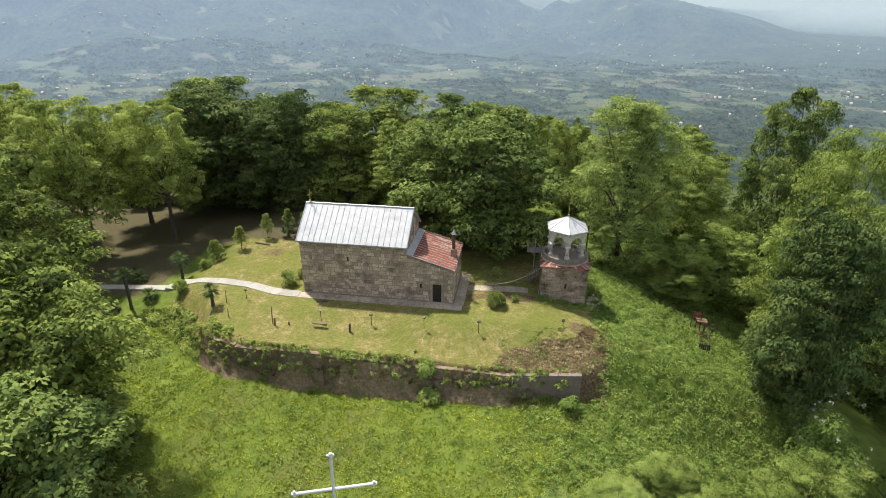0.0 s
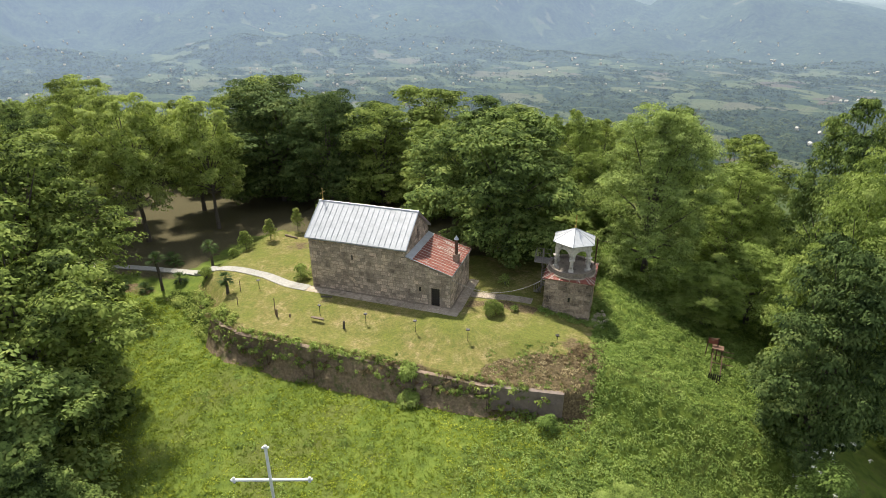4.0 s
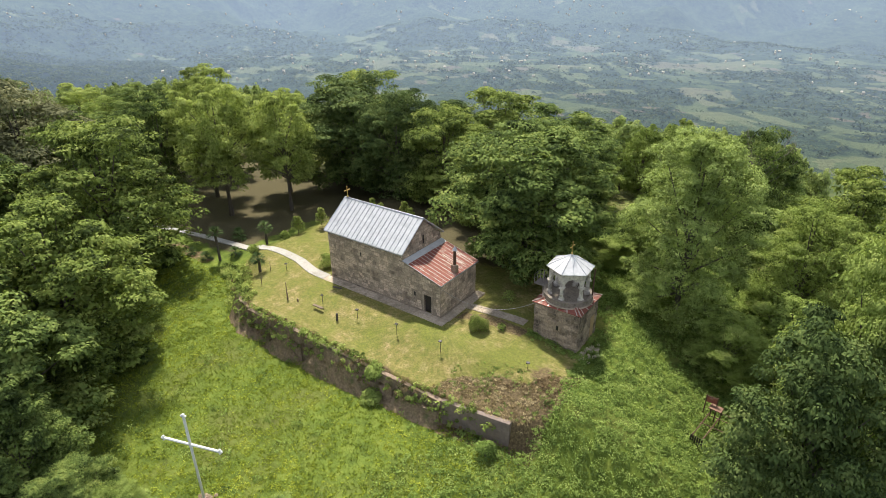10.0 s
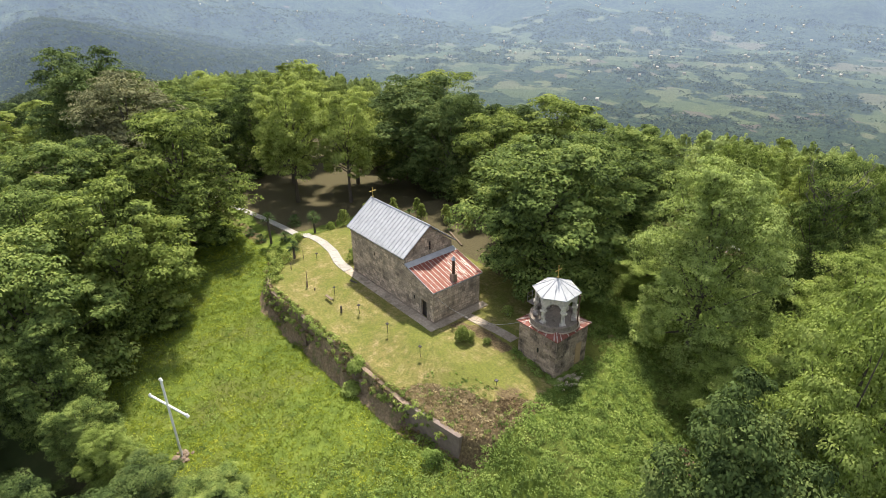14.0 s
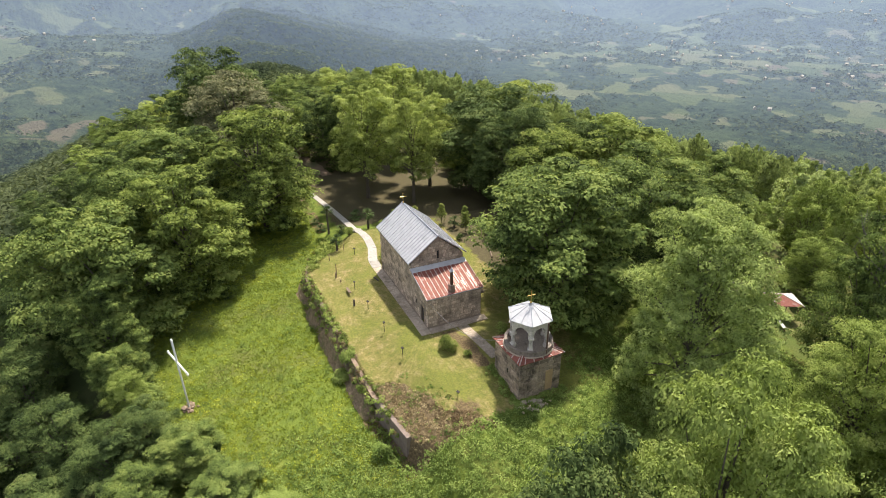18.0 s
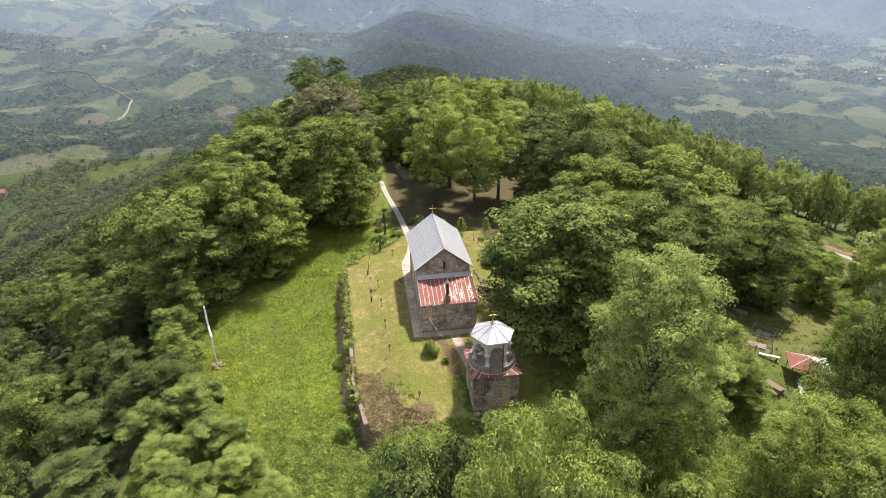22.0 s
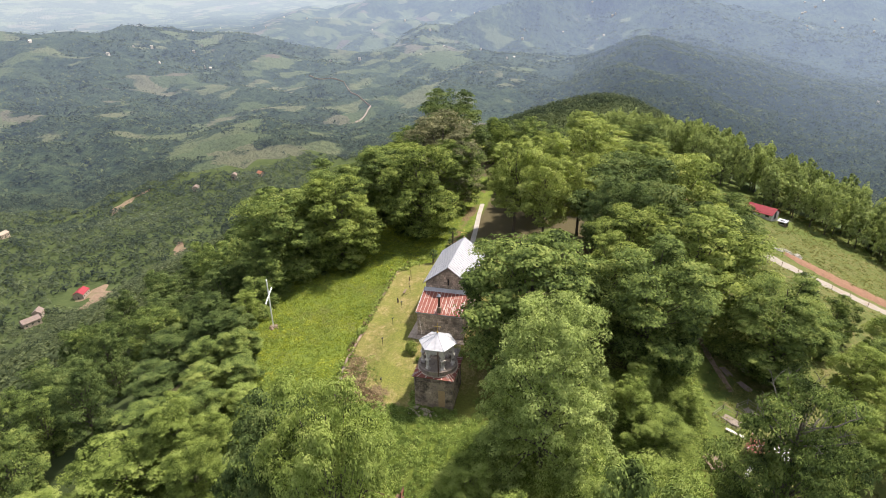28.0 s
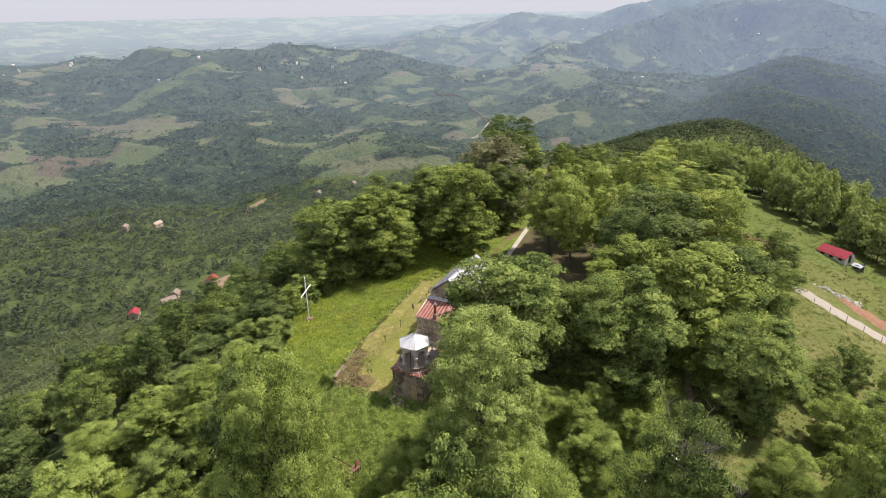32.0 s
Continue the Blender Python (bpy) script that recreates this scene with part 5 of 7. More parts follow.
HERO = [
    ("oak", 1.4, 15.6, 16.8, 10.0), ("oak_b", -3.0, 30.5, 15.7, 9.0), ("beech_a", -16.3, 38.0, 15.5, 10.4), ("dark", -30.5, 43.5, 12.0, 7.8),
    ("oak_b", -6.3, 47.2, 11.3, 7.3), ("dead_top", 21.6, 40.4, 13.8, 5.8), ("alder", 18.6, 18.8, 17.8, 7.1),
    # first tree: the shade on its near side is painted by dark leaves
    ("dark", 32.4, -3.0, 12.8, 5.8), ("shrubby", 34.8, 3.2, 18.4, 6.4), ("oak_b", 39.8, 25.8, 18.6, 6.6), ("shrubby", 29.0, 29.0, 9.8, 6.4),
    ("beech_a", -26.5, -23.5, 13.8, 8.6), ("oak", -22.5, -33.0, 12.0, 9.0), ("oak_b", -15.5, -33.0, 6.0, 4.6), ("oak_b", -37.0, -30.0, 13.5, 8.5),
    ("beech_b", -41.5, -11.5, 17.0, 9.6), ("lime", -46.0, 7.5, 17.5, 6.4), ("lime", -56.5, 12.0, 17.0, 6.6), ("lime", -39.5, 14.0, 16.2, 5.4), ("dark", -38.5, 29.5, 17.0, 11.2),
    ("brown", -62.0, -12.0, 19.5, 10.6), ("dark", -77.0, -14.0, 22.0, 10.6), ("oak", -51.0, -23.0, 13.5, 9.0), ("beech_b", -20.0, 28.5, 14.0, 7.4),
    ("dark", -28.5, 27.5, 16.0, 6.8), ("beech_b", -48.0, 39.0, 15.8, 9.4), ("lime", -70.0, 22.0, 17.0, 8.0), ("beech_a", 33.0, 47.0, 9.0, 7.5), ("shrubby", 9.5, 50.5, 4.5, 3.8),
    ("lime", -47.5, 20.5, 15.0, 5.8), ("oak", -58.0, -8.0, 14.5, 6.5), ("beech_a", -11.0, 26.5, 13.0, 6.2), ("far_a", -66.0, 9.0, 14.5, 6.0),
    ("shrubby", 14.0, 31.0, 3.5, 4.0), ("shrubby", 22.0, -24.0, 1.2, 4.0), ("shrubby", 27.0, -18.0, 0.8, 3.8), ("shrubby", -5.0, -31.0, 0.8, 2.6),
    ("shrubby", 9.0, 24.0, 3.0, 3.4), ("shrubby", 25.0, 12.0, 3.2, 3.6),
    ("oak_b", 5.5, -25.8, 0.4, 3.2), ("far_a", 10.0, -23.2, -0.9, 2.9), ("shrubby", 14.2, -19.8, -1.8, 2.6), ("shrubby", 18.2, -16.6, -2.2, 2.5), ("far_c", 0.6, -29.2, 0.6, 3.0),
    ("far_c", 3.0, -32.5, 0.4, 3.4), ("far_a", 7.5, -30.0, -0.4, 3.2), ("oak_b", 12.0, -27.5, -1.4, 3.0), ("far_a", 16.5, -24.5, -1.4, 3.2), ("shrubby", 21.0, -20.0, -1.6, 3.0),
    ("oak_b", -9.5, -32.0, 1.0, 3.2), ("far_c", -3.0, -37.0, 0.2, 3.8), ("far_c", 4.5, -38.5, -2.0, 4.0), ("far_c", 12.0, -35.5, -3.0, 4.0), ("far_a", 19.0, -31.0, -3.2, 4.0),
]
for h in HERO:
    plant(*h)

# woods around: filled by chance, kept clear of the open ground
rng = random.Random(77)
TAKEN = [(h[1], h[2], h[4]) for h in HERO]


def wood(count, x0, x1, y0, y1, lo, hi, keys, gap=0.75, r0=3.8, r1=6.2, keep=None):
    made = 0
    for _ in range(count * 12):
        x, y, r = rng.uniform(x0, x1), rng.uniform(y0, y1), rng.uniform(r0, r1)
        if any((x - a) ** 2 + (y - b) ** 2 < (gap * (r + c)) ** 2 for a, b, c in TAKEN) or (keep and not keep(x, y)):
            continue
        plant(rng.choice(keys), x, y, ground_at(x, y) + rng.uniform(lo, hi), r)
        TAKEN.append((x, y, r))
        made += 1
        if made >= count:
            break


wood(30, 22, 62, -34, 28, 7.5, 11.5, ("far_b", "far_b", "far_a", "shrubby", "far_b"), 0.72, 4.2, 6.2, lambda x, y: not (x < 30.5 and -20 < y < 13))
wood(12, 24, 64, 28, 60, 8, 13, ("far_a", "far_b", "far_c"), 0.8, 4.2, 6.2, lambda x, y: x > 30 or y < 46)
# shade of the south slope put into leaf colour: mostly dark far_c trees
wood(34, -6, 44, -68, -33, 9.5, 13, ("far_c", "far_a", "far_c"), 0.9, 3.6, 5.2)
wood(40, -75, -6, -75, -35, 10, 14, ("far_c", "far_c", "far_a", "far_c"), 0.92, 3.6, 5.2)
wood(34, -125, -62, -45, 42, 10, 14, ("far_a", "far_c", "far_d", "far_b"), 0.75, 5, 7, lambda x, y: abs(y + 3.2) > 5 or x < -75)
wood(14, -62, -24, 30, 52, 10, 13.5, ("far_a", "far_c", "far_b"), 0.8, 4.5, 6.5)
wood(8, -26, 6, -38, -33, 3.5, 5.5, ("far_c", "far_a"), 0.7, 2.2, 3.0)
wood(10, 18, 70, 60, 95, 8, 11, ("far_a", "far_b"), 0.9, 4.5, 6)
wood(16, -32, -4, -49, -37, 4.5, 8, ("far_c", "far_c", "far_a"), 0.62, 2.6, 3.6)
# planted belt along the northern edge
EDGE = [(-178, 12), (-150, 38), (-128, 52), (-110, 70), (-97, 86), (-82, 104), (-62, 119), (-40, 124), (-20, 112), (0, 98), (22, 90)]
for (xa, ya), (xb, yb) in zip(EDGE[:-1], EDGE[1:]):
    ln = math.hypot(xb - xa, yb - ya)
    nx, ny = -(yb - ya) / ln, (xb - xa) / ln
    for k in range(int(ln / 4.6)):
        for row in range(5):
            u, v = (k + rng.random()) * 4.6 / ln, row * 5.2 + rng.uniform(-1.3, 1.3)
            x, y = xa + (xb - xa) * u + nx * v, ya + (yb - ya) * u + ny * v
            plant(rng.choice(("slim", "slim_b")), x, y, ground_at(x, y) + rng.uniform(10.5, 14.0) + 0.12 * v + (3.0 if x > -70 else 0), rng.uniform(2.5, 3.6))
wood(9, -6, 26, 58, 82, 14, 17, ("far_b", "far_d", "slim"), 0.8, 3.6, 5.0)
wood(16, -34, 10, 56, 100, 5, 9, ("far_b", "far_a"), 0.9, 2.6, 4.2, lambda x, y: x > -40 + 0.9 * (y - 60) + 14)
for spot in ((6.0, 29.5, 4.2, 2.4), (10.6, 28.2, 4.8, 2.6), (7.6, 34.6, 2.6, 2.2)):
    plant("shrubby", *spot)
# the wood runs on down the eastern slope
wood(70, 60, 128, -60, 70, 9, 13, ("far_a", "far_c", "far_b"), 0.8, 4.6, 6.8)


# ---- scattered plants: stuff ----
def leafy_stuff(name, label, category, material, points, size, per, leaf, flat=0.7, seed=1, up=0.55, loose=0.34):
    g = np.random.default_rng(seed)
    pts = np.asarray(points, float)
    rad = np.stack([pts[:, 3], pts[:, 3], pts[:, 3] * flat], 1)
    v, q = leaf_quads(g, pts[:, :3], rad, np.full(len(pts), per), leaf, up, 0.25, 0.32, loose)
    me = fast_mesh(name, v, q, material)
    me.attributes.new("tone", "FLOAT", "POINT").data.foreach_set("value", np.repeat(g.uniform(-1, 1, len(pts)), per * 4).astype(np.float32))
    return tagged(new(name, me), label, category, kind="stuff")


def sprinkle(n, x0, x1, y0, y1, keep, r0, r1, seed, lift=0.0):
    g = np.random.default_rng(seed)
    x, y = g.uniform(x0, x1, n), g.uniform(y0, y1, n)
    ok = keep(x, y, g.random(n))
    x, y = x[ok], y[ok]
    r = g.uniform(r0, r1, len(x))
    return np.stack([x, y, land(x, y) + lift * r, r], 1)


def below_wall(x, y):
    return y < np.interp(x, WALL_X, WALL_Y) - 0.5


def blades(name, label, pts, height, material, seed):
    """Upright grass blades."""
    g = np.random.default_rng(seed)
    n = len(pts)
    a = g.uniform(0, 2 * np.pi, n)
    d = np.stack([np.cos(a), np.sin(a), np.zeros(n)], 1)
    h = (height * (0.5 + 0.9 * g.random(n)))[:, None]
    w = h * 0.15
    lean = g.normal(size=(n, 3)) * 0.35 * h
    lean[:, 2] = 0
    p = pts[:, :3] - np.array([0, 0, 0.03])
    tip = p + lean + np.array([0, 0, 1.0]) * h
    v = np.stack([p - d * w / 2, p + d * w / 2, tip + d * w * 0.18, tip - d * w * 0.18], 1).reshape(-1, 3)
    return tagged(new(name, fast_mesh(name, v, np.arange(n * 4).reshape(-1, 4), material)), label, "grass", kind="stuff")


meadow_pts = sprinkle(110000, -60, 22, -31, -3, lambda x, y, u: below_wall(x, y) & (u < 0.45 + 0.75 * fractal(x, y, 6, 5)) & ((x > -30) | (y < -4.2)), 0.1, 0.2, 5)
blades("meadow_grass", "tall bright green meadow grass and weeds", meadow_pts, 0.2, L_GRASS, 6)
lawn_pts = sprinkle(55000, -31, 14, -9.5, 13, lambda x, y, u: (y > np.interp(x, WALL_X, WALL_Y) + 0.5) & ~((x > -16.2) & (x < 1.3) & (y > -1.5) & (y < 6.6)) & ~((x > 8.4) & (x < 13.8) & (y > 3) & (y < 8.4)), 0.05, 0.1, 8)
blades("lawn_grass", "short dry mown lawn grass", lawn_pts, 0.11, foliage("dry_lawn_grass", (0.09, 0.11, 0.03), (0.21, 0.21, 0.065), (0.35, 0.3, 0.12), 0.3), 9)
weeds = sprinkle(11000, 6, 34, -26, 36, lambda x, y, u: (below_wall(x, y) | (x > 14.2) | ((y > 10.5) & (x > 9))) & (u < 0.35 + smooth(8, 16, x)) & ((x > 8 + 0.3 * (y + 8)) | (y > 10.5)), 0.22, 0.62, 11, 0.25)
leafy_stuff("slope_undergrowth", "leafy nettles and brambles on the slope", "undergrowth", L_NETTLE, weeds, 0, 26, 0.2, 0.7, 12)
thicket = sprinkle(1500, -2, 13, 22, 37, lambda x, y, u: u < 0.35 + 0.8 * fractal(x, y, 4, 91), 0.3, 0.75, 92, 0.3)
leafy_stuff("shaded_thicket", "leafy brambles under the trees north of the tower", "undergrowth", L_SHRUB, thicket, 0, 26, 0.2, 0.75, 93)
tufts = sprinkle(15000, -45, 16, -30, -4, lambda x, y, u: below_wall(x, y) & (u < 0.15 + 1.1 * fractal(x, y, 5, 15)) & ((x > -30) | (y < -5)), 0.12, 0.42, 13, 0.1)
leafy_stuff("meadow_herbs", "patches of broad-leaved herbs in the meadow", "herbs", L_MEADOW, tufts, 0, 11, 0.17, 0.42, 14)
clumps = sprinkle(420, -44, 16, -30, -5, lambda x, y, u: below_wall(x, y - 0.8) & (u < fractal(x, y, 7, 25) ** 2 * 2.0) & ((x > -30) | (y < -6)), 0.35, 0.8, 23, 0.15)
leafy_stuff("tall_weeds", "taller leafy weeds standing in the meadow", "weeds", L_NETTLE, clumps, 0, 40, 0.2, 0.65, 24)
slope_tufts = sprinkle(17000, -112, 40, 34, 112, lambda x, y, u: (u < 0.1 + fractal(x, y, 11, 26)) & (np.abs((y - 57) - 1.45 * (x + 66)) > 9), 0.25, 0.8, 27, 0.1)
leafy_stuff("slope_tufts", "tussocks and weeds on the northern grass slope", "tussocks", foliage("slope_grass", (0.085, 0.1, 0.03), (0.165, 0.178, 0.052), (0.265, 0.262, 0.095), 0.25, 0.2), slope_tufts, 0, 12, 0.3, 0.5, 28)
rim, rim_pale, rim_dry = [], [], []
g = np.random.default_rng(15)
for x in np.arange(-26, 9.5, 0.075):
    y, z = np.interp(x, WALL_X, WALL_Y), np.interp(x, WALL_X, WALL_Z)
    if g.random() < 0.1 + 0.8 * float(ripple(x, 0, 1.9, 3)) * (1 if x < 6 else 0.8):
        spot = (x + g.normal() * 0.1, y + g.uniform(-0.5, 0.45), z - max(0.0, g.normal()) * 0.45 + 0.1, g.uniform(0.12, 0.4))
        (rim if g.random() < 0.45 else rim_pale if g.random() < 0.7 else rim_dry).append(spot)
for x in np.arange(-24, 11.5, 0.07):
    if g.random() < 0.05 + 0.5 * float(ripple(x, 5, 2.3, 4)):
        y = np.interp(x, WALL_X, WALL_Y) - 0.38
        zb, zt = ground_at(x, y - 0.5), float(np.interp(x, WALL_X, WALL_Z))
        spot = (x, y - g.uniform(0.0, 0.45), zb + abs(g.normal()) * 0.5 * (zt - zb), g.uniform(0.12, 0.36))
        (rim if g.random() < 0.5 else rim_pale if g.random() < 0.6 else rim_dry).append(spot)
for x in np.arange(-22, 6.2, 0.05):
    if g.random() < 0.6 * float(ripple(x, 9, 1.7, 6)):
        y, z = np.interp(x, WALL_X, WALL_Y) - g.uniform(0.25, 0.8), 0.52 * np.interp(x, WALL_X, WALL_Z) - 1.85
        rim_dry.append((x, y, z + g.normal() * 0.2, g.uniform(0.1, 0.3))) if g.random() < 0.45 else rim_pale.append((x, y, z + g.normal() * 0.22, g.uniform(0.1, 0.34)))
leafy_stuff("wall_creepers", "weeds and creepers hanging over the retaining wall", "creepers", L_BEECH, rim, 0, 30, 0.2, 0.8, 16)
leafy_stuff("wall_ferns", "pale ferns and weeds growing on the retaining wall", "weeds", L_SHRUB, rim_pale, 0, 30, 0.22, 0.8, 19)
leafy_stuff("dry_weeds", "dry brown weeds on the retaining wall", "weeds", foliage("dry_weed", (0.13, 0.092, 0.048), (0.26, 0.19, 0.105), (0.4, 0.31, 0.18), 0.25), rim_dry, 0, 30, 0.2, 0.8, 20)
foot = []
for k in range(150):
    side, u = g.integers(0, 2), g.uniform(-2.6, 2.9)
    x, y = (TX + u, TY - H2 - abs(g.normal()) * 0.35 - 0.05) if side == 0 else (TX + H2 + abs(g.normal()) * 0.5 + 0.05, TY + u)
    foot.append((x, y, ground_at(x, y) + 0.1, g.uniform(0.12, 0.38)))
leafy_stuff("tower_weeds", "weeds growing along the foot of the bell tower", "weeds", L_NETTLE, foot, 0, 30, 0.16, 0.9, 45)
straw = sprinkle(9000, 5.6, 13.8, -8.3, -2.4, lambda x, y, u: (y > np.interp(x, WALL_X, WALL_Y) + 0.3) & (u < 1.5 * fractal(x, y, 2.2, 41, 2) - 0.2), 0.1, 0.2, 42)
blades("dry_cut_grass", "withered cut grass lying on bare soil", straw, 0.075, bpy.data.materials["dry_weed"], 43)
def on_patch(x, y):
    return (y > np.interp(x, WALL_X, WALL_Y) + 0.2) & (y < np.interp(x, PATCH_X, PATCH_Y))


litter = sprinkle(1500, 4.8, 15.0, -8.5, 0.5, lambda x, y, u: on_patch(x, y) & (u < 1.5 * fractal(x, y, 1.6, 61, 2) - 0.1), 0.1, 0.34, 62, 0.02)
leafy_stuff("dead_weeds", "heaped dead weeds and stalks on the bare corner", "dead weeds", foliage("straw_litter", (0.15, 0.112, 0.055), (0.34, 0.262, 0.14), (0.54, 0.44, 0.26), 0.25), litter, 0, 20, 0.19, 0.25, 63)
brush = sprinkle(520, 10.5, 15.4, -4.6, 1.0, lambda x, y, u: on_patch(x, y) & (u < 1.3 * fractal(x, y, 1.8, 64, 2)), 0.1, 0.32, 65, 0.04)
leafy_stuff("dead_brush", "dark brown dead brushwood heaped near the tower", "brushwood", foliage("dead_brushwood", (0.09, 0.064, 0.036), (0.2, 0.142, 0.08), (0.32, 0.235, 0.135), 0.2), brush, 0, 18, 0.19, 0.35, 66)
shoots = sprinkle(900, 3.0, 15.0, -8.8, 1.2, lambda x, y, u: (on_patch(x, y) | on_patch(x, y - 1.6)) & (u < 1.5 * fractal(x, y, 1.3, 67, 2) - 0.3), 0.1, 0.24, 68, 0.04)
leafy_stuff("corner_weeds", "green weeds sprouting on the bare corner", "weeds", L_NETTLE, shoots, 0, 20, 0.13, 0.6, 69)
bank = sprinkle(420, -32, -19, -9.5, -2.6, lambda x, y, u: (np.abs(y - np.interp(x, WALL_X, WALL_Y)) < 1.7) & (x < -19.5), 0.3, 0.75, 17, 0.35)
leafy_stuff("bank_shrubs", "low shrubs on the curved bank", "shrubs", L_BEECH, bank, 0, 40, 0.24, 0.7, 18)


def bush(name, label, x, y, r, h, material, leaf=0.2, count=900, seed=0, z=None):
    g = np.random.default_rng(seed + 100)
    gz = ground_at(x, y) if z is None else z
    ob = thing(name, label, "bush", (x, y, gz))
    k = 12
    d = g.normal(size=(k, 3))
    d[:, 2] = np.abs(d[:, 2])
    d /= np.linalg.norm(d, axis=1)[:, None]
    c = d * np.array([r, r, h]) * 0.55 + np.array([0, 0, h * 0.12])
    v, q = leaf_quads(g, c, np.full((k, 3), r * 0.48), np.full(k, count // k), leaf)
    stems = [[((0, 0, -0.1), 0.03), (tuple(c[i] * 0.6), 0.02), (tuple(c[i]), 0.008)] for i in range(8)]
    sv, sq = limb_tubes(stems, 5)
    part("stem", as_mesh("stem", sv, sq, M_BARK), None, ob)
    part("leaves", fast_mesh("leaves", v, q, material), None, ob)
    return ob


bush("lawn_bush", "round leafy bush standing on the lawn", 4.4, 0.3, 1.05, 2.2, L_CITRUS, 0.2, 1700, 1)
bush("low_bush", "sparse young bush in the shade behind the church", 4.0, 6.9, 0.8, 1.4, L_SHRUB, 0.17, 420, 22)
bush("low_bush", "low light-green bush on the lawn", 6.2, 1.6, 0.5, 0.8, L_SHRUB, 0.15, 400, 2)
bush("shrub", "rounded shrub at the church corner", -17.9, 1.2, 1.15, 1.9, L_SHRUB, 0.18, 1500, 3)
bush("shrub", "low spreading shrub at the church corner", -17.4, 3.2, 0.8, 1.2, L_SHRUB, 0.18, 800, 4)
bush("clipped_bush", "clipped dark green bush beside the path", -29.3, -0.9, 1.0, 1.5, L_BEECH, 0.16, 1500, 5)
bush("clipped_bush", "clipped dark green bush beside the path", -29.6, 4.5, 0.8, 1.3, L_BEECH, 0.16, 1200, 6)
bush("wall_shrub", "yellow-green shrub growing over the wall", -1.2, -9.0, 1.15, 1.0, L_SHRUB, 0.24, 1300, 7, -1.9)
bush("wall_shrub", "yellow-green shrub at the foot of the wall", -0.6, -10.3, 1.1, 1.7, L_SHRUB, 0.24, 1300, 8, -4.3)
bush("wall_shrub", "green shrub at the end of the wall", 11.6, -9.9, 1.1, 1.9, L_NETTLE, 0.2, 1300, 9)
bush("shrub", "dark round shrub on the lawn", -19.2, 13.2, 0.6, 1.2, L_DARK, 0.14, 700, 10)
elder = bush("blossom_shrub", "tall elder shrub dotted with white blossom", 32.6, -9.6, 3.0, 11.0, L_NETTLE, 0.24, 6500, 11)
g = np.random.default_rng(71)
d = g.normal(size=(26, 3))
d[:, 2] = np.abs(d[:, 2]) + 0.3
d /= np.linalg.norm(d, axis=1)[:, None]
v, q = leaf_quads(g, d * np.array([3.0, 3.0, 9.5]) + np.array([0, 0, 1.2]), np.full((26, 3), 0.16), np.full(26, 14), 0.1)
part("blossom", fast_mesh("blossom", v, q, L_FLOWER), None, elder, "flat white blossom heads")
bush("shrub", "bushy shrub beside the white cross", -6.8, -29.3, 1.8, 3.4, L_OAK, 0.26, 1900, 12)
bush("shrub", "bushy shrub below the meadow", 8.5, -29.0, 1.9, 2.6, L_SHRUB, 0.26, 1900, 13)
bush("shrub", "bushy shrub below the meadow", 15.5, -27.0, 2.2, 3.2, L_OAK, 0.26, 1900, 14)
bush("shrub", "bushy shrub below the meadow", 2.5, -31.0, 2.4, 3.4, L_BEECH, 0.26, 1900, 15)


def young_tree(x, y, h, r, seed, label="small young tree planted on the lawn"):
    g = np.random.default_rng(seed + 300)
    ob = thing("young_tree", label, "tree", (x, y, ground_at(x, y)), "young trees behind the church")
    k = 14
    u = np.linspace(0, 1, k)
    r = r * 1.3
    a = np.arange(k) * 2.4
    c = np.stack([np.cos(a) * r * (1 - 0.75 * u) * 0.6, np.sin(a) * r * (1 - 0.75 * u) * 0.6, h * (0.3 + 0.65 * u)], 1)
    rr = r * (0.55 - 0.3 * u)
    v, q = leaf_quads(g, c, np.stack([rr, rr, rr], 1), np.full(k, 85), 0.2)
    sv, sq = limb_tubes([[((0, 0, -0.1), 0.05), ((0.03, 0, h * 0.5), 0.035), ((0, 0, h * 0.95), 0.01)]] + [[((0, 0, c[i][2] * 0.8), 0.02), (tuple(c[i] * np.array([0.5, 0.5, 0.9])), 0.015), (tuple(c[i]), 0.006)] for i in range(0, k, 2)], 5)
    part("trunk", as_mesh("trunk", sv, sq, M_BARK), None, ob)
    part("crown", fast_mesh("crown", v, q, L_CITRUS), None, ob)


for i, (x, y, h, r) in enumerate(((-29.3, 6.6, 2.6, 0.9), (-27.5, 9.4, 3.0, 0.8), (-25.8, 13.2, 3.4, 0.75), (-21.5, 15.2, 3.3, 0.75), (-17.8, 17.2, 2.7, 0.7), (-24.4, 16.6, 3.0, 0.7), (-20.0, 18.6, 2.8, 0.8), (-14.5, 18.0, 2.6, 0.7))):
    young_tree(x, y, h, r, i)


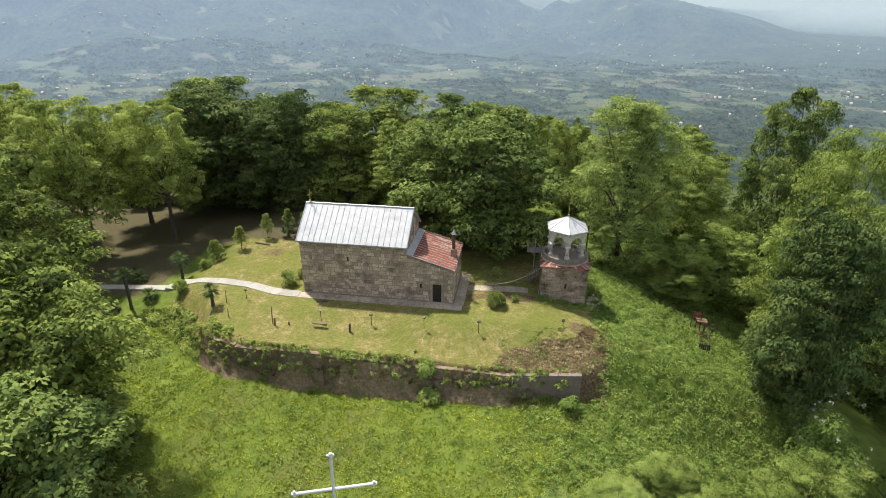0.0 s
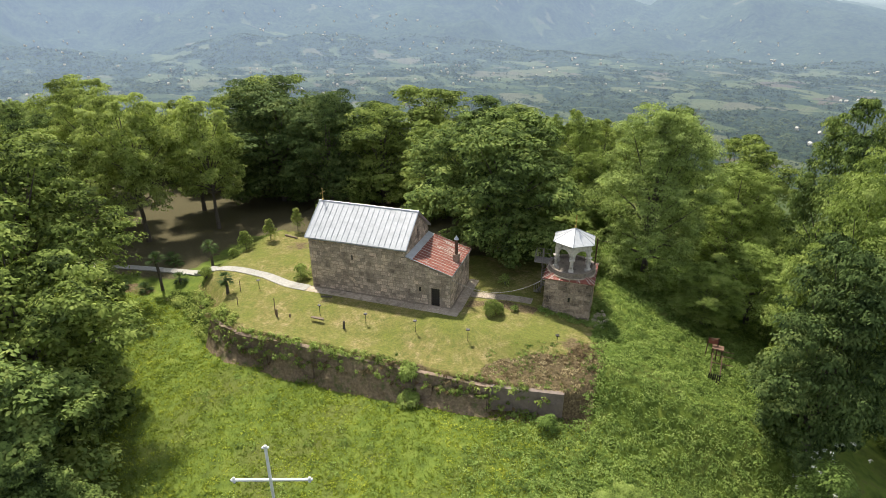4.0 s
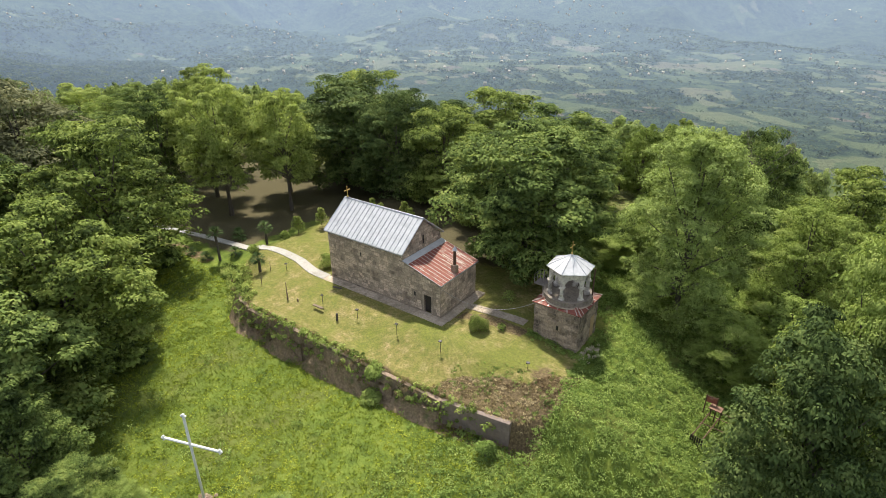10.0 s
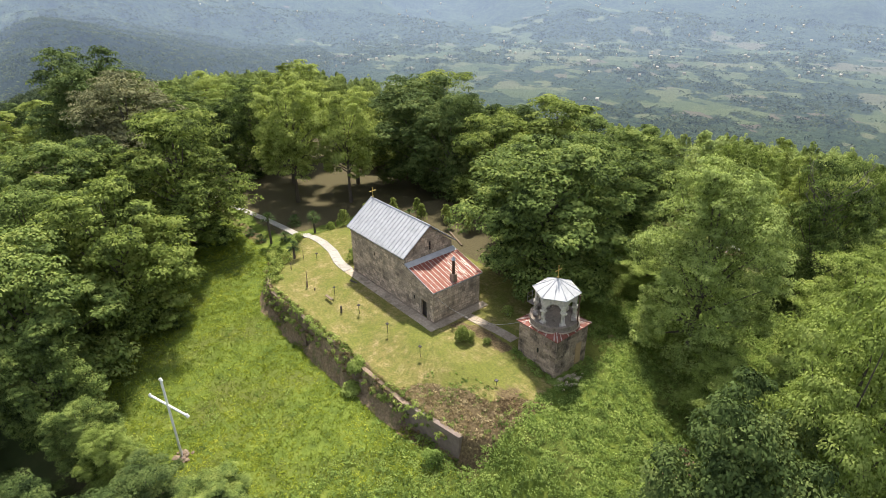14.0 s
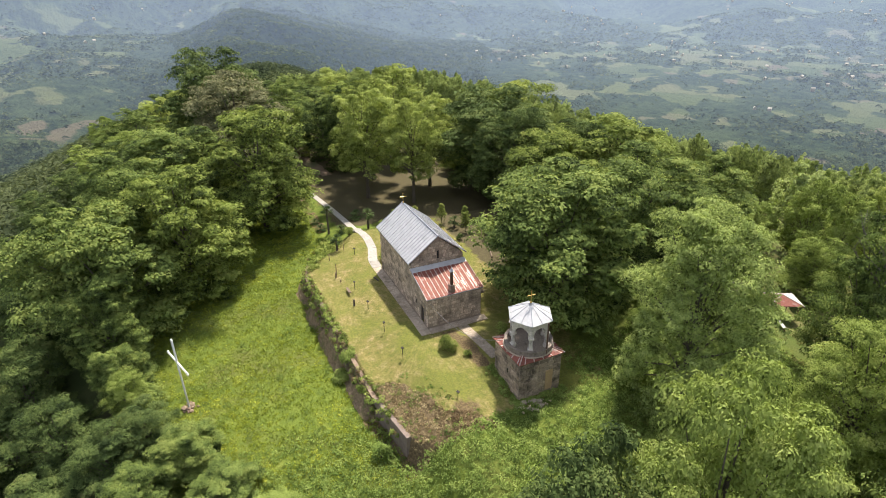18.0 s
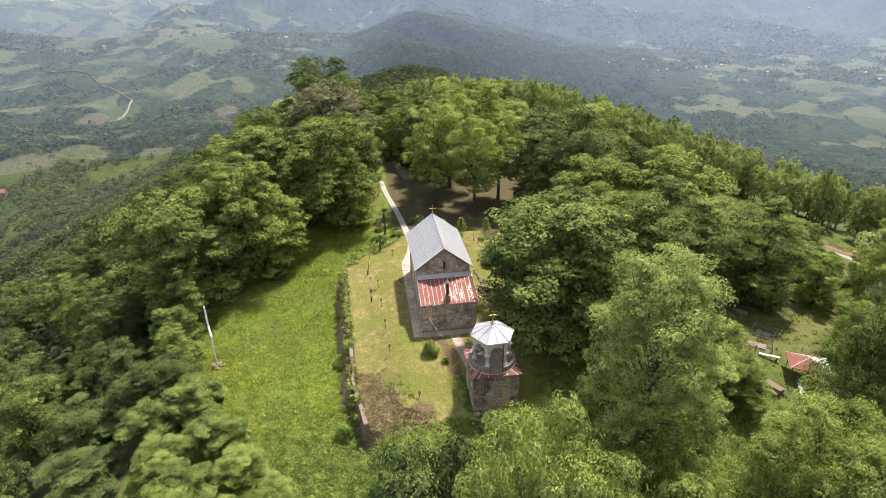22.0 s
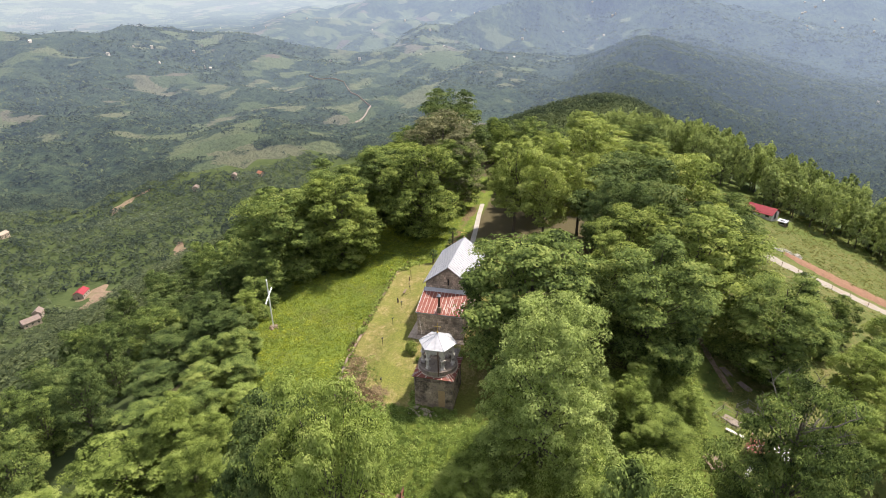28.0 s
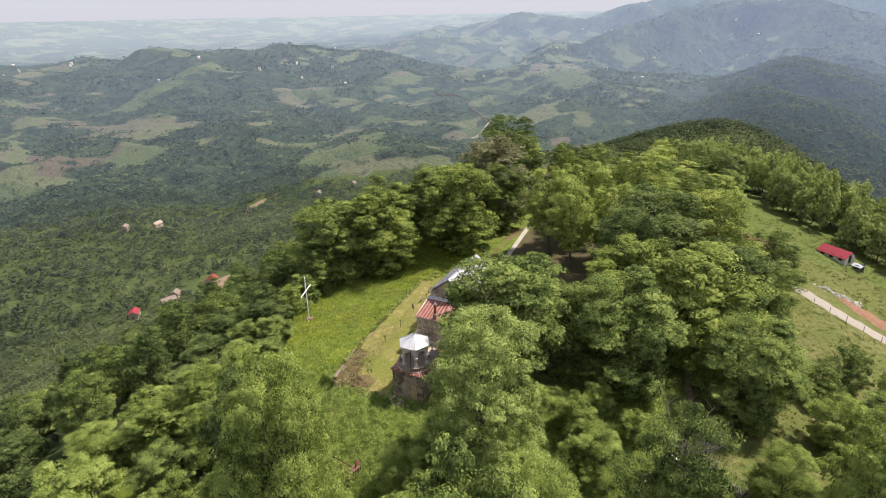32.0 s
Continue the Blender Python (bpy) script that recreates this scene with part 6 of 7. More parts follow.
def palm(x, y, h, spread, seed, label):
    g = random.Random(seed)
    ob = thing("palm_tree", label, "palm", (x, y, ground_at(x, y)), "palms by the path")
    if h > 0.4:
        sv, sq = limb_tubes([[((0, 0, -0.2), 0.2), ((0.03, 0, h * 0.5), 0.16), ((0, 0, h), 0.2)]], 9)
        part("trunk", as_mesh("trunk", sv, sq, M_BARK), None, ob)
    verts, faces = [], []
    for k in range(34):
        a, el = k * 2.4, radians(g.uniform(-35, 75))
        d = Vector((math.cos(a) * math.cos(el), math.sin(a) * math.cos(el), math.sin(el)))
        s = Vector((-math.sin(a), math.cos(a), 0))
        base = Vector((0, 0, h))
        for i in range(7):
            f = (i - 3) / 3
            tip = base + d * spread + s * f * spread * 0.42 - Vector((0, 0, spread * (0.12 + 0.12 * abs(f))))
            root = base + d * spread * 0.45 + s * f * 0.05
            w = s * 0.06 * (1 if f >= 0 else -1) + d * 0.03
            n = len(verts)
            verts += [tuple(root - w), tuple(root + w), tuple(tip)]
            faces.append((n, n + 1, n + 2))
        n = len(verts)
        p = base + d * spread * 0.48
        verts += [tuple(base - s * 0.02), tuple(base + s * 0.02), tuple(p + s * 0.015), tuple(p - s * 0.015)]
        faces.append((n, n + 1, n + 2, n + 3))
    part("fronds", as_mesh("fronds", verts, faces, L_PALM), None, ob)


for i, (x, y, h, r, lab) in enumerate(((-34.0, -3.0, 3.9, 1.25, "tall fan palm beside the path"), (-31.6, 2.9, 2.6, 1.15, "fan palm beside the path"), (-23.7, -4.2, 1.7, 1.0, "short fan palm on the lawn"),
                                       (-33.0, -1.2, 0.5, 1.1, "low spiky agave by the steps"), (-36.4, 2.0, 0.4, 1.3, "low cycad by the path"), (-37.6, 2.7, 0.35, 1.2, "low cycad by the path"),
                                       (-35.6, -3.9, 0.35, 1.0, "low cycad by the path"), (-38.5, -4.2, 0.3, 0.9, "low cycad by the path"), (-23.5, 14.3, 1.2, 1.1, "short fan palm behind the church"))):
    palm(x, y, h, r, i, lab)


def stake(x, y, h, r, name, label, material=M_WOOD, category="stake"):
    g = ground_at(x, y)
    ob = part(name, rod((0, 0, -0.15), (0.03, 0, h), r, r * 0.8, 8), material)
    ob.matrix_basis = pose(x, y, g, 2, 1, 40)
    tagged(ob, label, category, "stakes on the lawn")


for x, y, h, r in ((-16.5, -6.2, 1.9, 0.05), (-16.2, -6.4, 0.8, 0.11), (-21.1, -6.0, 1.0, 0.05), (-22.6, -3.5, 1.3, 0.04), (-31.0, 6.1, 1.0, 0.1), (-14.9, -6.1, 0.35, 0.1)):
    stake(x, y, h, r, "wooden_stake", "weathered wooden stake in the lawn")
stake(-8.9, -6.1, 0.85, 0.13, "tree_stump", "short dark tree stump on the lawn", M_BARK, "stump")
log = part("log", rod((-13.6, -2.0, 0.06), (-12.5, -1.75, 0.1), 0.13, 0.11, 10), M_BARK)
tagged(log, "short dark log beside the church apron", "log")
for i, (xa, ya, xb, yb) in enumerate(((-26.6, 11.4, -24.6, 11.0), (-16.5, 16.3, -12.0, 14.6))):
    lg = part("log", rod((xa, ya, ground_at(xa, ya) + 0.1), (xb, yb, ground_at(xb, yb) + 0.1), 0.14, 0.12, 10), M_WOOD)
    tagged(lg, "grey log lying in the grass", "log")


# ---- north side: shed, track, graves ----
def gable_house(name, label, category, x, y, turn, w, d, h, rise_h, wall_mat, roof_mat, windows=2, group="", z=None):
    g = (ground_at(x, y) if z is None else z)
    ob = thing(name, label, category, (x, y, g), group, turn=turn)
    bm = prism([Vector((-w / 2, -d / 2, -1.5)), Vector((-w / 2, d / 2, -1.5)), Vector((-w / 2, d / 2, h)), Vector((-w / 2, 0, h + rise_h)), Vector((-w / 2, -d / 2, h))], (w, 0, 0))
    part("wall", bm, wall_mat, ob)
    for s in (-1, 1):
        q = [Vector((-w / 2 - 0.3, s * (d / 2 + 0.4), h - 0.4 * rise_h / (d / 2))), Vector((w / 2 + 0.3, s * (d / 2 + 0.4), h - 0.4 * rise_h / (d / 2))), Vector((w / 2 + 0.3, 0, h + rise_h)), Vector((-w / 2 - 0.3, 0, h + rise_h))]
        part("roof", prism([p + Vector((0, 0, 0.06)) for p in q], (0, 0, 0.1)), roof_mat, ob)
    for s in (-1, 1):
        for k in range(windows):
            xx = -w / 2 + w * (k + 0.5) / windows
            wnd = part("window", box(xx - 0.5, xx + 0.5, s * d / 2 - 0.03, s * d / 2 + 0.03, h * 0.4, h * 0.4 + 1.1), M_GLASS_DARK, ob)
            part("sill", box(xx - 0.6, xx + 0.6, s * d / 2 - 0.08, s * d / 2 + 0.08, h * 0.4 - 0.1, h * 0.4 - 0.01), M_LIMEWASH, wnd)
    part("door", box(w / 2 - 0.02, w / 2 + 0.04, -0.5, 0.5, 0.0, 2.0), M_DARK_DOOR, ob)
    return ob


gable_house("shed", "long shed with a bright crimson sheet roof", "shed", -93.5, 68.5, 50, 6.8, 3.8, 1.5, 1.2, M_LIMEWASH, M_REDROOF, 3)
gable_house("lean_to", "small grey shed beside the red-roofed shed", "shed", -89.9, 73.0, 50, 1.8, 1.6, 1.3, 0.3, M_WOOD, M_ZINC_DARK, 1)


def ribbon(name, label, pts, material, lift=0.06, step=1.0, thick=0.25, kind="structure", category="road"):
    """A strip laid over the ground through (x, y, width) points."""
    out = []
    for (xa, ya, wa), (xb, yb, wb) in zip(pts[:-1], pts[1:]):
        n = max(1, int(math.hypot(xb - xa, yb - ya) / step))
        out += [(xa + (xb - xa) * k / n, ya + (yb - ya) * k / n, wa + (wb - wa) * k / n) for k in range(n)]
    out.append(pts[-1])
    verts, faces = [], []
    for k, (x, y, w) in enumerate(out):
        a, b = out[max(k - 1, 0)], out[min(k + 1, len(out) - 1)]
        d = Vector((b[0] - a[0], b[1] - a[1], 0)).normalized()
        s = Vector((-d.y, d.x, 0)) * w / 2 * (1 + 0.12 * math.sin(k * 1.7))
        for sg in (-1, -0.33, 0.33, 1):
            p = Vector((x, y, 0)) + s * sg
            verts.append((p.x, p.y, ground_at(p.x, p.y) + lift * (1 if abs(sg) < 0.9 else 0.2)))
        if k:
            i = k * 4
            faces += [(i - 4 + j, i - 3 + j, i + 1 + j, i + j) for j in range(3)]
    me = as_mesh(name, verts, faces, material)
    return tagged(new(name, me), label, category, kind=kind)


ribbon("track", "pale gravel track along the hillside", [(-76, 40, 3.2), (-69, 48.5, 3.6), (-62.5, 58, 3.8), (-56, 66, 3.8), (-51, 74, 3.8), (-42, 91, 3.8), (-29, 112, 3.6)], M_GRAVEL)
ribbon("dug_bank", "strip of bare red soil beside the track", [(-66, 66.5, 2.0), (-63, 69.5, 4.5), (-58, 76, 6.0), (-48, 93, 5.5), (-35, 114, 4.0)], M_SOIL, 0.25)
ribbon("bare_patch", "patch of bare red soil above the track", [(-93, 42, 2.0), (-90, 46, 5.0), (-87.5, 52, 5.5), (-84, 59, 3.0)], M_SOIL, 0.15)
ribbon("clearing", "bare pale soil clearing under the trees", [(-78, 2, 2), (-70, 3, 3), (-63, 4, 2)], M_EARTH, 0.05)
ribbon("trail", "earth-stained stone trail under the trees", [(-12, 39.3, 0.9), (-7, 40, 0.9), (0, 41.5, 0.8)], M_WALL_OLD, 0.05)
posts = thing("wire_fence", "line of thin posts along the track", "fence")
for k in range(14):
    x, y = -61 + k * 1.75, 55 + k * 2.7
    part("post", rod((x, y, ground_at(x, y) - 0.2), (x, y, ground_at(x, y) + 1.2), 0.05, 0.05, 6), M_WOOD, posts)
g = np.random.default_rng(61)
heap = []
for k in range(220):
    u = g.random()
    x, y = (-74.5 + 5 * u, 49 + 20 * u * u + 2 * u) if u < 0.62 else (-73.5 + 8 * u, 50 + 20 * u)
    x, y = x + g.normal() * 0.7, y + g.normal() * 0.7
    heap.append((x, y, float(land(x, y)) + 0.15, g.uniform(0.15, 0.45)))
leafy_stuff("rubble_heap", "heap of white stone rubble beside the track", "rubble", M_LIMEWASH, heap, 0, 10, 0.4, 0.6, 62)


def cemetery():
    pen = thing("garden_pavilion", "low open shelter with a hipped rusty and white sheet roof", "shelter", (11.2, 42.8, ground_at(11.2, 42.8)), turn=62)
    for x in (-1.7, 1.7):
        for y in (-1.2, 1.2):
            part("post", rod((x, y, -0.3), (x, y, 2.0), 0.06, 0.06, 8), M_WOOD, pen)
    eave, peak = [Vector((-2.1, -1.6, 2.0)), Vector((2.1, -1.6, 2.0)), Vector((2.1, 1.6, 2.0)), Vector((-2.1, 1.6, 2.0))], Vector((0, 0, 2.75))
    for k, (mat, lab) in enumerate(((M_RUST, "rusty sheet"), (M_LIMEWASH, "white sheet"), (M_PALE_SHEET, "pale worn sheet"), (M_RUST, "rusty sheet"))):
        part("roof_sheet", prism([eave[k], eave[(k + 1) % 4], peak], (0, 0, 0.05)), mat, pen, lab)
        part("hip_strip", rod(eave[k] + Vector((0, 0, 0.06)), peak + Vector((0, 0, 0.06)), 0.05, 0.05, 5), M_LIMEWASH, pen)
    for x, y, turn in ((8.3, 40.2, 58), (13.4, 40.6, 150)):
        seat = thing("garden_bench", "pale painted plank bench beside the shelter", "bench", (x, y, ground_at(x, y)), "benches by the shelter", turn=turn)
        part("seat", box(-1.1, 1.1, -0.2, 0.2, 0.42, 0.48, 0.01), M_LIMEWASH, seat)
        for sx in (-0.85, 0.85):
            part("leg", box(sx - 0.06, sx + 0.06, -0.16, 0.16, -0.2, 0.415), M_WOOD, seat)
    for x, y, turn, w, d in ((6.0, 40.2, 50, 3.4, 2.4), (3.4, 43.0, 40, 2.6, 2.0), (8.6, 46.6, 60, 3.0, 2.2)):
        plot = thing("grave_fence", "low rusty iron fence round a small grave plot", "fence", (x, y, ground_at(x, y)), "grave plots on the slope", turn=turn)
        spots = [(-w / 2, -d / 2), (0, -d / 2), (w / 2, -d / 2), (w / 2, d / 2), (0, d / 2), (-w / 2, d / 2)]
        for px, py in spots:
            part("post", rod((px, py, -0.6), (px, py, 0.85), 0.05, 0.05, 6), M_STAIR, plot)
        for (ax, ay), (bx, by) in zip(spots, spots[1:] + spots[:1]):
            for z in (0.35, 0.75):
                part("rail", rod((ax, ay, z), (bx, by, z), 0.025, 0.025, 5), M_STAIR, plot)
        part("slab", box(-w * 0.3, w * 0.3, -d * 0.24, d * 0.24, -0.5, 0.16, 0.03), M_PARAPET, plot, "grey stone grave slab")
    for x, y, turn in ((-4.5, 41.6, 20), (-2.0, 43.4, 35), (-6.5, 44.2, 10)):
        slab = part("grave_slab", box(-0.95, 0.95, -0.45, 0.45, -0.4, 0.14, 0.03), M_WALL_BARE)
        slab.matrix_basis = pose(x, y, ground_at(x, y), 0, 0, turn)
        tagged(slab, "grey stone grave slab in the shade of a tree", "grave slab", "grave slabs under the trees")
    tbl = thing("picnic_table", "weathered wooden table and benches under the trees", "table", (13.2, 37.2, ground_at(13.2, 37.2)), turn=20)
    part("tabletop", box(-1.0, 1.0, -0.4, 0.4, 0.7, 0.76, 0.01), M_WOOD, tbl)
    for s in (-1, 1):
        part("bench", box(-1.0, 1.0, s * 0.75 - 0.15, s * 0.75 + 0.15, 0.42, 0.47, 0.01), M_WOOD, tbl)
        part("leg", box(s * 0.8 - 0.05, s * 0.8 + 0.05, -0.75, 0.75, -0.2, 0.41), M_WOOD, tbl)
        part("leg", box(s * 0.8 - 0.05, s * 0.8 + 0.05, -0.05, 0.05, 0.42, 0.7), M_WOOD, tbl)
    x, y = -13.6, 63.4
    rack = thing("slatted_rack", "long row of white-painted slats on two low beams", "rack", (x, y, ground_at(x, y)), turn=78)
    for s in (-0.45, 0.45):
        part("beam", box(-2.2, 2.2, s - 0.05, s + 0.05, -0.1, 0.32), M_WOOD, rack)
    for k in range(9):
        part("slat", box(-2.1 + k * 0.5, -1.85 + k * 0.5, -0.7, 0.7, 0.322, 0.36, 0.008), M_WHITE, rack)


cemetery()
frame_post = thing("iron_frame", "rusty iron frame leaning in the undergrowth", "frame", (25.4, 5.4, ground_at(25.4, 5.4)))
for x in (-0.5, 0.5):
    part("upright", rod((x, 0, -0.3), (x * 0.9, 0.1, 2.4), 0.05, 0.05, 6), M_RUST_IRON, frame_post)
part("crossbar", rod((-0.48, 0.1, 2.3), (0.48, 0.1, 2.35), 0.05, 0.05, 6), M_RUST_IRON, frame_post)
part("sheet", box(-0.45, 0.45, 0.1, 0.13, 1.7, 2.25), M_RUST, frame_post)

# ---- slopes below: farmsteads, fields and woods ----
FARM = ((-257, -368, 20, 11, 8, M_REDROOF), (-209, -366, -20, 12, 7, M_WALL_BARE), (-221, -372, 30, 7, 6, M_WALL_BARE), (-179, -369, 40, 9, 7, M_REDROOF), (-337, -542, 10, 11, 6, M_CONCRETE),
        (-307, -557, 35, 9, 7, M_WALL_BARE), (-520, -450, 25, 9, 7, M_WALL_BARE), (-575, -390, 70, 8, 7, M_TILE), (-560, -420, 20, 8, 6, M_WALL_BARE))
for x, y, t, w, d, rm in FARM:
    gable_house("farmhouse", "farmhouse with a sheet roof among trees on the slope", "house", x, y, t, w, d, 4.5, 2.2, M_CONCRETE, rm, 3, "farmhouses below the hill")
ribbon("farm_yard", "bare brown yard beside a farmhouse", [(-236, -348, 6), (-250, -354, 26), (-264, -358, 26), (-280, -366, 5)], M_EARTH, 0.6, 4)
ribbon("farm_field", "narrow bare earth field on the slope", [(-372, -362, 3), (-356, -350, 11), (-330, -334, 9), (-300, -316, 8), (-268, -297, 9), (-252, -286, 3)], M_EARTH, 0.7, 4)
ribbon("farm_lane", "pale lane winding past the farms", [(-236, -352, 2), (-243, -330, 2), (-245, -315, 2), (-252, -298, 2), (-262, -280, 2)], M_EARTH, 0.6, 4)
ribbon("brown_plot", "bare brown plot among the trees", [(-452, -520, 3), (-470, -530, 14), (-500, -528, 12), (-520, -520, 3)], M_EARTH, 0.8, 5)
ribbon("hill_road", "pale unpaved road on a distant hillside", [(-1193, -619, 2.6), (-1133, -545, 2.6), (-1135, -507, 2.6), (-1097, -478, 2.6), (-1055, -448, 2.6), (-1025, -423, 2.6), (-986, -390, 2.6), (-942, -383, 2.6), (-890, -384, 2.6)], M_GRAVEL, 3.0, 8)


def far_wood(n, r0, r1, yaw0, yaw1, size0, size1, seed, sink=0.5):
    g = np.random.default_rng(seed)
    r, a = np.sqrt(g.uniform(r0 * r0, r1 * r1, n)), np.radians(g.uniform(yaw0, yaw1, n))
    x, y = -np.sin(a) * r, np.cos(a) * r
    ok = (g.random(n) > 0.96 * pasture(x, y)) & ~((y > 40) & (r < 175)) & ((r > 135) | (y < -52)) & ~((x > -105) & (y > -50) & (r < 200))
    for fx, fy, fr in ((-258, -360, 27), (-243, -335, 5), (-247, -312, 5), (-330, -335, 9), (-355, -350, 9), (-300, -316, 8), (-270, -298, 8), (-485, -527, 16), (-337, -542, 10), (-209, -366, 9), (-307, -557, 7)):
        ok &= (x - fx) ** 2 + (y - fy) ** 2 > fr * fr
    x, y = x[ok], y[ok]
    s = g.uniform(size0, size1, len(x)) * (0.7 + 0.6 * fractal(x, y, 60, 73, 2))
    return np.stack([x, y, land(x, y) + s * sink, s], 1)


near = far_wood(26000, 60, 430, 20, 215, 1.8, 4.0, 81)
knoll = ((near[:, 0] + 385) / 150) ** 2 + ((near[:, 1] - 38) / 130) ** 2 < 1
leafy_stuff("knoll_wood", "dark wood on a knoll beyond the hilltop", "woods", L_DARKENED, near[knoll], 0, 14, 1.8, 0.9, 92, 0.7, 0.14)
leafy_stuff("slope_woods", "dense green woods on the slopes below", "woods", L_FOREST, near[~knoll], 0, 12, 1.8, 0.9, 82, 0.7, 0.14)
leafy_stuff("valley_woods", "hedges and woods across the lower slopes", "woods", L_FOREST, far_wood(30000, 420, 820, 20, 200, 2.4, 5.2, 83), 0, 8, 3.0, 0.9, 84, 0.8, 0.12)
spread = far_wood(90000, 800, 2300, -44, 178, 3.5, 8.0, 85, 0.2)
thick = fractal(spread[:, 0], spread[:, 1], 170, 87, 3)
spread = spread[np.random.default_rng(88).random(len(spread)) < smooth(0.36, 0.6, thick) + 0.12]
on_hill = shaded_hill(spread[:, 0], spread[:, 1]) > 0.5
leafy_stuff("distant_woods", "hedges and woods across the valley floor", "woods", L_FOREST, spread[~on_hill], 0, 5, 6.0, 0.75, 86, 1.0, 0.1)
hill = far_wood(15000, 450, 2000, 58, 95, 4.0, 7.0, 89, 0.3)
hill = hill[shaded_hill(hill[:, 0], hill[:, 1]) > 0.4]
# hill trees take the darkened leaves in place of cloud shade
leafy_stuff("hill_wood", "dense wood on a rounded hill, cloud shade put into its colour", "woods", L_DARKENED, hill, 0, 7, 4.6, 0.85, 90, 0.8, 0.1)

# scattered houses of the valley
g = np.random.default_rng(91)
hv, hf = [], []
rv, rf = [], []
for k in range(1100):
    yaw, r = radians(g.uniform(-42, 165)), g.uniform(1000, 2900)
    if yaw > radians(92) and (r < 1400 or g.random() < 0.5):
        continue
    x, y = -math.sin(yaw) * r, math.cos(yaw) * r
    if float(fractal(x, y, 420, 95, 2)) < 0.42:
        continue
    z = ground_at(x, y) + 2.5
    w, d, h, t = g.uniform(1.8, 3.8), g.uniform(1.6, 2.8), g.uniform(1.0, 2.0), g.uniform(0, 3.14)
    m = Matrix.Translation((x, y, z)) @ Matrix.Rotation(t, 4, "Z")
    n = len(hv)
    hv += [tuple(m @ Vector(p)) for p in ((-w, -d, -4), (w, -d, -4), (w, d, -4), (-w, d, -4), (-w, -d, h), (w, -d, h), (w, d, h), (-w, d, h))]
    hf += [(n, n + 1, n + 5, n + 4), (n + 1, n + 2, n + 6, n + 5), (n + 2, n + 3, n + 7, n + 6), (n + 3, n, n + 4, n + 7)]
    n = len(rv)
    rv += [tuple(m @ Vector(p)) for p in ((-w * 1.1, -d * 1.15, h), (w * 1.1, -d * 1.15, h), (w * 1.1, d * 1.15, h), (-w * 1.1, d * 1.15, h), (-w * 1.1, 0, h + 2.4), (w * 1.1, 0, h + 2.4))]
    rf += [(n, n + 1, n + 5, n + 4), (n + 2, n + 3, n + 4, n + 5), (n + 1, n + 2, n + 5), (n + 3, n, n + 4)]
far = thing("village", "scattered pale houses in the far valley", "village", kind="stuff")
part("walls", as_mesh("walls", hv, hf, M_LIMEWASH), None, far)
part("roofs", as_mesh("roofs", rv, rf, M_LIMEWASH), None, far)


# ---- stones of the walls ----
STONE = bpy.data.meshes.new("stone")
sb = bmesh.new()
lo = [sb.verts.new(p) for p in ((-0.5, 0, -0.5), (0.5, 0, -0.5), (0.5, 0, 0.5), (-0.5, 0, 0.5))]
hi = [sb.verts.new(p) for p in ((-0.44, -1, -0.43), (0.45, -1, -0.44), (0.44, -1, 0.43), (-0.43, -1, 0.44))]
sb.faces.new(hi)
for i in range(4):
    sb.faces.new((lo[i], lo[(i + 1) % 4], hi[(i + 1) % 4], hi[i]))
bmesh.ops.recalc_face_normals(sb, faces=sb.faces)
sb.to_mesh(STONE)
sb.free()
STONE.materials.append(M_STONE)
TOWER_STONE = STONE.copy()
TOWER_STONE.materials[0] = M_TOWER_STONE


def courses(rng, u0, u1, z0, top, course, width, skip=None):
    """Rectangles (u, z, w, h) of uneven courses below the line top(u)."""
    out, z = [], z0
    while z < 9.5:
        h = rng.uniform(*course)
        u = u0
        while u < u1 - 0.05:
            w = min(rng.uniform(*width), u1 - u)
            if u1 - (u + w) < 0.18:
                w = u1 - u
            hh = h
            limit = min(top(u), top(u + w))
            if z + hh > limit:
                hh = limit - z
            if hh > 0.1 and not (skip and skip(u, u + w, z, z + hh)):
                out.append((u + w / 2, z + hh / 2, w - rng.uniform(0.02, 0.05), hh - rng.uniform(0.02, 0.05)))
            u += w
        z += h
    return out


def lay(parent, rects, place, limit, rng, block=STONE):
    """Stones as objects up to the limit, the rest joined."""
    verts, faces = [], []
    rng.shuffle(rects)
    for k, (u, z, w, h) in enumerate(rects):
        d = rng.uniform(0.01, 0.07)
        m = place @ Matrix.Translation((u, 0, z)) @ Matrix.Rotation(rng.uniform(-0.035, 0.035), 4, "Y") @ Matrix.Diagonal((w, d, h, 1))
        if k < limit:
            ob = new("stone", block)
            ob.parent = parent
            ob.matrix_basis = m
        else:
            n = len(verts)
            verts += [tuple(m @ v.co) for v in STONE.vertices]
            faces += [tuple(n + i for i in p.vertices) for p in STONE.polygons]
    if verts:
        ob = part("stone_facing", as_mesh("stone_facing", verts, faces, block.materials[0]), None, parent)
        ob["kind"] = "stuff"


rng = random.Random(55)


def south_top(u):
    return EAVE - 0.08 if u < NX1 else HIGH - 0.1 + (LOW - HIGH) * (u - NX1) / (AX1 - NX1)


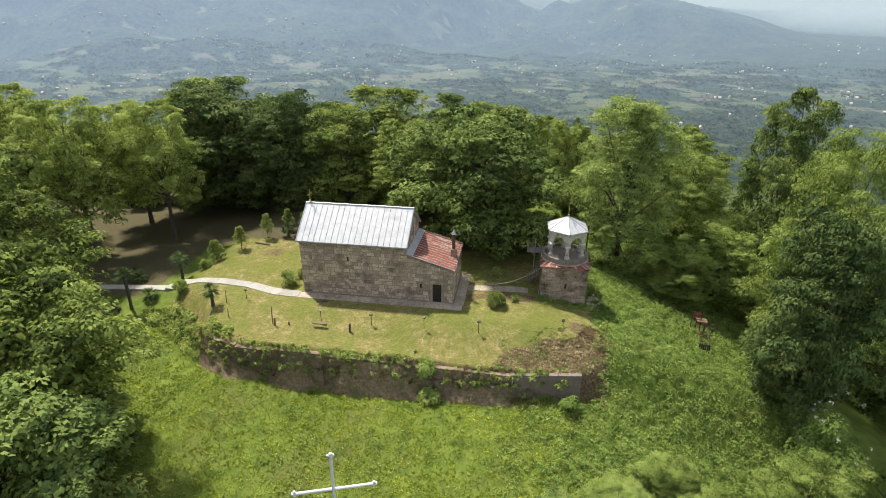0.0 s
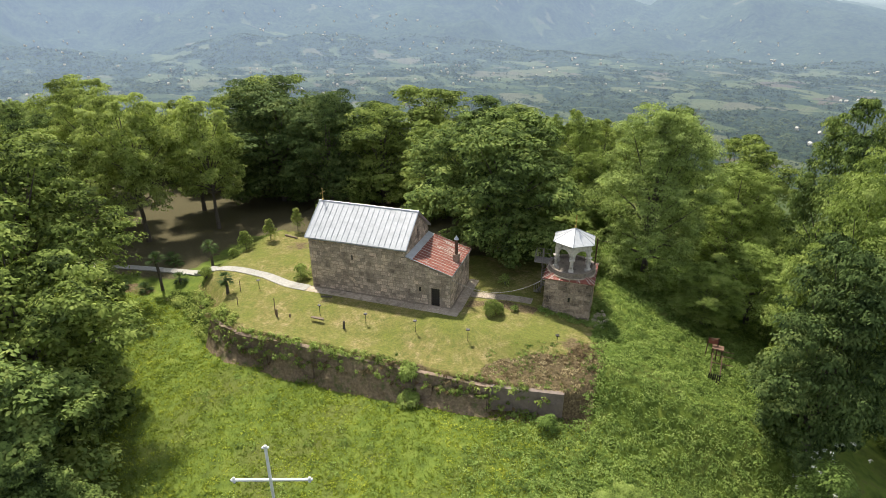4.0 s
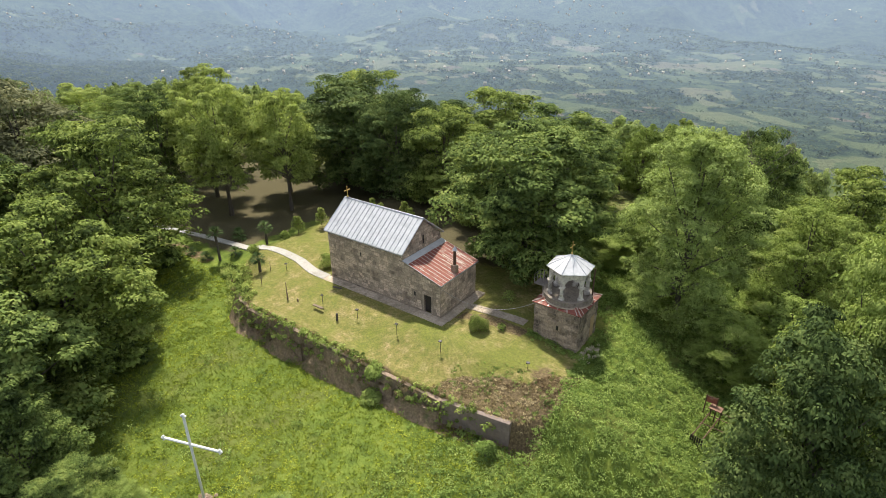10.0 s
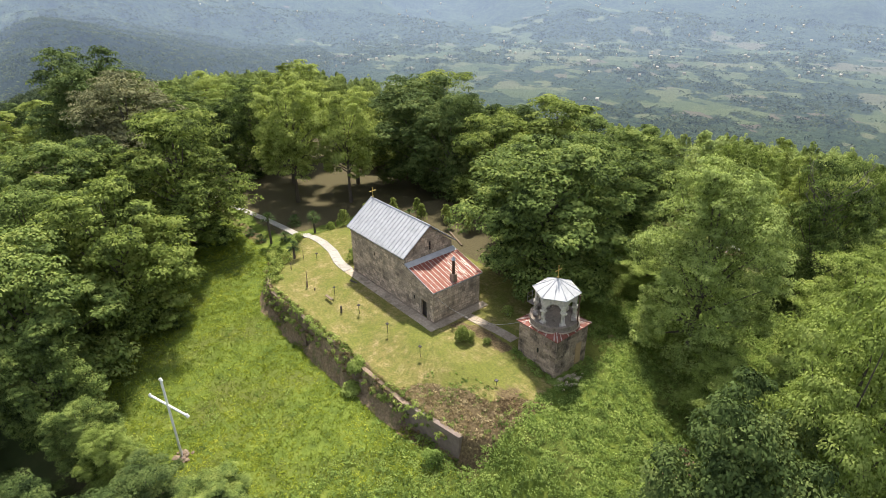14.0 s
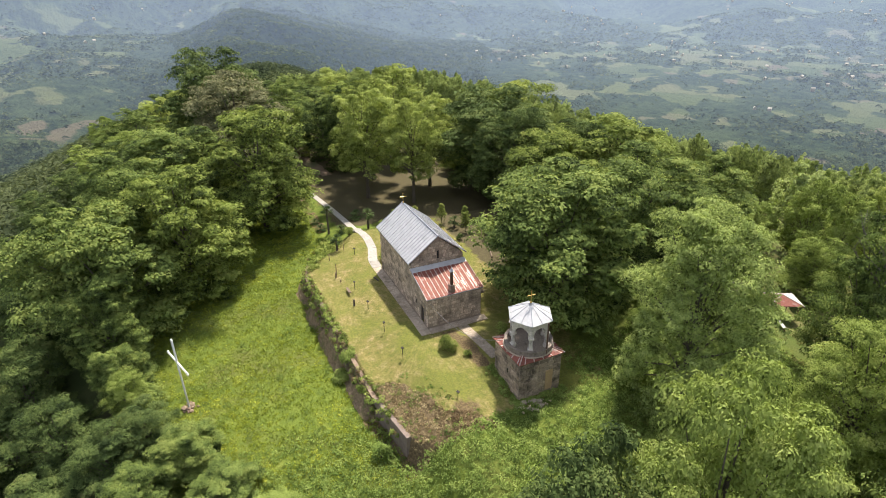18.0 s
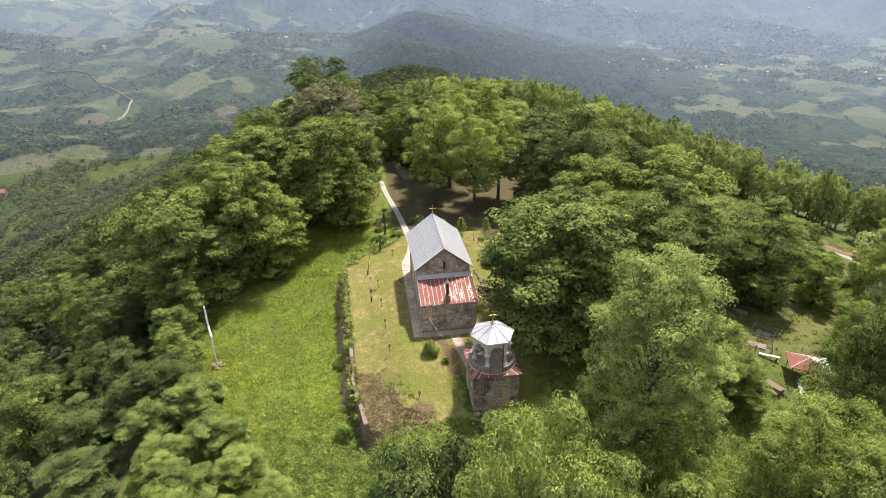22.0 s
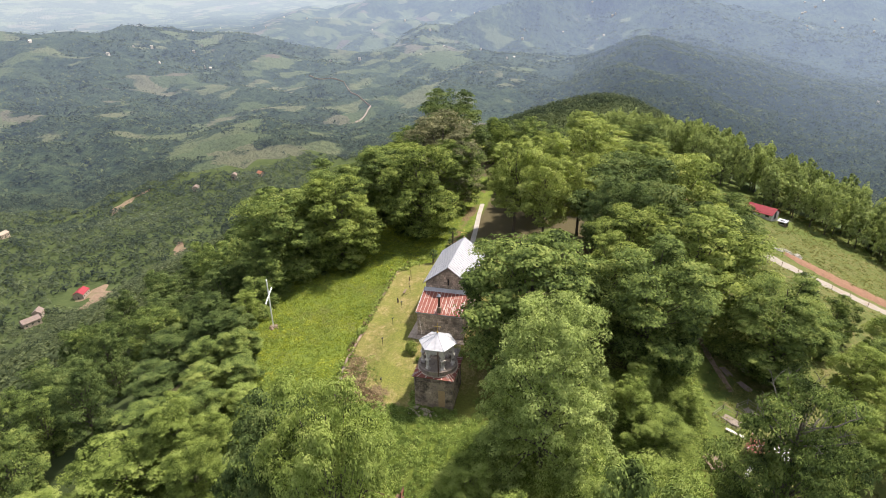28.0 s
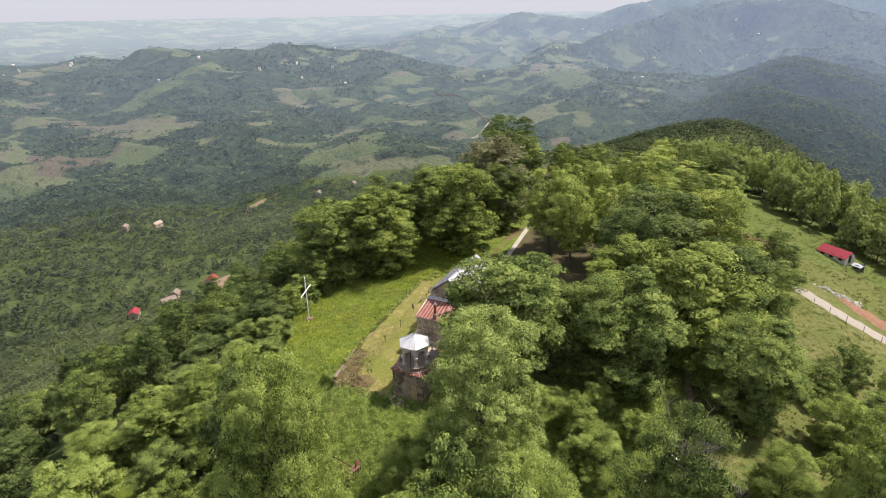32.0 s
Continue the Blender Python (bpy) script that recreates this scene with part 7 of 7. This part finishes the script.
def south_skip(a, b, z0, z1):
    door = b > -2.3 and a < -0.88 and z0 < 2.47
    slit = (b > -3.3 and a < -3.08 and z1 > 1.58 and z0 < 2.07)
    arch = any((uu + 11.4) ** 2 + (max(zz, 0.95) - 0.95) ** 2 < 1.3 and (uu + 11.4) ** 2 + (zz - 0.95) ** 2 > 0.62 and zz > 0.8 for uu in (a, (a + b) / 2, b) for zz in (z0, (z0 + z1) / 2, z1))
    return door or slit or arch


lay(south, courses(rng, NX0 + 0.02, AX1 - 0.02, 0.16, south_top, (0.24, 0.46), (0.24, 0.85), south_skip), Matrix.Translation((0, Y0, 0)), 300, rng)


def gable_top(u):
    return EAVE - 0.05 + (RIDGE - EAVE) * (1 - abs(u - YR) / (YR - Y0))


turn_e = Matrix.Rotation(math.pi / 2, 4, "Z")
lay(gable, courses(rng, Y0 + 0.05, Y1 - 0.05, 5.35, gable_top, (0.28, 0.5), (0.3, 0.7), lambda a, b, z0, z1: b > 3.08 and a < 3.32 and z1 > 5.88 and z0 < 6.92), Matrix.Translation((NX1, 0, 0)) @ turn_e, 60, rng)
lay(east, courses(rng, Y0 + 0.02, Y1 - 0.02, 0.16, lambda u: LOW - 0.06, (0.26, 0.44), (0.28, 0.7)), Matrix.Translation((AX1, 0, 0)) @ turn_e, 120, rng)
lay(west, courses(rng, -Y1 + 0.02, -Y0 - 0.02, 0.16, lambda u: gable_top(-u), (0.26, 0.44), (0.3, 0.7)), Matrix.Translation((NX0, 0, 0)) @ Matrix.Rotation(-math.pi / 2, 4, "Z"), 0, rng)
for ob in tower.children:
    side = {"base_south_wall": 0, "base_east_wall": 1, "base_north_wall": 2, "base_west_wall": 3}.get(ob.name.split(".")[0])
    if side is not None:
        m = Matrix.Translation((TX, TY, 0)) @ Matrix.Rotation(side * math.pi / 2, 4, "Z") @ Matrix.Translation((0, -H2, 0))
        lay(ob, courses(rng, -H2 + 0.02, H2 - 0.02, -1.4, lambda u: 3.22, (0.34, 0.5), (0.4, 0.95), (lambda a, b, z0, z1: b > 0.08 and a < 0.32 and z1 > 0.88 and z0 < 1.42) if side == 0 else None), m, 80 if side in (0, 1) else 30, rng, TOWER_STONE)
